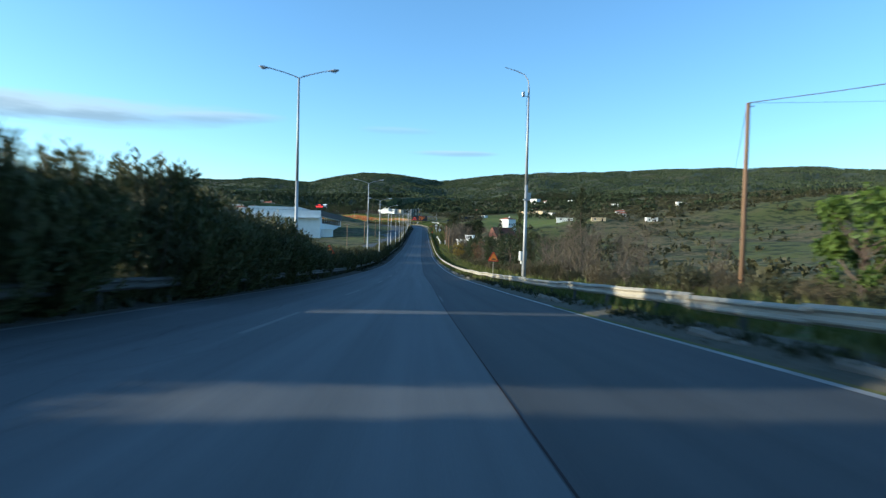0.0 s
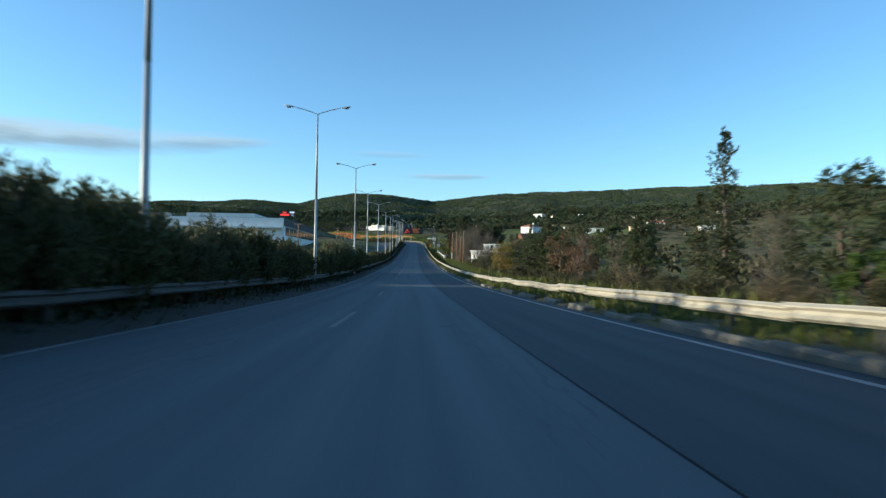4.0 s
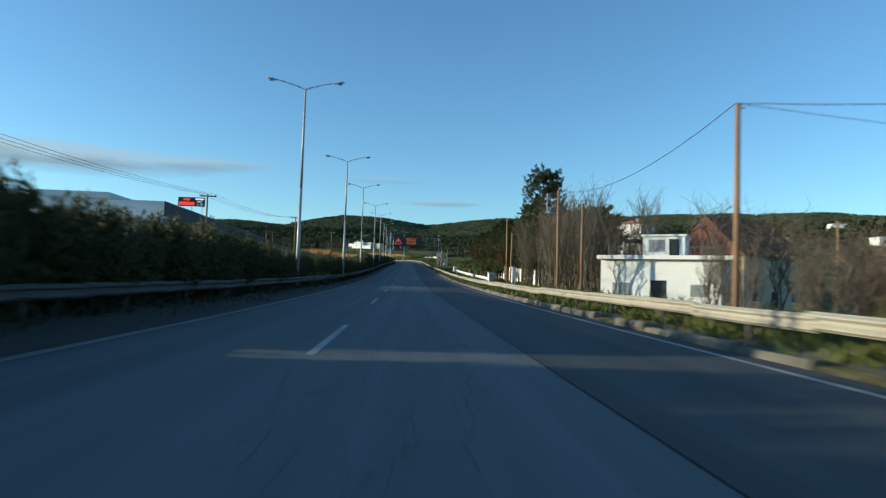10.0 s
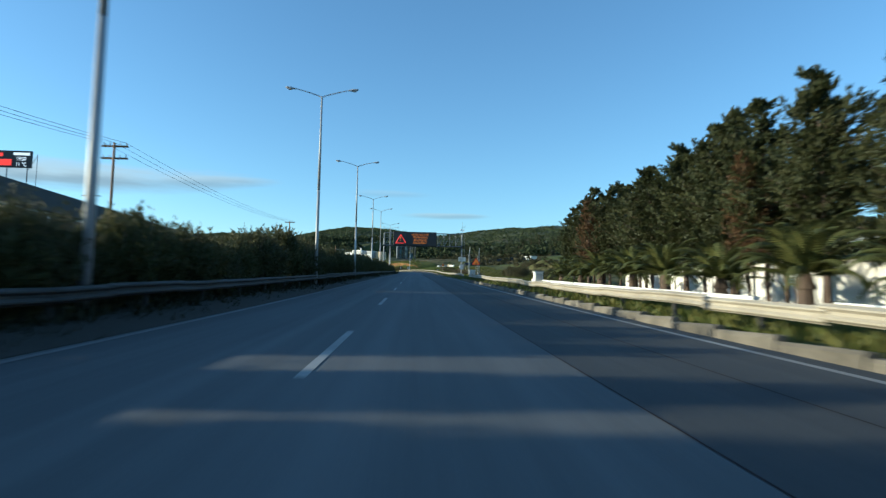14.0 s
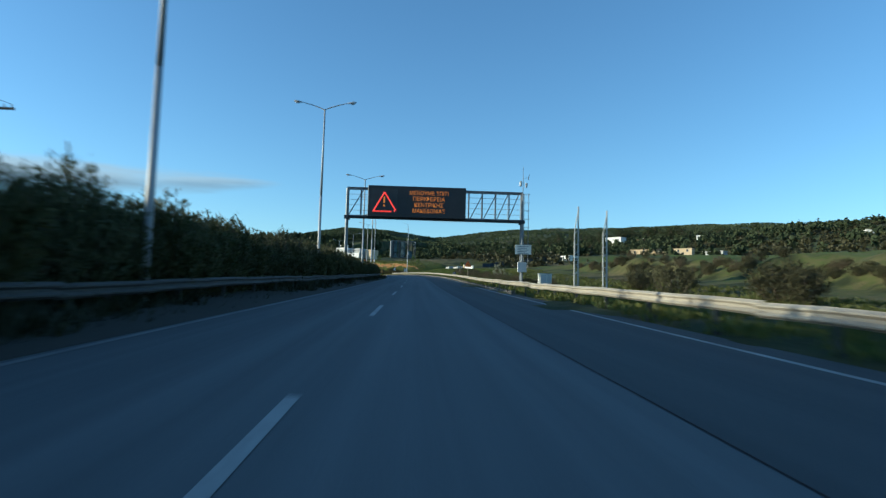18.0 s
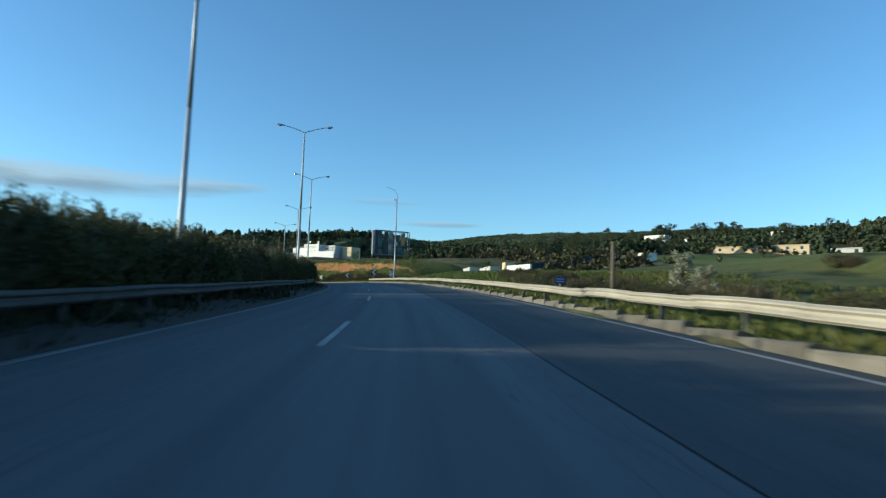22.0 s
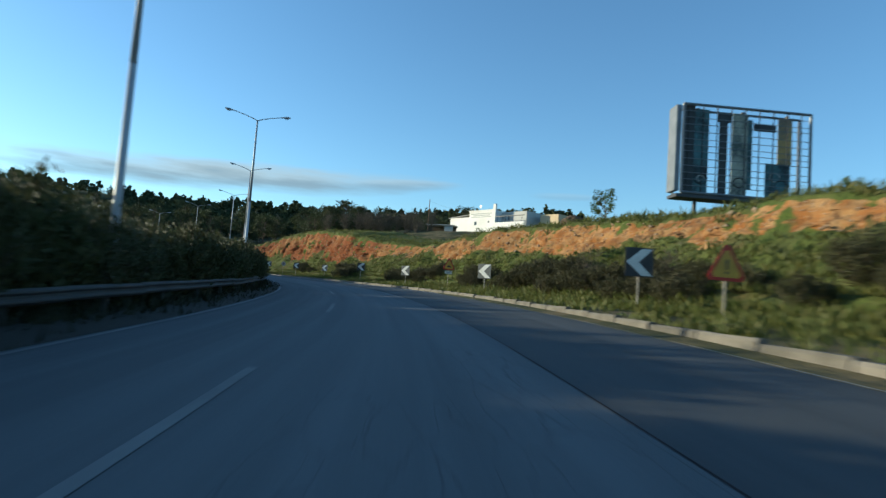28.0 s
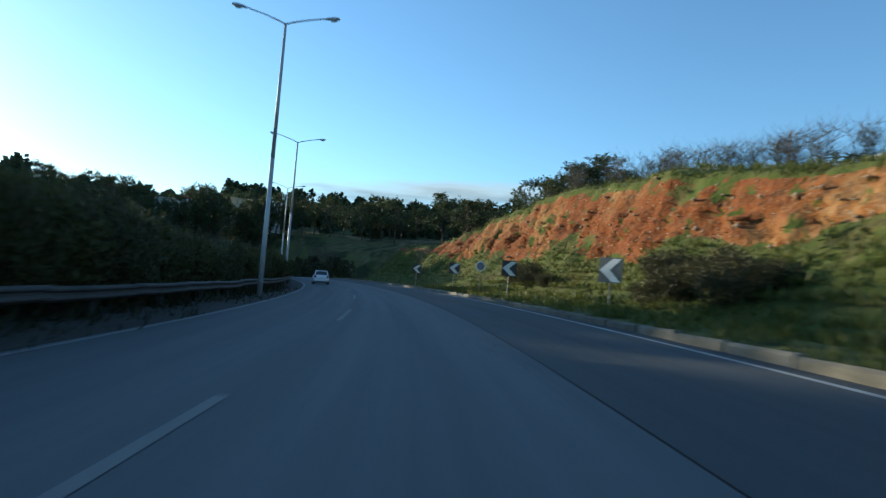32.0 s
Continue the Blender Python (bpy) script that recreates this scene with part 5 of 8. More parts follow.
part("post", tubes(((0, 0.05, -0.4), (0, 0.05, 2.5), 0.035)), "zinc", t)
part("disc", plate([(0.42 * math.cos(k * math.pi / 8), 2.25 + 0.42 * math.sin(k * math.pi / 8)) for k in range(16)], 0.02), "sign_white", t)
part("face", plate([(0.32 * math.cos(k * math.pi / 8), 2.25 + 0.32 * math.sin(k * math.pi / 8)) for k in range(16)], 0.006), "steel", t).location.y = -0.008
t = thing("notice_board", on_ground(573.5, 12.0, 0) @ Matrix.Scale(0.82, 4), "white two-part roadside notice board on posts", "traffic sign")
for x in (-0.35, 0.35):
    part("post", tubes(((x, 0.06, -0.3), (x, 0.06, 2.6), 0.035)), "zinc", t)
up_panel = part("panel", boxes((-0.65, 0, 1.85, 0.65, 0.02, 2.6)), "sign_white", t)
part("pictogram", boxes((-0.35, -0.012, 2.2, 0.1, -0.001, 2.42), (-0.1, -0.012, 2.1, 0.15, -0.001, 2.2), (-0.45, -0.012, 2.46, 0.45, -0.001, 2.5)), "sign_black", up_panel, "dark camera pictogram")
low_panel = part("panel", boxes((-0.65, 0, 1.2, 0.65, 0.02, 1.82)), "sign_white", t)
part("marks", boxes((-0.35, -0.012, 1.4, 0.3, -0.001, 1.55)), "sign_black", low_panel)


# ================= tall camera poles =================
def camera_pole(m, height=16.0):
    t = thing("camera_pole", m, "tall pale steel pole with a curved bracket and small boxes", "camera pole", "tall roadside poles")
    part("pole", tubes(((0, 0, -0.4), (0, 0, height * 0.5), 0.15, 0.12), ((0, 0, height * 0.5), (0, 0, height), 0.12, 0.07), n=12), "pole", t, smooth=True)
    bm = bmesh.new()
    pipe(bm, [(0, 0, height - 0.05), (-0.05, 0, height + 0.5), (-0.35, 0, height + 1.0), (-0.9, 0, height + 1.25), (-2.0, 0, height + 1.55)], 0.045, 0.03)
    part("bracket", bm, "pole", t)
    box_ = part("camera_box", boxes((-0.55, -0.12, height - 0.75, -0.32, 0.12, height - 0.35), bev=0.03), "lamp_shell", t, "small pale camera housing")
    part("camera_arm", tubes(((0, 0, height - 0.7), (-0.45, 0, height - 0.7), 0.03)), "pole", t)
    part("clamp", boxes((-0.2, -0.2, height * 0.42, 0.3, 0.2, height * 0.42 + 0.12), (0.1, -0.14, height * 0.42 + 0.12, 0.36, 0.14, height * 0.42 + 0.6)), "lamp_shell", t, "grey junction box")
    part("cable", tubes(((-0.16, 0, height - 0.8), (-0.14, 0, height * 0.72), 0.012), n=5), "cable", t)
    return t


camera_pole(on_ground(48, 9.3), 15.6)
camera_pole(on_ground(558.5, 8.7), 15.4)
t = thing("roadside_cabinet", on_ground(53.5, 10.2, 10), "pale metal camera cabinet on a steel post", "cabinet")
part("post", tubes(((0, 0, -0.4), (0, 0, 1.7), 0.06)), "steel", t)
part("cabinet", boxes((-0.3, -0.25, 1.7, 0.3, 0.25, 2.55), bev=0.03), "lamp_shell", t)
part("foot", boxes((-0.16, -0.16, 1.4, 0.16, 0.16, 1.7)), "grey_wall", t)
part("door", boxes((-0.24, -0.262, 1.78, 0.24, -0.25, 2.47)), "sign_white", t)

# ================= the message gantry =================
gx0, gx1 = -7.9, 11.8
t = thing("sign_gantry", stand(431.2, 0, 0.22, 0), "grey steel gantry over the road with a lit message board", "gantry")
for x in (gx0, gx1):
    col = part("column", tubes(((x, -0.45, -0.5), (x, -0.45, 10.2), 0.13, 0.12), n=10), "steel", t)
    part("column_leg", tubes(((x, 0.45, -0.5), (x, 0.45, 10.2), 0.13, 0.12), n=10), "steel", col)
    for k in range(9):
        part("rung", tubes(((x, -0.45, 0.6 + 0.8 * k), (x, 0.45, 0.9 + 0.8 * k), 0.045), n=6), "steel", col)
    part("cap", boxes((x - 0.25, -0.7, 6.75, x + 0.25, 0.7, 7.1)), "dark_steel", col)
for y in (-0.45, 0.45):
    for z in (7.1, 10.25):
        part("chord", tubes(((gx0, y, z), (gx1, y, z), 0.09), n=8), "steel", t)
part("walkway", boxes((gx0, -0.5, 6.9, gx1, 0.5, 7.0)), "dark_steel", t)
for k in range(14):
    x = gx0 + (gx1 - gx0) * k / 13
    for y in (-0.45, 0.45):
        part("upright", tubes(((x, y, 7.1), (x, y, 10.25), 0.05), n=6), "steel", t)
for x0, x1 in ((5.9, 7.4), (7.4, 8.9), (8.9, 10.2), (10.2, 11.4), (-7.7, -6.0)):
    part("brace", tubes(((x0, -0.45, 7.15), (x1, -0.45, 10.2), 0.06), n=6), "steel", t)
for z in (7.7, 8.3, 8.9, 9.5):
    part("hand_rail", tubes(((5.5, -0.5, z), (gx1, -0.5, z), 0.022), n=5), "steel", t)
    part("hand_rail", tubes(((gx0, -0.5, z), (-5.5, -0.5, z), 0.022), n=5), "steel", t)
board = part("message_board", boxes((-5.55, -0.95, 7.0, 5.35, -0.5, 10.5), bev=0.03), "sign_panel", t, "dark electronic message board")
part("pixel_field", boxes((-5.2, -0.956, 7.35, -2.3, -0.951, 10.2)), "dark_steel", board)
for a, b in (((-4.9, 7.62), (-3.72, 9.75)), ((-3.72, 9.75), (-2.45, 7.75)), ((-5.0, 7.6), (-2.9, 7.6)), ((-2.6, 7.6), (-2.45, 7.9))):
    o = tubes(((a[0], -0.965, a[1]), (b[0], -0.965, b[1]), 0.085), n=6)
    part("warning_triangle", o, "red_led", board, "glowing red triangle of lamps")
part("warning_mark", boxes((-3.83, -0.965, 8.55, -3.65, -0.955, 9.25), (-3.83, -0.965, 8.15, -3.65, -0.955, 8.35)), "amber_led", board, "glowing amber exclamation mark")
for row, (text, z) in enumerate((("ΜΕΝΟΥΜΕ ΣΠΙΤΙ", 9.55), ("ΠΕΡΙΦΕΡΕΙΑ", 8.9), ("ΚΕΝΤΡΙΚΗΣ", 8.22), ("ΜΑΚΕΔΟΝΙΑΣ", 7.55))):
    o = letters(text, 0.62, "amber_led", board, 1.22, z, -0.962, "text_line", "CENTER", "glowing amber letters")
    wide = max(v.co.x for v in o.data.vertices) - min(v.co.x for v in o.data.vertices)
    o.scale.x = (4.3, 3.55, 3.2, 3.6)[row] / wide
# caged ladder, mast and boxes on the roadside column
for x in (12.05, 12.55):
    part("ladder_rail", tubes(((x, 0, 1.8), (x, 0, 10.2), 0.03), n=6), "steel", t)
for k in range(9):
    z = 2.6 + 0.95 * k
    bm = bmesh.new()
    pipe(bm, [(11.95 + 0.38 + 0.38 * math.cos(a), 0.38 * math.sin(a), z) for a in [q * math.pi / 4 for q in range(9)]], 0.015, 0.015, 4)
    part("ladder_hoop", bm, "steel", t)
part("mast", tubes(((gx1 + 0.1, 0, 10.2), (gx1 + 0.1, 0, 13.4), 0.05, 0.02), n=6), "steel", t)
part("wind_gauge", tubes(((gx1 + 0.1, 0, 12.0), (gx1 + 0.75, 0, 12.2), 0.02), ((gx1 + 0.7, 0, 11.9), (gx1 + 0.8, 0, 12.5), 0.04), n=5), "steel", t)
part("antenna", boxes((gx1 - 0.3, -0.1, 11.1, gx1 - 0.05, 0.1, 11.7), (gx1 + 0.35, -0.1, 11.0, gx1 + 0.6, 0.1, 11.5), bev=0.03), "lamp_shell", t)
part("notice_plate", boxes((11.0, -0.68, 3.3, 12.8, -0.62, 4.35)), "sign_white", t, "white plate with unreadable lines")
for k in range(5):
    part("notice_line", boxes((11.25, -0.69, 4.12 - 0.19 * k, 12.5 - 0.2 * (k % 2), -0.681, 4.2 - 0.19 * k)), "steel", t)
part("control_box", boxes((11.3, -0.75, 1.3, 12.3, -0.5, 2.4), bev=0.02), "lamp_shell", t, "pale grey control box")
for x, s in ((14.2, 431.0), (15.0, 432.2)):
    c = thing("roadside_cabinet", on_ground(s, x, 8), "white metal control cabinet beside the gantry", "cabinet", "gantry cabinets")
    part("body", boxes((-0.4, -0.4, 0, 0.4, 0.4, 1.45), bev=0.02), "sign_white", c)
    part("roof", boxes((-0.46, -0.46, 1.45, 0.46, 0.46, 1.53)), "lamp_shell", c)
    part("door", boxes((-0.33, -0.415, 0.12, 0.33, -0.401, 1.38)), "lamp_shell", c)

# two lattice posts in the field
for s, lat, h in ((407.6, 12.0, 6.3), (407.2, 14.0, 6.2)):
    t = thing("lattice_post", on_ground(s, lat, 8), "pale narrow lattice post standing in the field", "post", "lattice posts")
    part("leg", tubes(((0, 0, -0.3), (0, 0, h), 0.07, 0.055), n=8), "shutter", t)
    part("leg", tubes(((-0.28, 0, -0.3), (-0.28, 0, h * 0.74), 0.06, 0.05), n=8), "shutter", t)
    for k in range(6):
        z = 0.5 + 0.75 * k
        part("rung", tubes(((-0.28, 0, z), (0, 0, z + (0.3 if k % 2 else 0)), 0.03), n=5), "shutter", t)
    part("strut", tubes(((-0.28, 0, h * 0.72), (0, 0, h * 0.95), 0.035), n=6), "shutter", t)


# ================= utility poles and wires =================
def utility_pole(m, height, arms=0, lean=0.0):
    t = thing("utility_pole", m @ pose(0, 0, 0, 0, lean, 0), "brown weathered wooden utility pole" + (" with crossarms" if arms else ""), "utility pole", "utility poles")
    part("pole", tubes(((0, 0, -0.5), (0, 0, height), 0.13, 0.09), n=10), "wood_pole", t, smooth=True)
    for k in range(arms):
        z = height - 0.25 - 0.95 * k
        arm = part("crossarm", boxes((-1.0, 0.09, z - 0.07, 1.0, 0.2, z + 0.07)), "wood_pole", t)
        for x in (-0.85, -0.4, 0.4, 0.85):
            part("insulator", tubes(((x, 0.14, z + 0.07), (x, 0.14, z + 0.28), 0.05, 0.03), n=6), "shutter", arm, "pale insulator")
    if not arms:
        part("insulator", tubes(((0.12, 0, height - 0.15), (0.28, 0, height - 0.15), 0.03), n=6), "shutter", t, "pale insulator")
    return t


def wire(a, b, sag, r=0.012, label="thin black overhead wire between poles"):
    a, b = Vector(a), Vector(b)
    pts = [a.lerp(b, k / 10) - Vector((0, 0, 4 * sag * (k / 10) * (1 - k / 10))) - a for k in range(11)]
    bm = bmesh.new()
    pipe(bm, pts, r, r, 5)
    me = bpy.data.meshes.new("overhead_wire")
    bm.to_mesh(me); bm.free()
    me.materials.append(M["cable"])
    ob = new("overhead_wire", me)
    ob.location = a
    return tagged(ob, label, "cable", "overhead wires")


def ptop(s, lat, up):
    p = at(s, lat)
    return Vector((p.x, p.y, p.z + up))


RIGHT_POLES = ((28.5, 16.3, 9.6), (246, 34, 6.5), (222, 12.0, 8.0), (245.5, 13.2, 7.0), (249.5, 12.4, 8.5), (272.5, 12.6, 6.2), (280, 13.4, 8.6))
tops = []
for s, lat, up in RIGHT_POLES:
    m = on_ground(s, lat)
    tp = ptop(s, lat, up)
    utility_pole(m, tp.z - m.translation.z, 0, random.uniform(-1, 1.2))
    tops.append(tp)
wire(tops[0], ptop(-12, 34, 7.2), 0.8, 0.022)
wire(tops[0], ptop(75, 40, 9), 1.0)
wire(tops[0], ptop(28.5, 70, 15), 0.8, 0.008)
wire(tops[2], ptop(200, 30, 4.6), 0.7, 0.018)
wire(tops[2], tops[4], 1.2, 0.016)
wire(tops[4], tops[6], 0.5, 0.012)
wire(tops[2], ptop(215, 40, 4.5), 0.4, 0.012)
t = thing("pole_bracket", on_ground(249.5, 11.4), "small square steel frame fixed to a pole", "bracket")
t.location.z = tops[4].z - 1.9
part("frame", tubes(((0, 0, 0), (0.95, 0, 0), 0.03), ((0, 0, 0), (0, 0, 1.6), 0.03), ((0, 0, 1.6), (0.95, 0, 1.6), 0.03), n=5), "steel", t)
LEFT_POLES = ((209.7, -24, 8.7, 1), (273.4, -24, 9.6, 1), (326, -23.2, 10.6, 2), (400, -25, 10.5, 1))
ltops = []
for s, lat, up, arms in LEFT_POLES:
    m = on_ground(s, lat)
    tp = ptop(s, lat, up)
    utility_pole(m, tp.z - m.translation.z, arms)
    ltops.append(tp)
for a, b in zip(ltops, ltops[1:]):
    for d in (-0.85, 0.0, 0.85):
        wire(a + Vector((d, 0, 0)), b + Vector((d, 0, 0)), 0.9, 0.014)
for s, lat, up in ((313, -26, 7.0), (304, -27, 6.6), (336, -30, 7.5), (343, -29, 6.6)):
    m = on_ground(s, lat)
    tp = ptop(s, lat, up)
    t = thing("yard_lamp", m, "short rusty yard lamp post behind the hedge", "lamp post", "yard lamp posts")
    part("post", tubes(((0, 0, -0.3), (0, 0, tp.z - m.translation.z), 0.09, 0.06)), "wood_pole", t)
    part("arm", tubes(((-0.9, 0, tp.z - m.translation.z), (0.9, 0, tp.z - m.translation.z), 0.04)), "steel", t)


# ================= buildings =================
def window(parent, x, z, w, h, y, bars=False, mat="glass"):
    """A framed window in a wall whose outside faces -y, with its frame, pane and sill."""
    f = part("window", boxes((x, y - 0.02, z, x + 0.06, y + 0.08, z + h), (x + w - 0.06, y - 0.02, z, x + w, y + 0.08, z + h), (x + 0.06, y - 0.02, z + h - 0.06, x + w - 0.06, y + 0.08, z + h), (x + 0.06, y - 0.02, z, x + w - 0.06, y + 0.08, z + 0.06)), "shutter", parent, "framed window")
    part("pane", boxes((x + 0.06, y - 0.006, z + 0.06, x + w - 0.06, y + 0.03, z + h - 0.06)), mat, f)
    part("sill", boxes((x - 0.06, y - 0.1, z - 0.08, x + w + 0.06, y + 0.02, z)), "white_wall", f)
    if bars:
        part("grille", boxes(*[(x + 0.1 + k * (w - 0.2) / 8, y - 0.07, z + 0.02, x + 0.12 + k * (w - 0.2) / 8, y - 0.05, z + h) for k in range(9)], (x, y - 0.05, z + h * 0.33, x + w, y - 0.035, z + h * 0.33 + 0.02), (x, y - 0.05, z + h * 0.66, x + w, y - 0.035, z + h * 0.66 + 0.02)), "steel", f, "iron window grille")
    return f


def house(m, w, d, h, wall="white_wall", roof="flat", storeys=1, label="small white plastered house with a flat roof", group="hillside houses", roof_mat="roof_tile", nwin=3, pitch=0.22, deep=1.5):
    """A plain house: walls, roof, windows and a door on the side that faces the road (-y) and on its flank."""
    t = thing("house", m, label, "house", group)
    part("wall", boxes((-w / 2, 0, -deep, w / 2, d, h)), wall, t)
    if roof == "flat":
        part("roof", boxes((-w / 2 - 0.25, -0.3, h + 0.002, w / 2 + 0.25, d + 0.25, h + 0.25)), wall, t)
    elif roof == "gable":
        bm = bmesh.new()
        e, r = 0.35, h + d * pitch
        v = [bm.verts.new(c) for c in ((-w / 2 - e, -e, h), (w / 2 + e, -e, h), (w / 2 + e, d + e, h), (-w / 2 - e, d + e, h), (-w / 2 - e, d / 2, r), (w / 2 + e, d / 2, r))]
        for f in ((0, 1, 5, 4), (1, 2, 5), (2, 3, 4, 5), (3, 0, 4), (3, 2, 1, 0)):
            bm.faces.new([v[k] for k in f])
        part("roof", bm, roof_mat, t, "steep red-brown tiled roof")
        for q in range(9):
            y = -e + (d / 2 + e) * (q + 1) / 10
            z = h + (r - h) * (q + 1) / 10
            part("roof_batten", boxes((-w / 2 - e, y - 0.1, z, w / 2 + e, y + 0.02, z + 0.07)), roof_mat, t)
    else:
        bm = bmesh.new()
        e, r = 0.4, h + min(w, d) * pitch
        v = [bm.verts.new(c) for c in ((-w / 2 - e, -e, h), (w / 2 + e, -e, h), (w / 2 + e, d + e, h), (-w / 2 - e, d + e, h), (-w / 2 + 0.3 * d, d / 2, r), (w / 2 - 0.3 * d, d / 2, r))]
        for f in ((0, 1, 5, 4), (1, 2, 5), (2, 3, 4, 5), (3, 0, 4), (3, 2, 1, 0)):
            bm.faces.new([v[k] for k in f])
        part("roof", bm, roof_mat, t, "red tiled hip roof")
        part("chimney", boxes((w * 0.2, d * 0.5, h, w * 0.2 + 0.5, d * 0.5 + 0.5, r + 0.7)), wall, t)
    hs = h / storeys
    for q in range(storeys):
        for k in range(nwin):
            x = -w / 2 + w * (k + 0.5) / nwin - 0.5
            if q == 0 and k == nwin // 2:
                part("door", boxes((x, -0.03, 0, x + 1.0, 0.03, 2.0)), "opening", t)
            else:
                window(t, x, q * hs + 0.9, 1.0, 1.1, 0)
    return t


# the white single-storey house with a roof room beside the road
p = at(249.2, 21.3)
gz_ = lands(p.x, p.y)
rz = p.z + 3.35 - gz_
t = thing("white_house", pose(p.x, p.y, gz_, 0, 0, heading(249) - 30), "abandoned white plastered house with a roof room", "house")
for q in ((-5.2, 0, -0.8, -2.0, 7, rz - 0.3), (-2.0, 0, 2.15, 1.0, 0.25, rz - 0.3), (0.2, 0, -0.8, 1.0, 7, 2.15), (1.0, 0, -0.8, 4.3, 7, rz - 0.3), (4.3, 0.9, -0.8, 5.2, 7, rz - 0.3), (-2.0, 2.6, -0.8, 1.0, 2.8, rz - 0.3), (-2.0, 0, -0.8, -1.1, 0.25, 2.15)):
    part("wall", boxes(q), "white_wall", t)
part("porch_floor", boxes((-2.0, 0.25, -0.8, 0.2, 2.6, 0.06)), "grey_wall", t)
part("door", boxes((-1.1, 0.3, 0.06, 0.2, 0.36, 2.1)), "opening", t, "dark open doorway")
part("roof", boxes((-5.45, -0.55, rz - 0.3, 5.5, 7.3, rz + 0.02)), "white_wall", t, "white roof slab with overhang")
window(t, -4.2, 0.85, 1.5, 1.05, 0, True, "shutter")
window(t, 2.0, 0.85, 1.35, 1.0, 0, True, "shutter")
part("plinth", boxes((-5.25, -0.1, -0.8, -1.1, 0, 0.1), (0.2, -0.1, -0.8, 4.3, 0, 0.1)), "grey_wall", t)
room = part("roof_room", boxes((-1.9, 1.2, rz + 0.03, 1.5, 5.2, rz + 1.75)), "white_wall", t)
part("room_roof", boxes((-2.05, 1.05, rz + 1.75, 1.65, 5.35, rz + 1.9)), "white_wall", room)
part("room_door", boxes((0.25, 1.17, rz + 0.05, 1.05, 1.23, rz + 1.5)), "opening", room, "dark open doorway")
window(t, -1.4, rz + 0.4, 1.3, 1.05, 1.2, True, "shutter")
part("canopy", boxes((-5.0, 1.6, rz + 1.45, -2.1, 5.0, rz + 1.55)), "dark_steel", t, "dark terrace canopy")
for x in (-4.9, -3.6):
    part("canopy_post", tubes(((x, 1.7, rz), (x, 1.7, rz + 1.45), 0.04)), "steel", t)
part("terrace_rail", tubes(((1.7, 0.2, rz + 0.75), (5.2, 0.2, rz + 0.75), 0.025), *[((1.7 + 0.58 * k, 0.2, rz), (1.7 + 0.58 * k, 0.2, rz + 0.75), 0.02) for k in range(7)], n=5), "steel", t)
gz_ = lands(43, 262)
house(pose(43, 262, gz_, 0, 0, 20), 9.5, 9.5, 1.4 - gz_, "cream_wall", "gable", 1, "barn with a steep red-brown tiled roof behind bare trees", "roadside houses", "roof_brown", pitch=0.49)
gz_ = lands(52, 323)
house(pose(55.5, 323, gz_, 0, 0, 40), 6.2, 6.2, 11.6 - gz_, "white_wall", "hip", 3, "white house with a low tiled roof on the slope", "roadside houses", pitch=0.16)

# yard wall, white kerb and white building behind the cypress row
t = thing("yard_wall", on_ground(310, 19.5), "white plastered yard wall behind the cypress trunks", "wall")
inv = t.matrix_world.inverted()
for k in range(2, 11):
    s0 = 276 + 5.2 * k
    v, f = [], []
    for s in (s0, s0 + 5.1):
        for lat, up in ((19.4, -1.2), (19.4, 2.2 + 0.3 * (k % 3 == 1)), (19.65, 2.2 + 0.3 * (k % 3 == 1)), (19.65, -1.2)):
            v.append(inv @ at(s, lat, up))
    f = [(0, 1, 5, 4), (1, 2, 6, 5), (2, 3, 7, 6), (0, 3, 2, 1), (4, 5, 6, 7)]
    hang("panel", mesh_of("panel", v, f, M["white_wall"]), t)
t = thing("garden_kerb", on_ground(305, 11), "low whitewashed garden kerb wall along the verge", "wall")
inv = t.matrix_world.inverted()
for k in range(15):
    s0 = 280 + 3.6 * k
    if k in (4,):
        continue
    v = [inv @ at(s, lat, up) for s in (s0, s0 + 3.45) for lat, up in ((10.9, -0.2), (10.9, 0.62), (11.15, 0.62), (11.15, -0.2))]
    hang("block", mesh_of("block", v, [(0, 1, 5, 4), (1, 2, 6, 5), (2, 3, 7, 6), (0, 3, 2, 1), (4, 5, 6, 7)], M["white_wall"]), t)
for s, lat, h in ((275.2, 10.6, 1.0), (329.5, 10.6, 1.0)):
    c = thing("meter_cabinet", on_ground(s, lat, 5), "small white concrete meter cabinet beside the road", "cabinet", "meter cabinets")
    part("body", boxes((-0.35, -0.3, 0, 0.35, 0.3, h + 0.1), bev=0.02), "white_wall", c)
    part("door", boxes((-0.25, -0.315, 0.15, 0.25, -0.301, h - 0.05)), "shutter", c)
    part("cap", boxes((-0.42, -0.37, h + 0.1, 0.42, 0.37, h + 0.18)), "grey_wall", c)
c = thing("gate_pillar", on_ground(270.5, 12.6), "whitewashed gate pillar beside the road", "pillar")
part("shaft", boxes((-0.22, -0.22, -0.2, 0.22, 0.22, 1.9), bev=0.02), "white_wall", c)
part("cap", boxes((-0.28, -0.28, 1.9, 0.28, 0.28, 2.0), bev=0.02), "white_wall", c)

# the hall behind the median with its lit advertising board
hz = lands(-70, 345)
t = thing("commercial_hall", pose(-50, 338, hz), "long commercial hall with white front and dark sloping fascia", "building")
H = 14.3 - hz
part("wall", boxes((-46, 0, -2, 0, 100, H - 3.2)), "white_wall", t)
part("fascia", boxes((-46.4, 0.6, H - 3.2, 0.5, 100.4, H)), "roof_dark", t, "dark flat fascia")
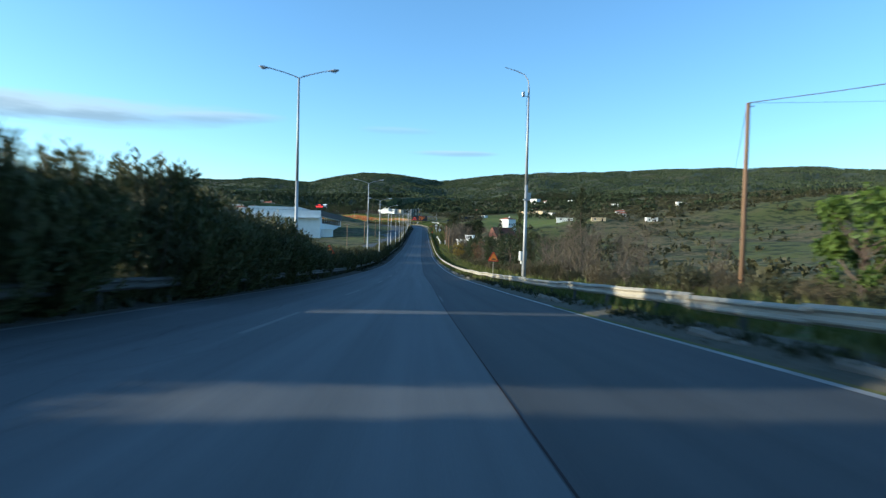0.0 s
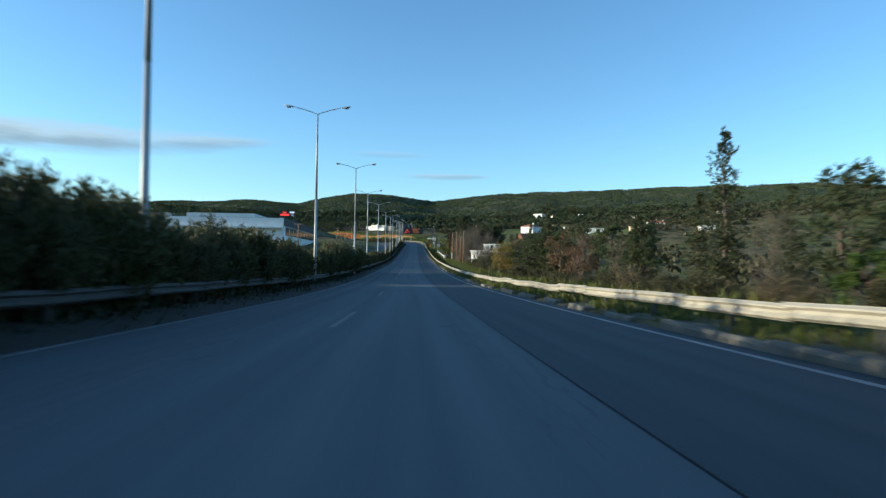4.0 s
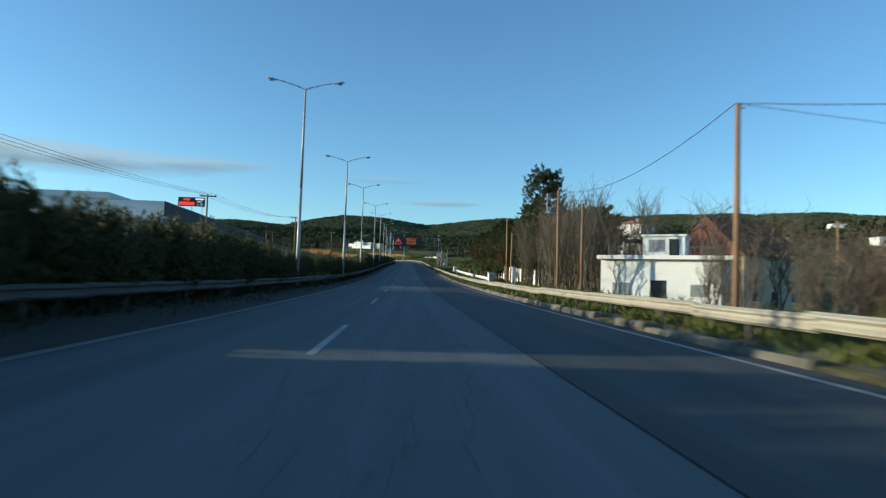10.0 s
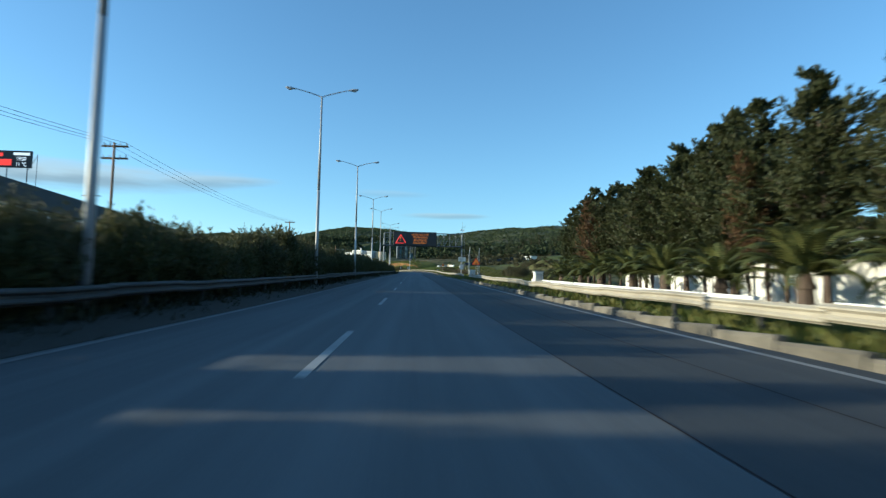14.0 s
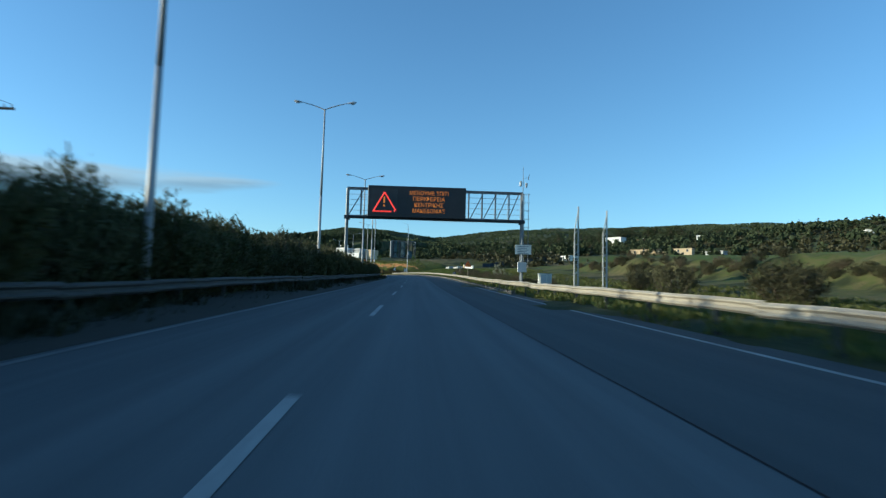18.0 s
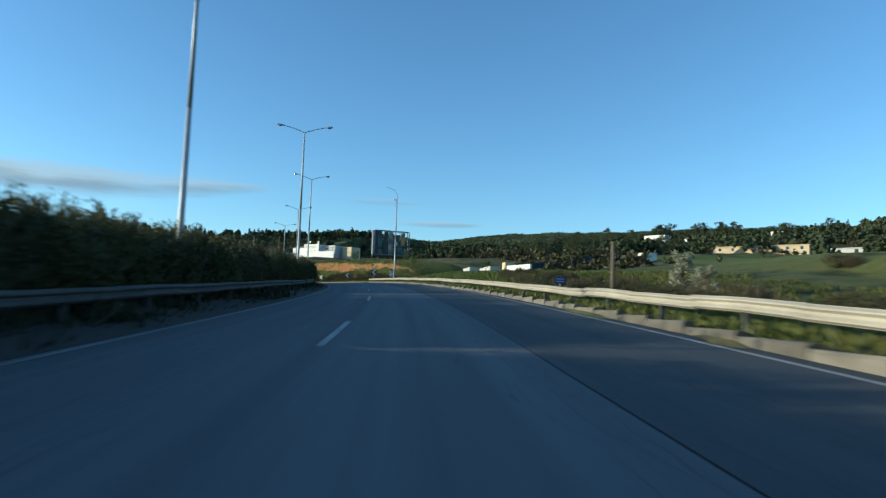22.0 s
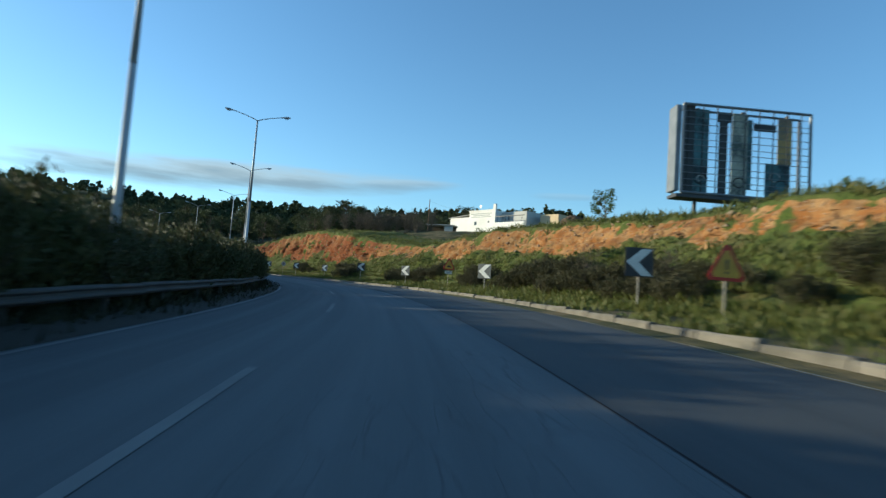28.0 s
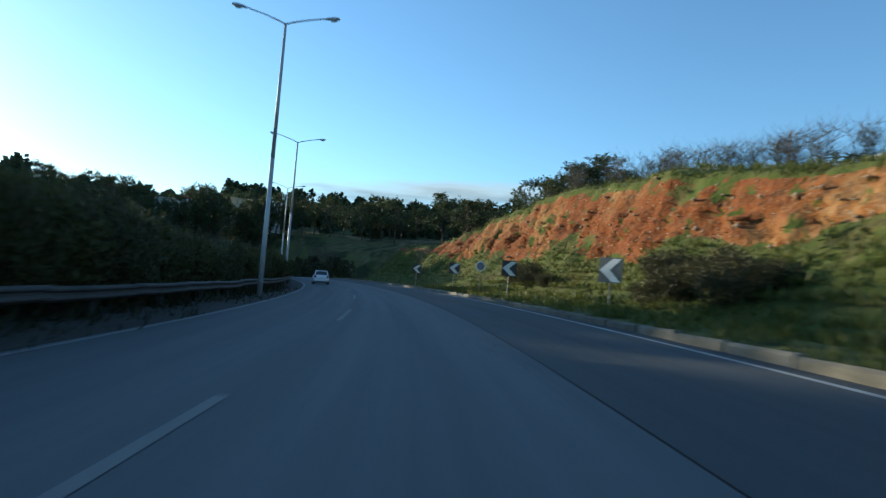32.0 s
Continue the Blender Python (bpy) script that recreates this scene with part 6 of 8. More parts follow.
part("upper_storey", boxes((-40, 1.0, H - 2.9, -12, 40, H + 1.6)), "white_wall", t)
part("front_canopy", boxes((-46, -2.2, H - 4.6, 0.2, 0, H - 3.9)), "white_wall", t)
part("shop_front", boxes((-44, -0.06, 0.3, -14, -0.001, H - 5.6)), "shutter", t, "pale shuttered shop front")
part("parapet", boxes((-46.6, 0.25, H - 3.25, 0.3, 0.59, H - 0.1)), "white_wall", t, "white front parapet")
for k in range(9):
    part("glazing", boxes((0.002, 6 + 10 * k, H - 7.2, 0.08, 15 + 10 * k, H - 3.6)), "glass", t, "dark window band")
for k in range(3):
    part("front_pier", boxes((-44 + 14 * k, -0.3, -1, -43.4 + 14 * k, -0.07, H - 4.6)), "white_wall", t)
part("porch", boxes((0.1, 4, -1, 6, 10, 3.4), (0.1, 3.4, 3.4, 6.6, 10.6, 3.8)), "white_wall", t, "pale entrance porch")
t = thing("led_board", pose(-50.6, 369, 16.4), "large lit red advertising board with white clock figures", "billboard")
for x in (-9.5, -5, -0.8):
    part("leg", tubes(((x, 0.4, -3.0), (x, 0.4, 3.4), 0.09)), "steel", t)
part("brace", tubes(((-0.8, 0.4, 0.3), (0.6, 1.0, 2.9), 0.05), ((0.6, 1.0, -3.0), (0.6, 1.0, 3.2), 0.05), n=6), "steel", t)
b = part("board", boxes((-10.2, 0, 0.7, 0.2, 0.35, 3.5)), "sign_panel", t)
part("red_text_bar", boxes((-9.9, -0.03, 1.0, -3.8, -0.01, 2.05), (-8.2, -0.03, 2.5, -5.6, -0.01, 3.1)), "red_led", b, "glowing red lettering bars")
part("white_text_bar", boxes((-3.5, -0.03, 2.75, -0.1, -0.01, 3.2)), "white_led", b)
letters("19:00", 0.95, "white_led", b, -2.9, 1.85, -0.03, "clock_figures")
letters("11 °C", 0.95, "white_led", b, -2.9, 0.9, -0.03, "temperature_figures")
t.scale = (0.68, 1.0, 0.88)

# the white building on the bank
a, b2 = Vector((-39.4, 719.7, 0)), Vector((-25.4, 713.1, 0))
turn = math.degrees(math.atan2(b2.y - a.y, b2.x - a.x))
base = min(bank_z(-30, 716), 28.6)
t = thing("bank_building", pose(-25.4, 713.1, base, 0, 0, turn - 10), "white flat-roofed building on top of the bank", "building")
T = 33.0 - base
part("main_block", boxes((-8.6, 0, -3, 0, 9, T)), "white_wall", t)
part("parapet", boxes((-8.75, -0.12, T, 0.12, 0.12, T + 0.25), (-8.75, 0.12, T, -8.5, 9.1, T + 0.25)), "white_wall", t)
part("left_wing", boxes((-15.4, 0.15, -3, -8.6, 8, T - 1.25)), "white_wall", t)
bm = bmesh.new()
v = [bm.verts.new(c) for c in ((-15.9, -0.1, T - 1.3), (-8.6, -0.1, T - 0.75), (-8.6, 8.2, T - 0.75), (-15.9, 8.2, T - 1.3), (-15.9, -0.1, T - 1.18), (-8.6, -0.1, T - 0.63), (-8.6, 8.2, T - 0.63), (-15.9, 8.2, T - 1.18))]
for f in ((3, 2, 1, 0), (4, 5, 6, 7), (0, 1, 5, 4), (1, 2, 6, 5), (2, 3, 7, 6), (3, 0, 4, 7)):
    bm.faces.new([v[k] for k in f])
part("wing_roof", bm, "grey_wall", t)
part("chimney", boxes((-0.5, -0.45, -3, 0.3, 0.0, T + 1.4)), "white_wall", t)
part("right_wing", boxes((0.1, 2.0, -3, 7.5, 9, T - 0.3)), "grey_wall", t)
part("yard_wall", boxes((0.3, -1.2, -3, 9.5, -0.95, T - 3.1)), "white_wall", t)
part("rear_room", boxes((9.0, 5, -3, 14, 11, T - 0.9)), "cream_wall", t)
window(t, -6.9, T - 3.3, 0.9, 0.9, 0)
window(t, -2.4, T - 2.9, 0.5, 0.5, 0)
window(t, 2.0, T - 2.2, 1.4, 1.1, 2.0)
for x0, x1, z0, z1 in ((-8.0, -1.2, 0.75, 0.5), (-7.4, -1.8, 1.15, 0.92), (-8.0, -5.0, 1.5, 1.3), (-4.6, -1.4, 1.5, 1.3)):
    part("lettering_bar", boxes((x0, -0.02, T - z0, x1, -0.004, T - z1)), "shutter", t, "faded grey lettering bar")
for k in range(4):
    part("pergola_post", tubes(((1.2 + 2.4 * k, -0.6, T - 3.1), (1.2 + 2.4 * k, -0.6, T - 1.7), 0.05)), "dark_steel", t)
part("pergola_beam", boxes((0.6, -0.7, T - 1.75, 9.2, -0.5, T - 1.6)), "dark_steel", t)
part("dish_mast", tubes(((-8.0, 3, T), (-8.0, 3, T + 1.6), 0.03), n=5), "steel", t)
part("dish", plate([(-8.0 + 0.4 * math.cos(k * 0.785), T + 1.7 + 0.4 * math.sin(k * 0.785)) for k in range(8)], 0.05), "sign_white", t).location.y = 3
pz = bank_z(-45.8, 730.7)
utility_pole(pose(-45.8, 730.7, pz), 37.7 - pz, 0)
wire((-45.8, 730.7, 37.5), (-33, 717, base + T), 0.5)


# ================= the stripped billboard =================
a, b2 = Vector((1.5, 627.8, 0)), Vector((11.7, 630.8, 0))
turn = math.degrees(math.atan2(b2.y - a.y, b2.x - a.x))
gz_ = bank_z(4.5, 629)
t = thing("billboard_frame", pose(1.5, 627.8, gz_, 0, 0, turn), "stripped steel billboard frame with torn graffiti panels", "billboard")
Z0, Z1, W = 22.4 - gz_, 29.6 - gz_, 10.65
part("outer_frame", tubes(((0, 0, Z0), (0, 0, Z1), 0.12), ((W, 0, Z0), (W, 0, Z1), 0.12), ((0, 0, Z1), (W, 0, Z1), 0.12), ((0, 0, Z0), (W, 0, Z0), 0.12), n=8), "steel", t)
part("rear_frame", tubes(((0, 1.5, Z0), (0, 1.5, Z1), 0.1), ((W, 1.5, Z0), (W, 1.5, Z1), 0.1), ((0, 1.5, Z1), (W, 1.5, Z1), 0.1), ((0, 1.5, Z0), (W, 1.5, Z0), 0.1), n=8), "dark_steel", t)
part("side_panel", boxes((-0.55, 0.05, Z0 + 0.1, -0.14, 1.45, Z1 - 0.1), bev=0.03), "steel", t, "grey side panel")
part("catwalk", boxes((-0.4, -0.1, Z0 - 0.4, W, 1.6, Z0 - 0.14)), "dark_steel", t)
for x in (1.6, 5.4, 9.2):
    part("post", tubes(((x, 0.9, -2.5), (x, 0.9, Z1), 0.16), n=10), "dark_steel", t)
for k in range(12):
    z = Z0 + (Z1 - Z0) * (k + 1) / 13 + random.uniform(-0.08, 0.08)
    part("slat", tubes(((0, 0.05, z), (W, 0.05, z + random.uniform(-0.12, 0.12)), 0.03), n=5), "steel", t)
for k in range(9):
    x = 0.6 + k * 1.18
    part("mullion", tubes(((x, 0.3, Z0), (x, 0.3, Z1), 0.045), n=5), "dark_steel", t)
M["torn_blue"] = material("torn_blue", (0.10, 0.20, 0.22), 0.8, (0.03, 0.035, 0.04), 0.6, 4, 0.5)
M["torn_pale"] = material("torn_pale", (0.45, 0.44, 0.36), 0.8, (0.10, 0.12, 0.11), 0.6, 4, 0.5)
M["torn_ochre"] = material("torn_ochre", (0.50, 0.33, 0.12), 0.8, (0.2, 0.17, 0.13), 0.6, 4, 0.5)
for x0, x1, z0, z1, mat in ((0.2, 1.1, 0.0, 1.0, "dark_steel"), (1.1, 2.3, 0.0, 0.97, "torn_blue"), (3.2, 3.9, 0.02, 0.9, "dark_steel"), (4.3, 5.6, 0.0, 0.96, "torn_pale"), (5.6, 6.0, 0.1, 0.9, "torn_blue"), (7.2, 9.3, 0.0, 0.42, "torn_blue"), (8.2, 9.4, 0.42, 0.95, "torn_ochre"), (6.1, 8.0, 0.78, 0.86, "dark_steel"), (3.0, 4.2, 0.84, 0.96, "dark_steel")):
    part("torn_panel", boxes((x0, 0.32 + 0.02 * x0, Z0 + (Z1 - Z0) * z0, x1, 0.36 + 0.02 * x0, Z0 + (Z1 - Z0) * z1)), mat, t, "torn sheet with graffiti")
for cx, cz, r in ((1.75, 1.3, 0.55), (1.75, 1.3, 0.3), (5.0, 1.2, 0.5), (8.6, 1.2, 0.6), (8.0, 1.9, 0.45)):
    bm = bmesh.new()
    pipe(bm, [(cx + r * math.cos(a), 0.29 + 0.02 * cx, Z0 + cz + r * 0.8 * math.sin(a)) for a in [q * 0.5 for q in range(11)]], 0.05, 0.05, 4)
    part("graffiti_stroke", bm, "shutter" if r < 0.5 else "sign_black", t)


# ================= the white car in the far lane =================
def hatchback(m):
    """A small white hatchback, nose along y: lofted body and cabin, glass, lights, wheels."""
    t = thing("car", m, "small white hatchback car in the far lane of the road", "car")

    def loft(rings):
        bm = bmesh.new()
        vs = [[bm.verts.new(p) for p in r] for r in rings]
        for a, b in zip(vs, vs[1:]):
            for k in range(len(a)):
                bm.faces.new((a[k], a[(k + 1) % len(a)], b[(k + 1) % len(b)], b[k]))
        bm.faces.new(vs[0][::-1]); bm.faces.new(vs[-1])
        bmesh.ops.recalc_face_normals(bm, faces=bm.faces)
        return bm

    def ring(y, w, z0, z1, tuck=0.06):
        half = [(w - tuck, z0), (w, z0 + 0.12), (w + 0.01, (z0 + z1) / 2), (w - 0.02, z1 - 0.05), (w - 0.1, z1)]
        return [(x, y, z) for x, z in half] + [(-x, y, z) for x, z in half[::-1]]
    part("body", loft([ring(-1.86, 0.70, 0.38, 0.80), ring(-1.78, 0.79, 0.27, 0.92), ring(-1.2, 0.83, 0.24, 0.95), ring(0.3, 0.83, 0.22, 0.93), ring(1.1, 0.82, 0.22, 0.88), ring(1.6, 0.76, 0.24, 0.74), ring(1.86, 0.6, 0.32, 0.60)]), "car_paint", t, smooth=True)

    def cab(y, w, z):
        return [(w, y, z), (w * 0.6, y, z + 0.015), (0, y, z + 0.025), (-w * 0.6, y, z + 0.015), (-w, y, z)]
    bm = bmesh.new()
    lower = [(0.74, -1.74, 0.9), (0.76, 0.0, 0.9), (0.7, 0.95, 0.88), (-0.7, 0.95, 0.88), (-0.76, 0.0, 0.9), (-0.74, -1.74, 0.9)]
    upper = [(0.6, -1.42, 1.44), (0.62, -0.3, 1.48), (0.56, 0.25, 1.43), (-0.56, 0.25, 1.43), (-0.62, -0.3, 1.48), (-0.6, -1.42, 1.44)]
    a, b = [bm.verts.new(p) for p in lower], [bm.verts.new(p) for p in upper]
    for k in range(6):
        bm.faces.new((a[k], a[(k + 1) % 6], b[(k + 1) % 6], b[k]))
    bm.faces.new(b); bm.faces.new(a[::-1])
    bmesh.ops.recalc_face_normals(bm, faces=bm.faces)
    bmesh.ops.bevel(bm, geom=list(bm.edges), offset=0.035, segments=2, affect="EDGES")
    part("cabin", bm, "car_paint", t)

    def pane(name, p, out):
        bm = bmesh.new()
        o = Vector(out) * 0.012
        f = [bm.verts.new(Vector(q) + o) for q in p]
        g = [bm.verts.new(Vector(q) - o) for q in p]
        bm.faces.new(f); bm.faces.new(g[::-1])
        for k in range(4):
            bm.faces.new((f[k], g[k], g[(k + 1) % 4], f[(k + 1) % 4]))
        bmesh.ops.recalc_face_normals(bm, faces=bm.faces)
        part(name, bm, "glass", t, "dark car glass")
    pane("rear_window", [(-0.62, -1.695, 0.98), (0.62, -1.695, 0.98), (0.52, -1.475, 1.36), (-0.52, -1.475, 1.36)], (0, -1, 0.5))
    pane("windscreen", [(-0.6, 0.86, 0.97), (0.6, 0.86, 0.97), (0.5, 0.34, 1.36), (-0.5, 0.34, 1.36)], (0, 1, 0.8))
    for x in (-1, 1):
        pane("side_window", [(x * 0.735, -1.5, 0.97), (x * 0.742, 0.0, 0.97), (x * 0.635, -0.25, 1.4), (x * 0.625, -1.3, 1.38)], (x, 0, 0.2))
        part("tail_light", boxes((min(x * 0.52, x * 0.74), -1.87, 0.68, max(x * 0.52, x * 0.74), -1.74, 0.92), bev=0.03), "tail_light", t, "red tail light")
        part("headlight", boxes((min(x * 0.4, x * 0.66), 1.62, 0.56, max(x * 0.4, x * 0.66), 1.84, 0.72), bev=0.03), "lamp_glass", t)
        part("mirror", boxes((min(x * 0.82, x * 1.0), 0.45, 0.93, max(x * 0.82, x * 1.0), 0.57, 1.07), bev=0.03), "sign_black", t)
        for y in (-1.2, 1.2):
            w = part("wheel", tubes(((x * 0.66, y, 0.29), (x * 0.84, y, 0.29), 0.29), n=18), "tyre", t, "black tyre")
            part("rim", tubes(((x * 0.84, y, 0.29), (x * 0.852, y, 0.29), 0.18, 0.15), n=12), "lamp_shell", w, "grey wheel rim")
    part("bumper", boxes((-0.76, -1.93, 0.32, 0.76, -1.8, 0.56), bev=0.05), "car_paint", t)
    p = part("number_plate", boxes((-0.26, -1.945, 0.58, 0.26, -1.86, 0.69)), "sign_white", t)
    part("plate_bar", boxes((-0.2, -1.95, 0.615, 0.2, -1.946, 0.655)), "steel", p)
    part("underbody", boxes((-0.7, -1.6, 0.16, 0.7, 1.6, 0.26)), "sign_black", t)
    return t


p = at(722, -3.35)
hatchback(pose(p.x, p.y, p.z - 0.02, 0, -math.degrees(float(np.interp(722, SL, BANK))), heading(722)))

# ================= trees along the road =================
tall = [conifer(9.5, 1.35, "cypress_leaf", "tall ragged dark cypress beside the road", "roadside conifers", 101 + k, 44, 0.55, 0.1, 0.14) for k in range(3)]
put(tall, [(88, 16, 1.03, 0), (89, 17, 0.8, 2), (85, 17, 0.68, 1), (112, 16.5, 0.93, 2), (118, 18, 0.75, 1), (55, 16, 0.9, 2), (150, 16, 0.98, 0), (165.6, 17.2, 0.8, 1), (205, 21, 0.55, 2), (128, 19, 0.7, 0), (190, 20, 0.6, 1), (193, 24, 0.7, 0), (101, 20, 0.6, 2), (170.6, 16, 0.64, 2), (175.5, 16, 0.65, 0), (180.5, 16.5, 0.45, 1), (167, 16.8, 0.5, 2), (166, 18, 0.45, 0), (178, 18, 0.5, 2), (122, 15.5, 0.6, 0), (125, 17, 0.65, 1), (94, 18, 0.6, 2), (109, 18, 0.62, 0)], 0.06)
dense = [pine(7.0, 2.2, "pine_leaf", "bushy green pine tree beside the road", "roadside pines", 111 + k, 190, "pine_tree", 0.18, 30) for k in range(3)]
put(dense, [(150.5, 15.4, 0.85), (152.3, 16.6, 0.85), (147.8, 15.6, 0.78), (156, 15.4, 0.8), (144.6, 16, 0.72), (159.5, 15.8, 0.7), (97, 16, 0.95), (92, 19, 0.9), (83, 19, 0.75), (104, 17, 0.8), (154, 17, 0.75), (146, 19, 0.85), (158, 19, 0.9), (122, 16, 0.7), (131, 17, 0.75), (183, 21, 0.55), (210, 19, 0.5), (78, 21, 0.7), (69, 18, 0.75), (213, 23, 0.6), (217, 26, 0.6)], 0.12)
yellow = [broadleaf(6.6, 2.0, "yellow_leaf", "slender tree with yellow autumn leaves", "yellow trees", 121, 90, 34, 0.1), broadleaf(5.8, 1.9, "brown_leaf", "thin tree with orange-brown leaves", "brown trees", 122, 60, 26, 0.09)]
put(yellow, [(155.4, 11.4, 0.66, 0), (157.2, 12.4, 0.6, 0), (142, 15.5, 0.95, 1), (139, 17, 1.0, 1), (134, 15, 0.8, 1), (75, 18, 0.55, 1)], 0.08)
bright = [broadleaf(3.6, 1.6, "bright_leaf", "fresh green young tree at the roadside", "green young trees", 125, 110, 26, 0.1, "young_tree")]
put(bright, [(21, 16.5, 1.2, 0), (19, 18.5, 1.0, 0), (99, 13.8, 0.55, 0), (577, 35, 0.7, 0)], 0.1)
bare = [bare_tree(6.5, 2.8, "leafless grey-brown tree with many fine twigs", "bare trees", 131 + k, 6, 90) for k in range(3)]
put(bare, [(s, lat, sc) for s, lat, sc in ((285, 36, 1.5), (290, 42, 1.6), (281, 40, 1.4), (297, 48, 1.6), (258, 30, 1.5), (268, 26, 1.3), (252, 33, 1.4), (240, 28, 1.0), (48, 14, 0.6), (45, 18, 0.75), (62, 16, 0.7), (66, 15, 0.65), (36, 19, 0.6), (52, 19, 0.8), (105, 14.5, 0.55), (124, 15, 0.6), (136, 16, 0.75), (740, 12, 0.8), (612, 12.6, 0.5), (605, 12.9, 0.45), (41, 15, 0.6), (58, 14.5, 0.75), (70, 17, 0.6), (54, 14.6, 0.85), (56, 15.6, 0.95), (52.5, 16.2, 0.9), (59.5, 16.6, 0.85), (50, 15, 0.7))], 0.12)
slim = [bare_tree(8.0, 2.6, "slender leafless tree of a dense brown roadside stand", "bare grove", 136 + k, 7, 80, "slender_bare_tree", "bark_pale", None, 0.07, 0.35) for k in range(4)]
grove = []
for k in range(26):
    s = 253.5 + 0.66 * k + random.uniform(-0.4, 0.4)
    grove.append((s, random.uniform(13.2, 15.5) + (2.6 if k % 3 == 0 else 0.0), random.uniform(0.72, 1.0)))
    if k % 3 == 0:
        grove.append((s + 0.5, random.uniform(17, 23), random.uniform(1.15, 1.4)))
for k in range(9):
    grove.append((250.5 + 0.9 * k, 15.5 + 2.5 * (k % 3) + random.uniform(-0.5, 0.5), random.uniform(0.85, 1.1)))
for k in range(13):
    grove.append((213 + 1.9 * k + random.uniform(-0.6, 0.6), random.uniform(14.5, 18.5), random.uniform(0.42, 0.66)))
for k in range(12):
    grove.append((232 + 2.0 * k + random.uniform(-0.8, 0.8), random.uniform(24, 31), random.uniform(0.5, 0.75)))
for k in range(8):
    grove.append((292 + 2.2 * k, 38 + 1.6 * (k % 4) + random.uniform(-0.8, 0.8), random.uniform(0.95, 1.2)))
put(slim, grove, 0.12)
reddish = [bare_tree(3.8, 2.4, "leafless reddish thicket beside the white house", "red thickets", 145 + k, 14, 120, "red_thicket", "bark_pale", "bark_red" if k else "bark_pale") for k in range(2)]
put(reddish, [(214.5 + 1.0 * k, 16.9 + 0.3 * k + 1.0 * (k % 4) + random.uniform(-.4, .4), random.uniform(0.85, 1.2)) for k in range(15)], 0.1)
big_pine = [pine(14.3, 3.7, "pine_leaf", "tall dark pine standing over the bare trees", "tall pines", 141, 420, "tall_pine", 0.4, 46, 0.12, 0.55)]
put(big_pine, [(272.5, 16.4, 1.0, 0)], 0.0)
mid_pine = [pine(7.5, 1.9, "pine_leaf", "young pine among the bare trees", "tall pines", 143, 300, "young_pine", 0.45, 26)]
put(mid_pine, [(275, 15.4, 1.0, 0), (269.5, 18.5, 1.15, 0), (219, 23, 0.7, 0), (282.5, 24.5, 1.5, 0, 1.2), (286, 26, 1.6, 0, 1.2), (290, 29, 1.7, 0, 1.2), (284, 28, 1.5, 0, 1.2), (279.5, 22.5, 1.4, 0, 1.2)], 0.05)
row = [conifer(9.9, 2.2, "cypress_leaf", "bushy cypress of the tall roadside row", "cypress row", 151 + k, 170, 0.32, 0.27, 0.15, "cypress_tree", 0.55, 0.1, 0.62) for k in range(4)]
put(row, [(278 + 1.72 * k + random.uniform(-.4, .4), 16.6 + random.uniform(-0.5, 0.7) + 1.0 * (k % 2), random.uniform(0.88, 1.02) - 0.12 * float(smooth01((k - 14) / 22))) for k in range(37)] + [(276.2, 15.7, 1.08, 1), (279.2, 16.0, 1.02, 2)], 0.08)
brown_row = [conifer(8.0, 1.5, "brown_leaf", "half dead browned cypress in the row", "cypress row", 158, 44, 0.45, 0.25, 0.13)]
put(brown_row, [(306, 15.4, 0.9, 0), (296, 15.2, 0.75, 0), (331, 15.5, 0.95, 0)], 0.05)


crest = [broadleaf(3.6, 1.5, "bright_leaf", "small leafy tree on the crest of the bank", "crest trees", 127, 70, 26, 0.09, "crest_tree")]
for i, (s, lat, sc) in enumerate(((588, 21.5, 0.62), (628, 22.5, 0.85), (602, 25, 0.5), (612, 30, 0.6), (655, 23, 0.45))):
    p = at(s, lat)
    m = pose(p.x, p.y, bank_z(p.x, p.y) - 0.1, 0, 0, 70 * i)
    ob = crest[0] if i == 0 else copy_thing(crest[0], m)
    ob.matrix_basis = m
    ob.scale = (sc, sc, sc)


def palm(seed):
    """A young palm: thick stub trunk and long fronds that rise and arch over, each with two rows of leaflets."""
    RNG.seed(seed)
    t = thing("palm", pose(0, 0, -50), "young palm with long arching green fronds", "palm", "young palms")
    part("trunk", tubes(((0, 0, -0.2), (0, 0, 0.6), 0.24, 0.2), ((0, 0, 0.6), (0, 0, 0.95), 0.26, 0.14), n=9), "bark", t)
    for k in range(30):
        a = k * 2.4 + RNG.uniform(-0.15, 0.15)
        lean, L = 0.25 + 1.05 * (k / 30) + RNG.uniform(-0.1, 0.1), RNG.uniform(1.75, 2.25)
        out, up = np.array((math.cos(a), math.sin(a), 0)), np.array((0, 0, 1.0))
        side = np.array((-math.sin(a), math.cos(a), 0))
        c, q = np.array((0, 0, 0.85)), []
        for i in range(26):
            f = i / 25
            turn = lean + 1.35 * f * f
            d = out * math.sin(turn) + up * math.cos(turn)
            n2 = c + d * L / 26
            w = side * 0.02 * (1.2 - f)
            q.append((c - w, c + w, n2 + w, n2 - w))
            if f > 0.12:
                ln = 0.5 * (1 - 0.55 * f) * min(1, f * 5)
                for sg in (-1, 1):
                    tip = c + side * sg * ln * 0.8 + d * ln * 0.6 - up * 0.16 * ln / 0.5
                    q.append((c, c + d * 0.045 + side * sg * 0.05, tip, c - d * 0.03 + side * sg * 0.05))
            c = n2
        hang("frond", quads("frond", np.array(q), M["palm_leaf"]), t)
    return t


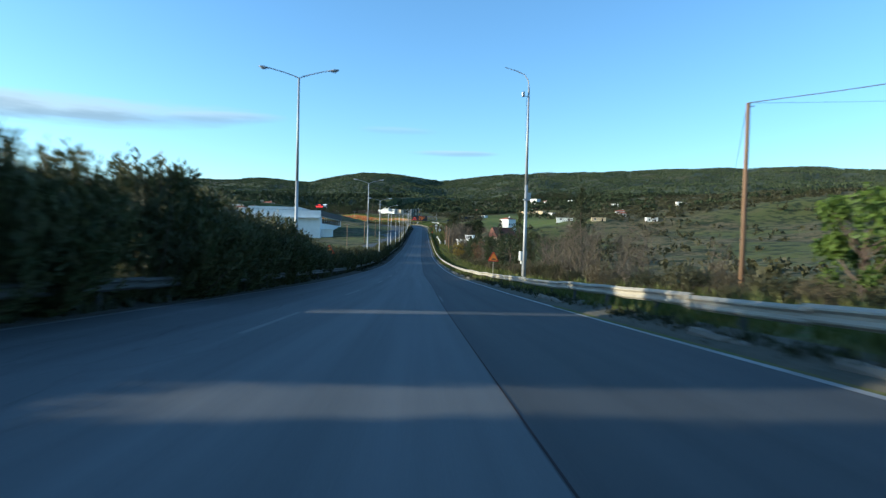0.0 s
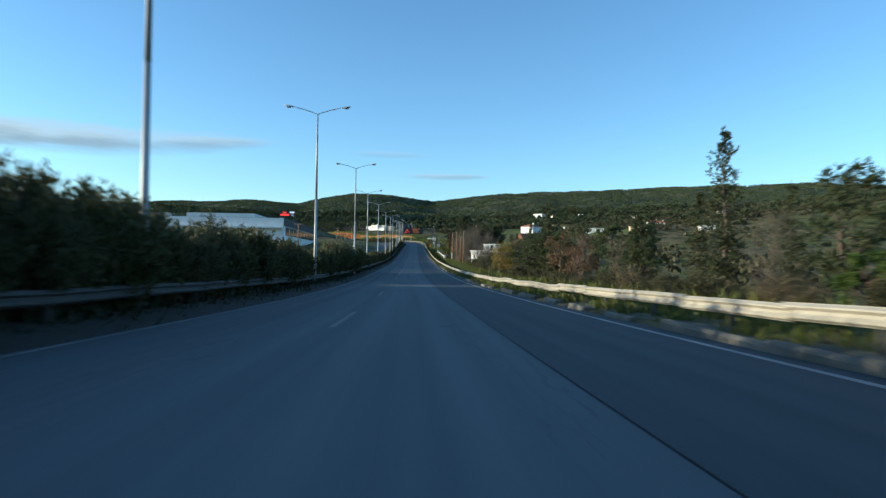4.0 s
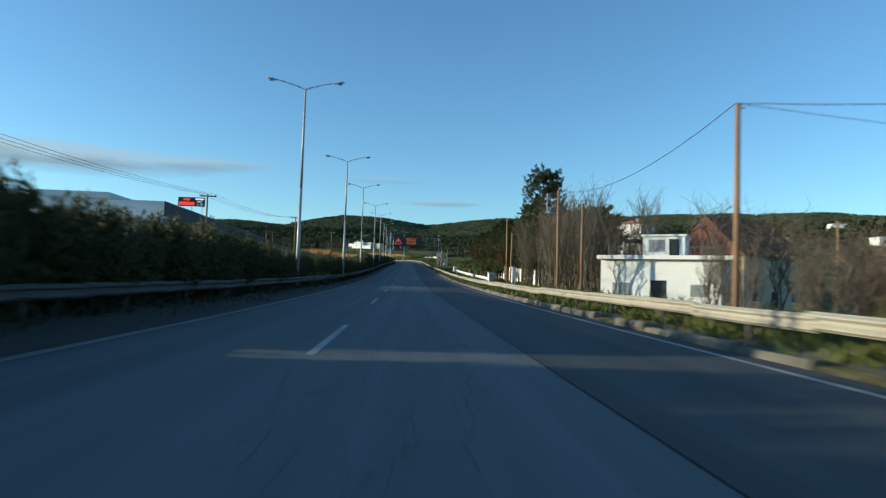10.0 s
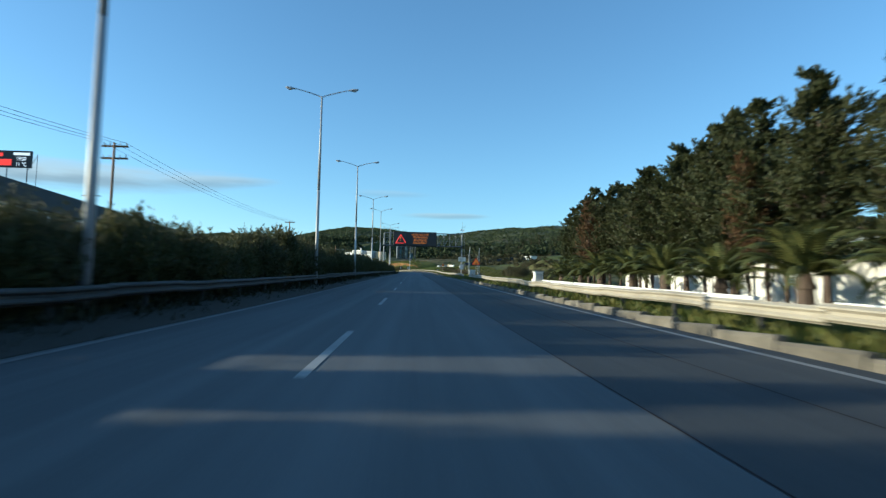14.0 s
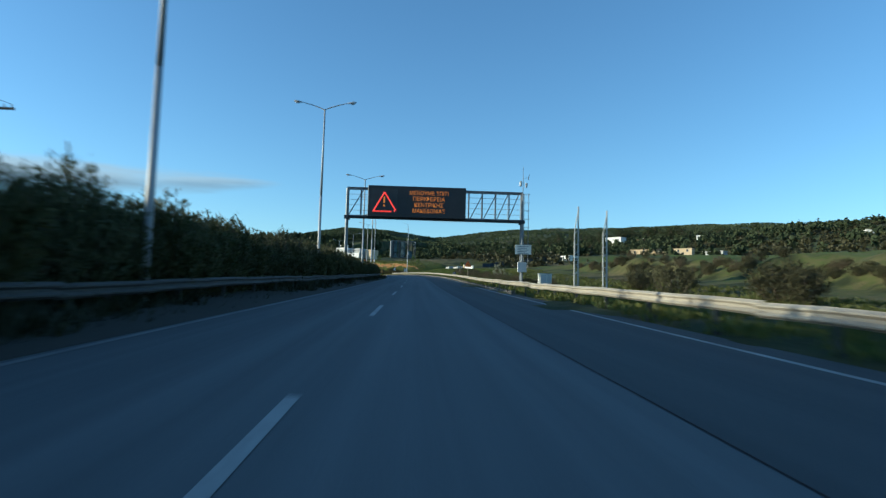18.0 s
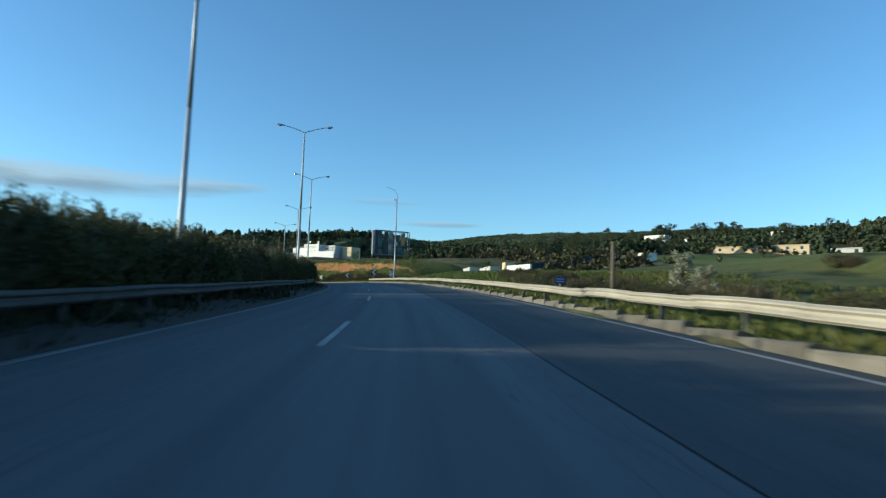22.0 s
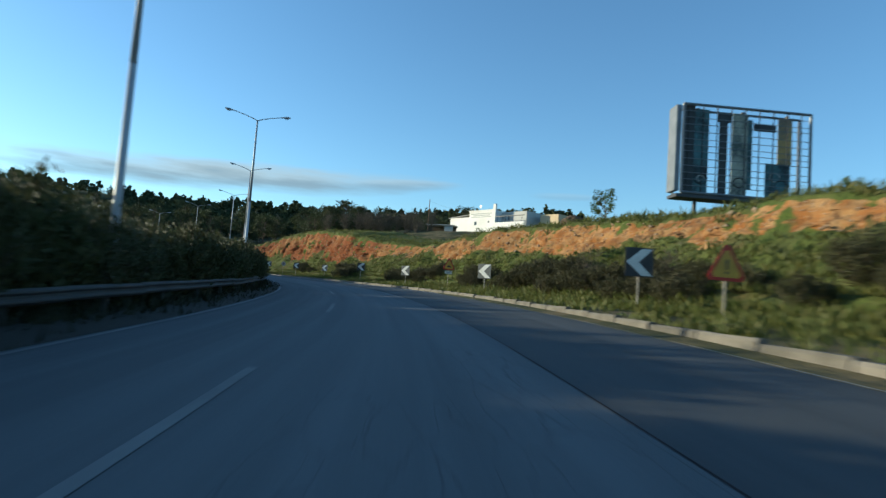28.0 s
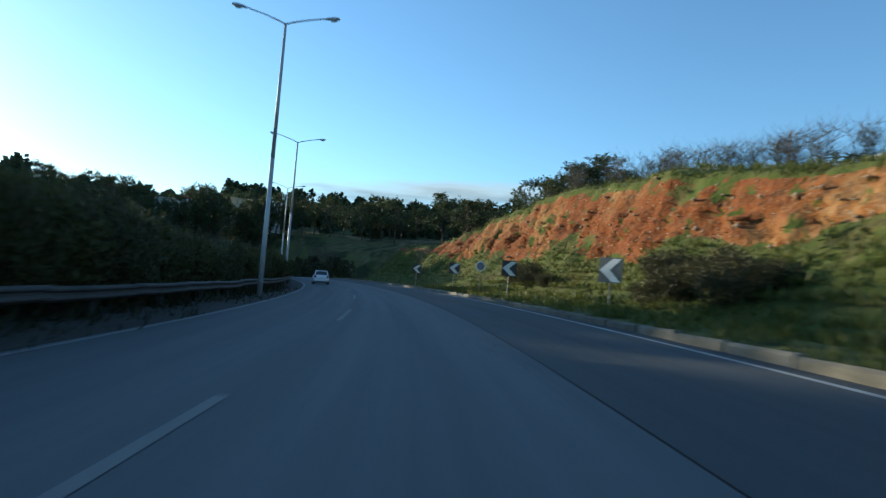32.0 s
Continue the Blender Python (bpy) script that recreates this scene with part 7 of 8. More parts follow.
put([palm(5), palm(6)], [(288, 13.4, 1.2), (293, 13.0, 1.3), (298.5, 13.0, 1.35), (304.5, 13.3, 1.3), (309.5, 13, 1.35), (314.5, 13.2, 1.3), (320, 13, 1.3), (326, 13.3, 1.2), (331, 13, 1.1)], 0.08)

# shrubs of the verge, the field's edge and the foot of the cutting
scrub = [hedge_bush(1.7, 1.3, "shrub", "low brownish green roadside shrub", 161 + k, 60, 40, 0.06, "shrub", "roadside shrubs") for k in range(2)]
scrub += [hedge_bush(1.8, 1.2, "dry_shrub", "dry brown roadside shrub", 165, 60, 36, 0.05, "dry_shrub", "roadside shrubs")]
spots = []
for s in np.arange(-20, 205, 2.4):
    spots.append((s + random.uniform(-1, 1), random.uniform(11.8, 14.5), random.uniform(0.45, 1.0), random.choice((0, 1, 2))))
    spots.append((s + random.uniform(-1, 1), random.uniform(14.5, 24), random.uniform(0.6, 1.3), random.choice((0, 1, 2))))
for s in np.arange(188, 214, 1.7):
    spots.append((s, random.uniform(13.5, 17) + max(0, s - 205) * 0.22, random.uniform(1.0, 1.7), random.choice((0, 1))))
for s in np.arange(380, 500, 1.3):
    spots.append((s + random.uniform(-1, 1), random.uniform(38.5, 42.5), random.uniform(0.45, 0.95), random.choice((0, 1, 1, 2))))
for s in np.arange(441, 519, 0.8):
    spots.append((s + random.uniform(-1, 1), random.uniform(12.5, 17.5), random.uniform(0.4, 0.75), random.choice((0, 1, 0, 2))))
for s in (372, 383, 396, 398, 415, 424, 427):
    spots.append((s, random.uniform(20, 26), random.uniform(1.0, 1.6), 0))
put(scrub, spots, 0.2)
foot = []
for s0, s1, count in ((573, 597, 14), (600, 626, 20), (631, 637, 6), (643.5, 659, 13), (675, 684, 10), (698, 708, 5)):
    for k in range(count):
        foot.append((s0 + (s1 - s0) * (k + random.random()) / count, random.uniform(11.4, 13.6), random.uniform(0.6, 1.1)))
deep = [hedge_bush(1.8, 1.4, "shrub", "dense dark green shrub at the foot of the bank", 171 + k, 80, 48, 0.06, "bank_shrub", "bank shrubs") for k in range(2)]
for i, (s, lat, sc) in enumerate(foot):
    p = at(s, lat)
    m = pose(p.x, p.y, bank_z(p.x, p.y) - 0.1, 0, 0, random.uniform(0, 360))
    ob = deep[i] if i < 2 else copy_thing(deep[i % 2], m)
    ob.matrix_basis = m
    ob.scale = (sc, sc, sc * 0.95)

# thick growth where the road turns out of sight
closing = [bush(3.4, 2.2, "shrub", "tall dark shrub beside the bend", "bend shrubs", 175, 150, 24, 0.12, "bend_shrub", 0.5)]
put(closing, [(s, lat, random.uniform(0.7, 1.2), 0) for lat in np.arange(-34, -23.5, 1.6) for s in (745, 752, 759, 766, 772)] + [(773 + 2 * (k % 2), -22 + 2.2 * k, random.uniform(0.8, 1.2), 0) for k in range(15)], 0.15)

# a heap of brown rubble on the crest
RNG.seed(55)
bm = bmesh.new()
bmesh.ops.create_icosphere(bm, subdivisions=3, radius=1.0)
for q in bm.verts:
    q.co *= 1 + 0.22 * float(wavy(q.co.x * 3, q.co.y * 3 + q.co.z * 2, 2.0, 91)) + RNG.uniform(-0.05, 0.05)
    q.co.z = max(-0.3, q.co.z * 0.75)
p = at(630, 20.6)
t = thing("rubble_heap", pose(p.x, p.y, bank_z(p.x, p.y) + 0.1, 0, 0, 20), "heap of brown earth and rubble on the crest of the bank", "rubble")
M["rubble"] = material("rubble", (0.13, 0.085, 0.05), 0.95, (0.05, 0.038, 0.026), 1.5, 9, 0.8, 0.8)
part("rubble_mound", bm, "rubble", t)

# pines on the heights past the cutting and on the hill across the road
wood = [pine(8.5, 2.7, "pine_leaf", "dark rounded pine on the hill behind the cutting", "hill pines", 181 + k, 110, "hill_pine", 0.35, 26, 0.15) for k in range(4)]
eye = at(656, 0)
HILL_HOUSES = (     # x, y, width, depth, height of the eaves above the sea, turn, wall, roof, label
    (-163, 738, 4.6, 5, 33.0, 52, "cream_wall", "flat", "tan two-storey house among hill pines"), (-163, 748, 3.6, 4, 34.0, 48, "white_wall", "flat", "narrow white house among hill pines"),
    (-185, 737, 5.5, 5, 33.6, 58, "white_wall", "hip", "white house with a tiled roof among hill pines"), (-176, 726, 4.5, 5, 31.6, 58, "grey_wall", "flat", "low grey house among hill pines"))
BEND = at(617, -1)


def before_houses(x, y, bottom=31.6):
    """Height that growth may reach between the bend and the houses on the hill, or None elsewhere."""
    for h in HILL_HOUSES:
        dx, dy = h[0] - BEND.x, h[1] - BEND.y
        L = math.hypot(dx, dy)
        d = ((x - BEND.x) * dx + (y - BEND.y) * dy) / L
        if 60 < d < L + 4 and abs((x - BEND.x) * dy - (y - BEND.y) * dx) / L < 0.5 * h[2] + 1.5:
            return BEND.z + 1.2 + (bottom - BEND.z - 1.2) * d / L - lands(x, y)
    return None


def in_the_way(x, y):
    """On the road, its verges or the yard of the building on the bank."""
    k = np.argmin((LINE[:, 0] - x) ** 2 + (LINE[:, 1] - y) ** 2)
    d = math.hypot(LINE[k, 0] - x, LINE[k, 1] - y)
    return (d < 27 and (x - LINE[k, 0]) * math.cos(HEAD[k]) + (y - LINE[k, 1]) * math.sin(HEAD[k]) > -24) or (d < 24 and k < len(SL) - 6) or d < 13 or (-66 < x < 0 and 690 < y < 745)


spots = []
while len(spots) < 230:
    ang = radians(random.uniform(-6, 104))          # to the left of north
    dist = random.uniform(85, 190) if ang < radians(56) else random.uniform(80, 200)
    x, y = eye.x - dist * math.sin(ang), eye.y + dist * math.cos(ang)
    if not in_the_way(x, y):
        spots.append((x, y))
for i, (x, y) in enumerate(spots):
    m = pose(x, y, bank_z(x, y) - 0.2, 0, 0, random.uniform(0, 360))
    ob = copy_thing(wood[i % 4], m) if i > 3 else wood[i]
    ob.matrix_basis = m
    sc = random.uniform(0.75, 1.4) if math.atan2(eye.x - x, y - eye.y) < radians(48) else random.uniform(0.5, 1.2)
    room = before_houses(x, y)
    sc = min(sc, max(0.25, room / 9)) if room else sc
    ob.scale = (sc * 1.25, sc * 1.25, sc)
for i in range(46):
    ang, dist = radians(8 + 29 * i / 46 + random.uniform(-1.2, 1.2)), random.uniform(360, 425)
    x, y = 7.4 + dist * math.sin(ang), 495 + dist * math.cos(ang)
    sc = random.uniform(0.45, 1.0)
    copy_thing(wood[i % 4], pose(x, y, lands(x, y) - 0.2, 0, 0, random.uniform(0, 360))).scale = (sc * 1.15, sc * 1.15, sc)
# pines close before the houses on the hill
for hx, hy, hw in [h[:3] for h in HILL_HOUSES]:
    d = Vector((BEND.x - hx, BEND.y - hy, 0)).normalized()
    for k in range(7):
        p = Vector((hx, hy, 0)) + d * (4.0 + 2.2 * (k % 3)) + Vector((-d.y, d.x, 0)) * (k - 3) * 0.42 * (hw + 2.5)
        sc = max(0.5, (31.0 + 1.6 * abs(k - 3) - lands(p.x, p.y)) / 9.0)
        copy_thing(wood[k % 4], pose(p.x, p.y, lands(p.x, p.y) - 0.2, 0, 0, 50 * k)).scale = (min(sc, 1.2) * 1.1, min(sc, 1.2) * 1.1, sc)
# pines on the skyline above the slope houses
for i in range(58):
    f = random.random()
    x, y = 150 + 115 * f + random.uniform(-22, 22), 905 - 95 * f + random.uniform(-45, 45)
    sc = random.uniform(0.8, 1.55)
    copy_thing(wood[i % 4], pose(x, y, lands(x, y) - 0.2, 0, 0, random.uniform(0, 360))).scale = (sc * 1.2, sc * 1.2, sc)
for i in range(22):
    x, y = random.uniform(45, 110), random.uniform(640, 740)
    sc = random.uniform(0.5, 0.95)
    copy_thing(wood[i % 4], pose(x, y, lands(x, y) - 0.2, 0, 0, random.uniform(0, 360))).scale = (sc * 1.25, sc * 1.25, sc)
for i in range(44):
    ang, dist = radians(random.uniform(41, 62)), random.uniform(116, 150)
    x, y = eye.x - dist * math.sin(ang), eye.y + dist * math.cos(ang)
    if not in_the_way(x, y):
        m = pose(x, y, lands(x, y) - 0.1, 0, 0, random.uniform(0, 360))
        sc = random.uniform(0.6, 1.4)
        copy_thing(closing[0], m).scale = (sc, sc, sc)
shade_trees = [bare_tree(6.0, 2.8, "grey leafless trees where the road turns out of sight", "bend trees", 197 + k, 7, 90, "bend_bare_tree") for k in range(2)]
for i in range(16):
    ang, dist = radians(random.uniform(45, 56)), random.uniform(122, 138)
    x, y = eye.x - dist * math.sin(ang), eye.y + dist * math.cos(ang)
    m = pose(x, y, lands(x, y) - 0.1, 0, 0, random.uniform(0, 360))
    ob = shade_trees[i] if i < 2 else copy_thing(shade_trees[i % 2], m)
    ob.matrix_basis = m
thicket = [bare_tree(4.4, 3.0, "leafless thicket on the crest of the bank", "bare thickets", 191 + k, 14, 130, "bare_thicket") for k in range(2)]
i = 0
for x, y in [(-60 + 1.75 * k + 1.2 * (k % 3), 708.5 - 0.5 * k + 1.6 * (k % 2)) for k in range(12)] + [(-66, 712), (-47, 727), (-50, 728)]:
    m = pose(x, y, bank_z(x, y) - 0.1, 0, 0, random.uniform(0, 360))
    ob = thicket[i] if i < 2 else copy_thing(thicket[i % 2], m)
    ob.matrix_basis = m
    i += 1

# ================= houses of the slope =================
SLOPE_HOUSES = (
    # x, y, width, depth, height, turn, wall, roof, storeys, label
    (84, 749, 9, 8, 5.0, -10, "cream_wall", "hip", 2, "cream two-storey house with a tiled roof on the slope"),
    (75, 612.5, 5.6, 4, 2.0, -66, "white_wall", "flat", 1, "small white flat-roofed shed at the field edge"),
    (166, 806, 13, 8, 6.5, -50, "white_wall", "flat", 2, "pinkish white house among pines on the slope"),
    (175, 778, 7, 6, 4.5, -40, "white_wall", "hip", 1, "white house with a flat roof on the slope"),
    (131, 645, 29, 5, 2.3, -40, "cream_wall", "flat", 1, "long low ochre farm building beyond the green field"),
    (146, 624, 9, 5, 2.2, -50, "grey_wall", "flat", 1, "low grey farmhouse beyond the green field"),
    (141.8, 687.8, 7.5, 5, 2.6, -35, "grey_wall", "hip", 1, "small white cottage on the slope"),
    (198, 735, 5, 5, 5.0, -30, "white_wall", "flat", 2, "small pale tower house on the slope"),
    (152.9, 370.7, 7, 5, 2.7, -10, "white_wall", "flat", 1, "white farmhouse on the open slope"),
    (168.6, 470.7, 8, 6, 3, -10, "grey_wall", "hip", 1, "grey house with a tiled roof on the slope"),
    (154.0, 427.6, 5.5, 5, 2.7, -15, "white_wall", "hip", 1, "white cottage on the open slope"),
    (209.8, 606.2, 7, 5, 3, -25, "white_wall", "flat", 1, "small white house on the hillside"),
    (222.2, 480.1, 7, 6, 4, -12, "white_wall", "flat", 1, "small white hut on the hillside"),
    (106.2, 406.4, 11, 5, 2.3, -12, "white_wall", "flat", 1, "low white farm building on the slope"),
    (121.8, 381.0, 9, 5, 2.3, -12, "cream_wall", "flat", 1, "low pale farm building on the slope"),
)
for x, y, w, d, h, turn, wall, roof, st, label in SLOPE_HOUSES:
    house(pose(x, y, lands(x, y) - 0.1, 0, 0, turn), w, d, h, wall, roof, st, label, nwin=max(2, int(w / 4)))
# walls and sheds on the grassy slope beside the road
for x0, y0, x1, y1, top, tilt, thick, name, mat, label in (
        (25.5, 529.6, 24.5, 540.6, 13.45, -2.4, 0.25, "garden_wall", "white_wall", "long low whitewashed wall in the grassy slope"),
        (22.9, 546.5, 22.2, 553.5, 14.2, 0, 1.6, "greenhouse", "grey_wall", "low pale plastic greenhouse in the grassy slope"),
        (24.4, 541.4, 24.2, 543.0, 14.5, 0, 1.4, "low_shed", "cream_wall", "small tan shed on the grassy slope"),
        (21.4, 560.5, 20.8, 566, 14.9, 0, 1.6, "low_shed", "grey_wall", "low grey shed on the grassy slope")):
    t = thing(name, pose(x0, y0, top, 0, tilt, math.degrees(math.atan2(y1 - y0, x1 - x0))), label, name.split("_")[-1], "slope sheds")
    L = math.hypot(x1 - x0, y1 - y0)
    part("wall", boxes((0, -thick, -2.6, L, 0, -0.08)), mat, t)
    part("coping" if thick < 1 else "roof", boxes((-0.06, -thick - 0.05, -0.08, L + 0.06, 0.05, 0.0)), mat, t)
    for k in range(max(1, int(L / 2.5))):
        part("pier", boxes((0.3 + 2.5 * k, 0.0, -2.6, 0.55 + 2.5 * k, 0.06, -0.08)), mat, t)
# dark net fence along the lower edge of the field
t = thing("field_fence", pose(74, 614, lands(74, 614)), "dark blue-grey net fence along the field edge", "fence")
ends = [Vector((74 - 2.9 * k - 0.05 * k * k * (k < 9), 614 - 2.0 * k, 0)) for k in range(14)]
for e in ends:
    e.z = lands(e.x, e.y) - lands(74, 614)
    e.x, e.y = e.x - 74, e.y - 614
for a, b in zip(ends, ends[1:]):
    part("post", tubes(((a.x, a.y, a.z - 0.3), (a.x, a.y, a.z + 1.6), 0.05), n=6), "steel", t)
    m = Vector((b.y - a.y, a.x - b.x, 0)).normalized() * 0.02
    bm = bmesh.new()
    v = [bm.verts.new(p + q + Vector((0, 0, u))) for q in (m, -m) for p, u in ((a, 0.1), (b, 0.1), (b, 1.5), (a, 1.5))]
    for f in ((0, 1, 2, 3), (7, 6, 5, 4), (0, 4, 5, 1), (3, 2, 6, 7), (0, 3, 7, 4), (1, 5, 6, 2)):
        bm.faces.new([v[k] for k in f])
    part("net_panel", bm, "fence_blue", t)
# plain post, small blue plate and a flowering shrub behind the rail
t = thing("marker_post", pose(16.55, 475.5, lands(16.55, 475.5), 0, 0, 5), "plain grey-brown wooden post behind the guard rail", "post")
part("post", tubes(((0, 0, -0.3), (0, 0, 10.25 - lands(16.55, 475.5)), 0.085, 0.075), n=10), "bark_pale", t, smooth=True)
t = thing("blue_plate_sign", pose(15.95, 481.1, lands(15.95, 481.1), 0, 0, 8), "small blue sign plate on a low post", "sign")
part("post", tubes(((0, 0.03, -0.3), (0, 0.03, 1.0), 0.03), n=6), "zinc", t)
part("plate", boxes((-0.3, -0.012, 0.72, 0.3, 0.0, 1.08)), "sign_blue", t)
for k in range(2):
    part("text_bar", boxes((-0.22, -0.018, 0.82 + 0.12 * k, 0.2, -0.0125, 0.87 + 0.12 * k)), "shutter", t)
put([broadleaf(2.6, 1.0, "blossom", "small shrub in pale blossom beyond the guard rail", "flowering shrubs", 171, 70, 22, 0.07, "flowering_shrub")], [(487.5, 17.8, 1.0, 0), (486.2, 18.6, 0.7, 0)], 0.1)
for k in range(7):
    x, y = -150 - 26 * k + 9 * (k % 3), 640 + 22 * ((k * 5) % 4)
    house(pose(x, y, lands(x, y) - 0.1, 0, 0, 15 * (k % 3) - 10), 10 + 3 * (k % 2), 8, 6, ("white_wall", "cream_wall", "white_wall")[k % 3], ("hip", "flat")[k % 2], 2, "two-storey village house on the wooded slope", "village houses")
for k in range(16):
    x, y = -184 + 3.9 * k + random.uniform(-1.5, 1.5), 505 + 13 * (k % 3) + random.uniform(-3, 3)
    w = random.uniform(6, 10)
    house(pose(x, y, lands(x, y) - 0.1, 0, 0, random.uniform(-12, 12)), w, 8, random.uniform(5.5, 9.5), ("white_wall", "white_wall", "grey_wall", "white_wall", "cream_wall")[k % 5], ("flat", "hip", "flat")[k % 3], random.choice((2, 2, 3)), "pale village house beyond the commercial hall", "village houses", nwin=3)
for x, y, w, d, h, turn, wall, roof, label in HILL_HOUSES:
    house(pose(x, y, h - 6.2, 0, 0, turn), w, d, 6.2, wall, roof, 2, label, "hill houses", nwin=1, deep=h - 6.2 - lands(x, y) + 0.5)
# open shelter beside the building on the bank
gz_ = bank_z(-37.6, 712)
t = thing("shelter", pose(-37.6, 710.4, gz_, 0, 0, -4), "low flat-roofed open shelter on the crest of the bank", "shelter")
part("roof", boxes((-3.4, -0.3, 28.55 - gz_, 3.3, 3.4, 28.75 - gz_)), "grey_wall", t)
part("back_wall", boxes((-3.0, 3.0, -0.5, 3.0, 3.2, 28.55 - gz_)), "bark_pale", t)
part("side_wall", boxes((1.0, 0.0, -0.5, 3.0, 0.2, 28.55 - gz_)), "grey_wall", t)
for x in (-2.9, -1.6, -0.2):
    part("post", boxes((x - 0.07, 0.0, -0.5, x + 0.07, 0.14, 28.55 - gz_)), "bark_pale", t)


# ================= woods, scrub and grass =================
def sheet_z(x, y):
    """Height of the ground sheet itself, between its own grid points."""
    i = np.clip(np.searchsorted(_ys, y) - 1, 0, len(_ys) - 2)
    z = np.zeros(len(x))
    grid = _gz.reshape(len(_ys), _w)
    for r in np.unique(i):
        k = i == r
        f = (y[k] - _ys[r]) / (_ys[r + 1] - _ys[r])
        z[k] = np.interp(x[k], _gx[r], grid[r]) * (1 - f) + np.interp(x[k], _gx[r + 1], grid[r + 1]) * f
    return z


def scatter(name, xs, ys, hs, ws, blades, mat, label, category, seed, trunkless=0.12):
    """Many small trees or shrubs as one mesh of loose leaf clumps, standing on the ground."""
    r = np.random.RandomState(seed)
    zs = sheet_z(xs, ys)
    n = len(xs)
    k = np.repeat(np.arange(n), blades)
    m = len(k)
    u = r.normal(size=(m, 3))
    u /= np.linalg.norm(u, axis=1)[:, None]
    q = r.rand(m) ** 0.5
    f = 0.5 + 0.5 * u[:, 2] * q
    c = np.stack([xs[k] + u[:, 0] * q * ws[k] * (1.15 - 0.7 * f), ys[k] + u[:, 1] * q * ws[k] * (1.15 - 0.7 * f), zs[k] + hs[k] * (trunkless + (1 - trunkless) * f)], 1)
    a = r.normal(size=(m, 3)); a /= np.linalg.norm(a, axis=1)[:, None]
    b = np.cross(a, r.normal(size=(m, 3))); b /= np.linalg.norm(b, axis=1)[:, None]
    s = (ws[k] * (0.22 + 0.25 * r.rand(m)))[:, None]
    a, b = a * s, b * s * 0.75
    ob = new(name, quads(name, np.stack([c - a, c + b, c + a, c - b], 1), M[mat]))
    return tagged(ob, label, category, kind="stuff")


R2 = np.random.RandomState(99)


def spread(n, x0, x1, y0, y1, keep, clear=45):
    """Random places in a rectangle of the plan that pass the test and lie clear of the road."""
    x, y = R2.uniform(x0, x1, n), R2.uniform(y0, y1, n)
    d = np.array([np.min((LINE[::20, 0] - a) ** 2 + (LINE[::20, 1] - b) ** 2) for a, b in zip(x, y)]) ** 0.5
    g = keep(x, y) & (d > clear)
    return x[g], y[g]


# far forest of the ridges
_ra, _rr = np.radians(R2.uniform(-36, 47, 66000)), np.sqrt(R2.uniform(950.0 ** 2, 2700.0 ** 2, 66000))
x, y = _rr * np.sin(_ra), _rr * np.cos(_ra)
_k = wavy(x, y, 200, 61) > -0.7
x, y = x[_k], y[_k]
n = len(x)
scatter("far_forest", x, y, R2.uniform(3.0, 6.0, n), R2.uniform(2.8, 5.2, n), 7, "far_wood", "dark green forest covering the far hills", "forest", 1)
# hedgerow trees and scrub of the slope to the right
x, y = spread(26000, 40, 900, 60, 1300, lambda a, b: (wavy(a, b, 130, 62) + 0.9 * wavy(a, b, 38, 63) > 0.25) & (meadow(a, b) < 0.1) & (np.hypot(a, b) < 1200), 50)
n = len(x)
scatter("slope_scrub", x, y, R2.uniform(1.2, 4.2, n), R2.uniform(0.8, 2.2, n), 16, "shrub", "scattered shrubs and small trees on the slope", "scrub", 2)
x, y = spread(5200, 60, 700, 420, 1000, lambda a, b: (wavy(a, b, 110, 64) > 0.35), 110)
n = len(x)
scatter("slope_trees", x, y, R2.uniform(3, 6.5, n), R2.uniform(1.4, 2.8, n), 40, "far_wood", "dark pines and olives among the slope houses", "trees", 3)
x, y = spread(2600, 60, 330, 640, 960, lambda a, b: (wavy(a, b, 45, 66) > -0.1) & (meadow(a, b) < 0.1), 60)
n = len(x)
scatter("slope_trees", x, y, R2.uniform(2.5, 6.5, n), R2.uniform(1.5, 3.0, n), 36, "far_wood", "olives and pines round the farm buildings of the slope", "trees", 9, 0.2)
x, y = spread(9000, 25, 330, 380, 780, lambda a, b: (wavy(a, b, 60, 71) + 0.7 * wavy(a, b, 23, 72) > 0.0) & (meadow(a, b) < 0.1 + 0.9 * (R2.rand(len(a)) < 0.04)), 46)
n = len(x)
scatter("field_scrub", x, y, R2.uniform(0.8, 3.2, n), R2.uniform(0.7, 1.9, n), 30, "shrub", "dark shrubs and olive trees between the fields", "scrub", 8)
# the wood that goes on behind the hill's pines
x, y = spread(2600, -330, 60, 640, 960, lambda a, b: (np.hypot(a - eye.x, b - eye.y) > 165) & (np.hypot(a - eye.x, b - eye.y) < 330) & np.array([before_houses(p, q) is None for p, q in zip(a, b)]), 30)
n = len(x)
scatter("hill_wood", x, y, R2.uniform(6, 9.5, n), R2.uniform(1.8, 3.2, n), 60, "far_wood", "dark pine wood on the hill beyond the bend", "trees", 7, 0.3)
# village trees on the left
x, y = spread(2600, -700, -60, 120, 900, lambda a, b: (wavy(a, b, 120, 65) > 0.1), 55)
n = len(x)
scatter("village_trees", x, y, R2.uniform(3, 7, n), R2.uniform(1.6, 3.4, n), 40, "far_wood", "trees and scrub of the low ground beyond the median", "trees", 4)


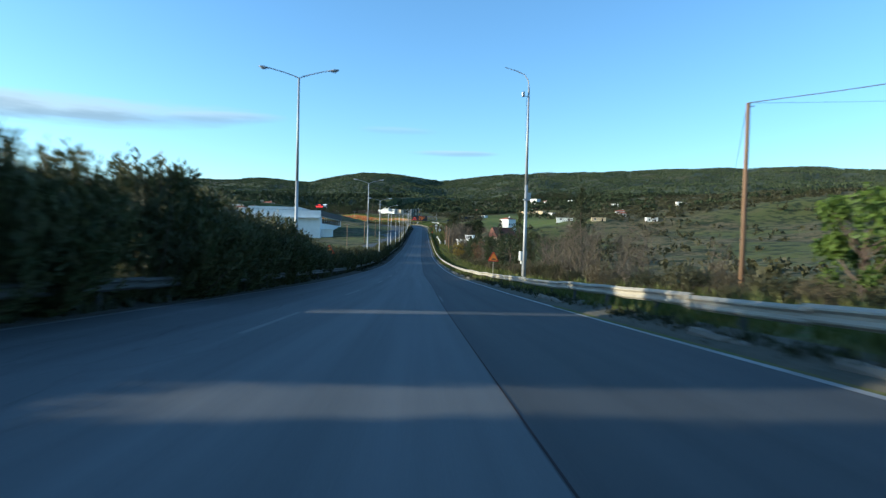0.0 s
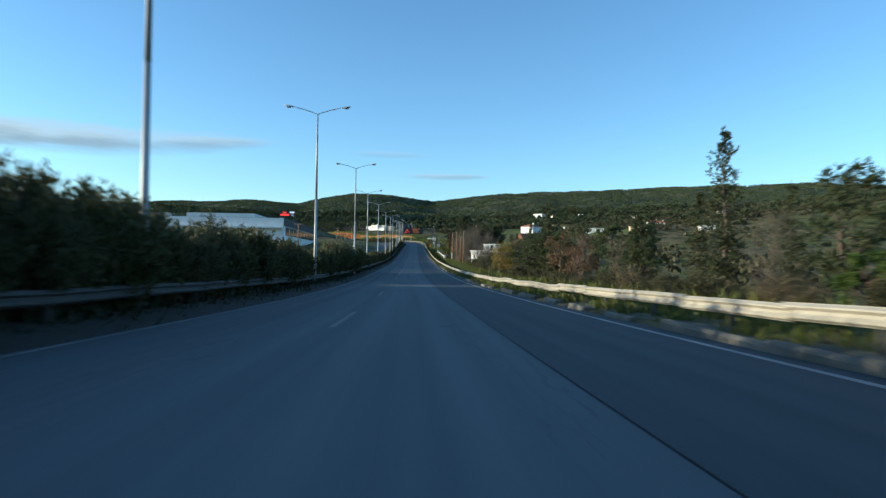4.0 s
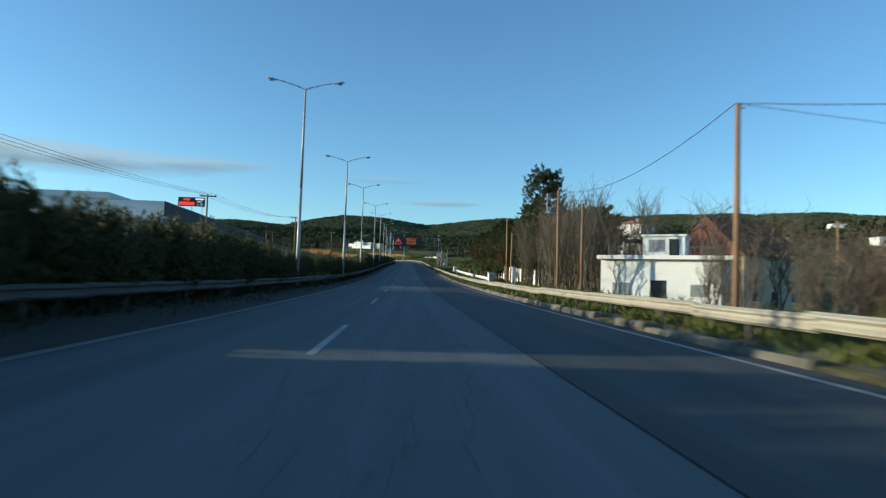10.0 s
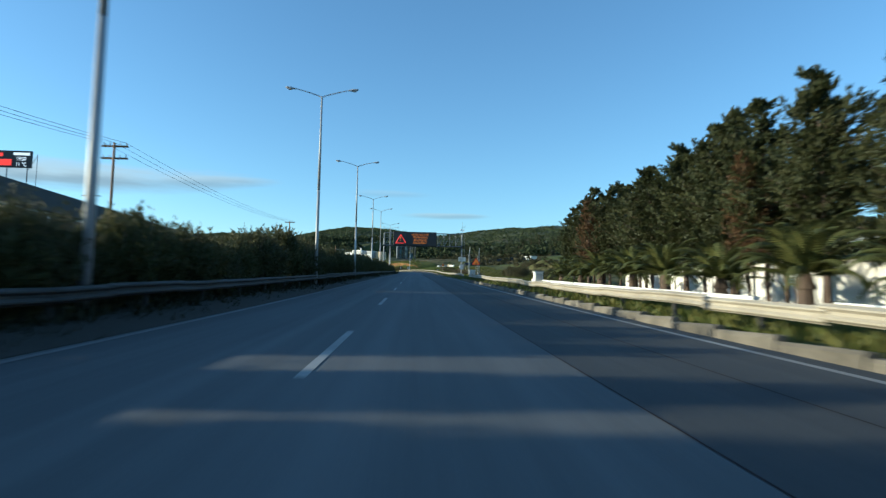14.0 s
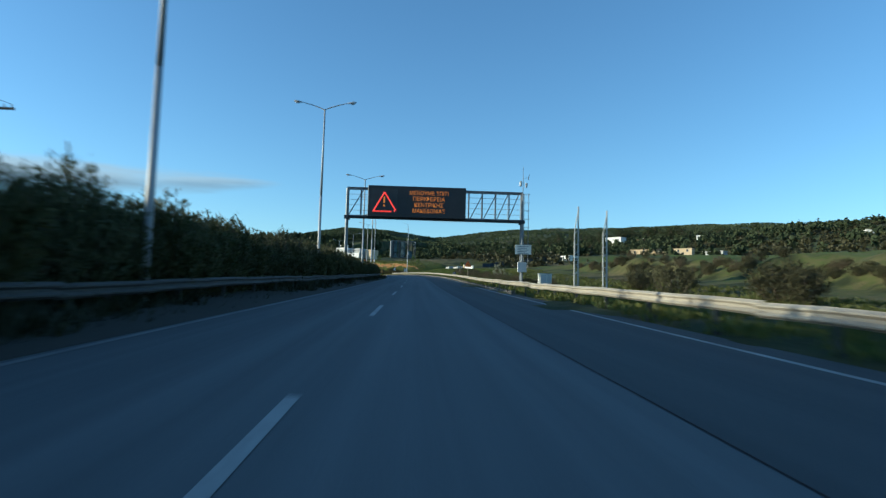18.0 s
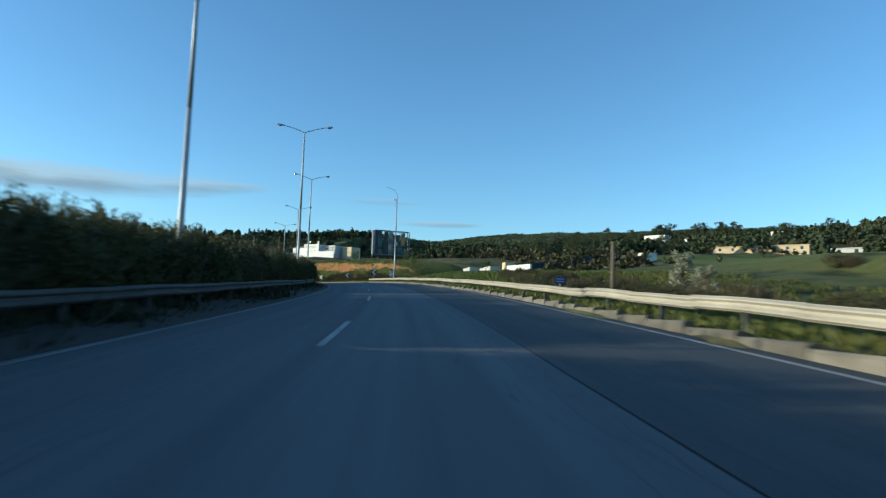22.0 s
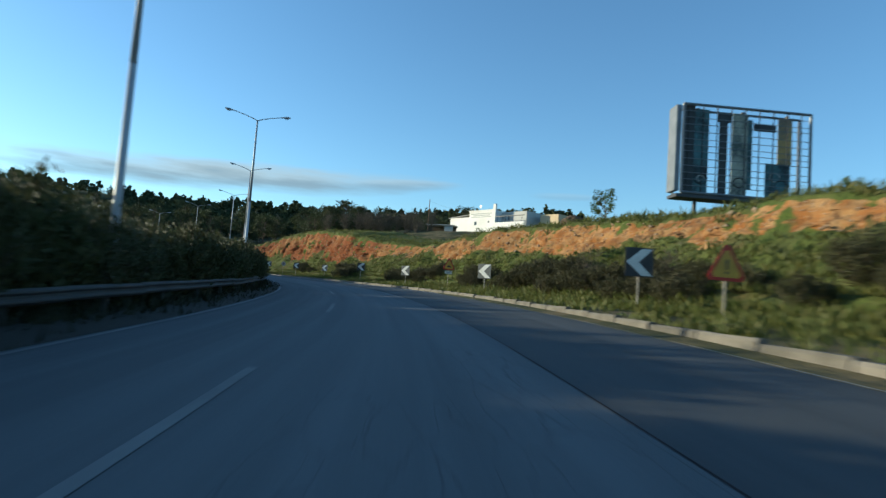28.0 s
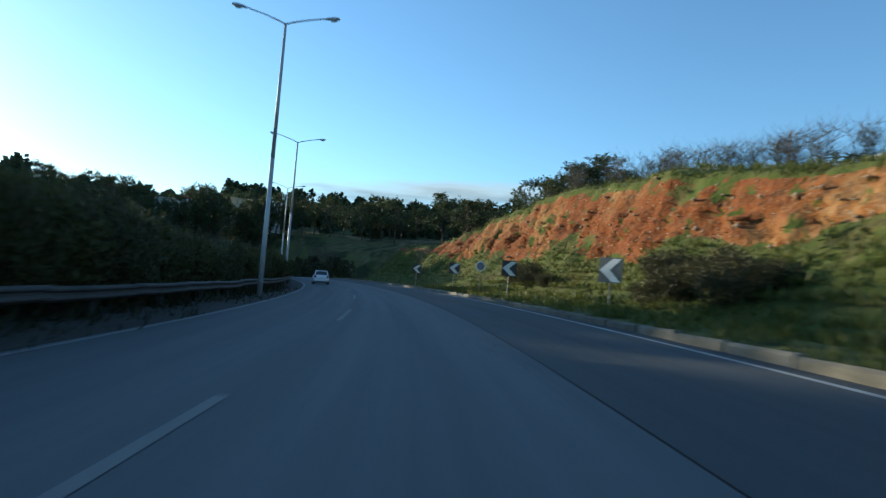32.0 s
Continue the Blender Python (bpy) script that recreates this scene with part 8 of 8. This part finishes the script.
def tufts(name, s0, s1, lats, n, h, mat, label, seed, bank_too=False, wide=0.05, shifted=True):
    """Blades of grass or weeds along the road as one mesh."""
    r = np.random.RandomState(seed)
    m = n // 12
    cs, cl = r.uniform(s0, s1, m), r.uniform(lats[0], lats[1], m)
    k = r.randint(0, m, n)
    s, lat = cs[k] + r.normal(size=n) * 0.22, np.clip(cl[k] + r.normal(size=n) * 0.2, lats[0], lats[1])
    x, y, z, hd, o = (np.interp(s, SL, q) for q in (LINE[:, 0], LINE[:, 1], LINE[:, 2], HEAD, SHIFT))
    lat = lat + o * shifted
    px, py = x + lat * np.cos(hd), y + lat * np.sin(hd)
    pz = ground_z(px, py)
    if bank_too:
        for i in range(0, n, 2000):
            q = slice(i, i + 2000)
            d2 = (px[q, None] - _bp[None, ::2, 0]) ** 2 + (py[q, None] - _bp[None, ::2, 1]) ** 2
            j = np.argmin(d2, 1)
            pz[q] = np.where(d2[np.arange(len(j)), j] < 1.5, np.maximum(pz[q], _bp[::2][j, 2]), pz[q])
    size = h * (0.4 + 0.9 * r.rand(n)) * (0.5 + r.rand(m)[k])
    a = r.rand(n) * 6.28
    dx, dy = np.cos(a) * wide, np.sin(a) * wide
    lean = r.normal(size=(n, 2)) * 0.35 * size[:, None]
    base = np.stack([px, py, pz - 0.03], 1)
    e = np.stack([dx, dy, 0 * dx], 1)
    tip = base + np.stack([lean[:, 0], lean[:, 1], size], 1)
    mid = base + np.stack([lean[:, 0] * 0.4, lean[:, 1] * 0.4, size * 0.55], 1)
    ob = new(name, quads(name, np.stack([base - e, mid - e * 0.8, tip, mid + e * 0.8], 1), M[mat]))
    return tagged(ob, label, "grass", kind="stuff")


tufts("verge_grass", -30, 230, (6.25, 9.5), 30000, 0.32, "grass", "uneven green grass and weeds behind the kerb", 11)
tufts("verge_grass", 222, 575, (6.25, 8.2), 42000, 0.24, "grass", "uneven green grass strip behind the kerb", 12)
tufts("verge_grass", 345, 560, (7.6, 13.5), 10000, 0.3, "grass", "dry and green grass beyond the guard rail", 13)
tufts("slope_grass", 500, 610, (9.5, 32), 70000, 0.32, "grass", "green grass covering the slope before the cutting", 21, False, 0.06)
tufts("slope_grass", 508, 560, (8.5, 22), 45000, 0.36, "lush", "lush green grass below the whitewashed wall", 23, False, 0.07)
tufts("slope_grass", 345, 500, (9.5, 30), 50000, 0.28, "grass", "rough grass of the field beside the road", 22, False, 0.06)
tufts("bank_grass", 558, 720, (6.3, 13.0), 26000, 0.28, "grass", "lush grass at the foot of the cutting", 14, True)
tufts("bank_grass", 590, 715, (8.5, 15.5), 42000, 0.32, "grass", "long green grass on the lower bank", 24, True, 0.05)
tufts("bank_grass", 575, 740, (18.6, 22.5), 14000, 0.4, "grass", "grass fringe on the crest of the cutting", 15, True)
tufts("roadside_grass", -30, 260, (9.5, 14), 12000, 0.45, "grass", "tall roadside grass before the shrubs", 16)
tufts("garden_grass", 222, 345, (8.0, 15), 24000, 0.2, "grass", "green garden grass under the cypress row", 17)
# grass clumps and pale stones on the face of the cutting
_r = np.random.RandomState(77)
_face = np.nonzero((np.array(_bare) < 0.45) & (_r.rand(len(_bp)) < 0.5))[0]
_some = _bp[_r.choice(_face, 52000)] + _r.normal(size=(52000, 3)) * (0.25, 0.25, 0.03)
_h = (0.12 + 0.3 * _r.rand(52000) ** 2)[:, None]
_e = _r.normal(size=(52000, 3)) * (0.035, 0.035, 0)
_lean = _r.normal(size=(52000, 3)) * (0.4, 0.4, 0) + (0, 0, 1)
tagged(new("bank_grass", quads("bank_grass", np.stack([_some - _e, _some + _lean * _h * 0.5 - _e, _some + _lean * _h, _some + _lean * _h * 0.5 + _e], 1), M["grass"])), "grass clumps growing over the cutting", "grass", kind="stuff")
_sv, _sf = [], []
_face = np.nonzero(np.array(_bare) > 0.3)[0]
for i in _r.choice(_face, 900):
    c, r = _bp[i] + _r.normal(size=3) * 0.1, 0.05 + 0.2 * _r.rand() ** 3
    o = len(_sv)
    _sv += [tuple(c + np.array(d) * r * _r.uniform(0.6, 1.3)) for d in ((1, 0, 0), (0, 1, 0), (-1, 0, 0), (0, -1, 0), (0, 0, 0.8), (0, 0, -0.8))]
    _sf += [(o + a, o + (a + 1) % 4, o + b) if b == 4 else (o + (a + 1) % 4, o + a, o + b) for a in range(4) for b in (4, 5)]
M["clod"] = material("clod", (0.34, 0.26, 0.17), 0.95, (0.2, 0.11, 0.05), 0.8, 9, 0.8, 0.5)
tagged(new("bank_stones", mesh_of("bank_stones", _sv, _sf, M["clod"])), "pale stones and clods in the cutting's face", "stones", kind="stuff")
# weeds with the shade under the hedge put into their colour
M["weed_shaded"] = leafy("weed_shaded", (0.042, 0.042, 0.017), (0.018, 0.024, 0.009), 0.15)
tufts("median_weeds", -40, 75, (-7.9, -6.75), 11000, 0.34, "weed_shaded", "weeds along the median guard rail, coloured dark for the hedge's shade", 18)
tufts("median_weeds", 75, 700, (-7.8, -5.5), 110000, 0.36, "weed_shaded", "weeds along the median guard rail, coloured dark for the hedge's shade", 19)


# a grey retaining wall below the hill houses
p = eye + Vector((-94 * math.sin(radians(62)), 94 * math.cos(radians(62)), 0))
t = thing("retaining_wall", pose(p.x, p.y, lands(p.x, p.y), 0, 0, 62), "long grey concrete retaining wall among the trees", "wall")
part("wall", boxes((-9, -0.2, -1.5, 9, 0.2, 2.6), bev=0.02), "grey_wall", t)
part("coping", boxes((-9.1, -0.28, 2.6, 9.1, 0.28, 2.75)), "concrete", t)

# same weeds as in the median, shade included in their colour
tufts("kerb_weeds", -30, 74, (5.75, 6.5), 6000, 0.2, "weed_shaded", "dark weeds growing over the silted kerb", 41)
# ================= kerb =================
def kerb_stone(v):
    """A worn concrete kerb stone, 2 m long, front leaning back."""
    r = random.Random(v)
    L, h = 0.985, 0.22 + r.uniform(-0.015, 0.015)
    j = [r.uniform(-0.01, 0.01) for _ in range(8)]
    pts = []
    for i, y in enumerate((-L, -L * 0.3, L * 0.3, L)):
        pts += [(0, y, -0.15), (0.03 + j[i], y, h * 0.75), (0.07, y, h + j[i + 4]), (0.24, y, h + j[i]), (0.26, y, -0.15)]
    f = []
    for i in range(3):
        for k in range(4):
            f.append((i * 5 + k, i * 5 + k + 1, (i + 1) * 5 + k + 1, (i + 1) * 5 + k))
    f += [(4, 3, 2, 1, 0), (15, 16, 17, 18, 19)]
    return mesh_of("kerb_stone", pts, [q[::-1] for q in f], M["concrete"])


stones = [kerb_stone(v) for v in range(5)]
p = lane(400, 6.0)
kerb = tagged(new("kerb"), "worn concrete kerb stones along the road edge", "kerb", kind="structure")
kerb.location = p
inv = Matrix.Translation(p).inverted()
n = 0
rest_v, rest_f = [], []
for s in np.arange(-40.0, 766.0, 2.0):
    if (s < 215 and random.random() < (0.3 if s > 60 else 0.8)) or (random.random() < 0.03 and s < 540) or (355 < s < 402):
        continue
    m = stand(s, 5.78 + float(np.interp(s, SL, SHIFT)) + random.uniform(-0.02, 0.02), random.uniform(-0.02, 0.0) - (0.08 * random.random() if s < 215 else 0), random.uniform(-0.8, 0.8))
    if 60 <= s and n < 296:
        hang("kerb_stone", stones[n % 5], kerb, "", inv @ m)
        n += 1
    else:
        me, o, w = stones[int(s) % 5], len(rest_v), inv @ m
        rest_v += [w @ q.co for q in me.vertices]
        rest_f += [[o + i for i in q.vertices] for q in me.polygons]
tagged(hang("kerb_run", mesh_of("kerb_run", rest_v, rest_f, M["concrete"]), kerb), "worn concrete kerb stones in the curve", kind="stuff")
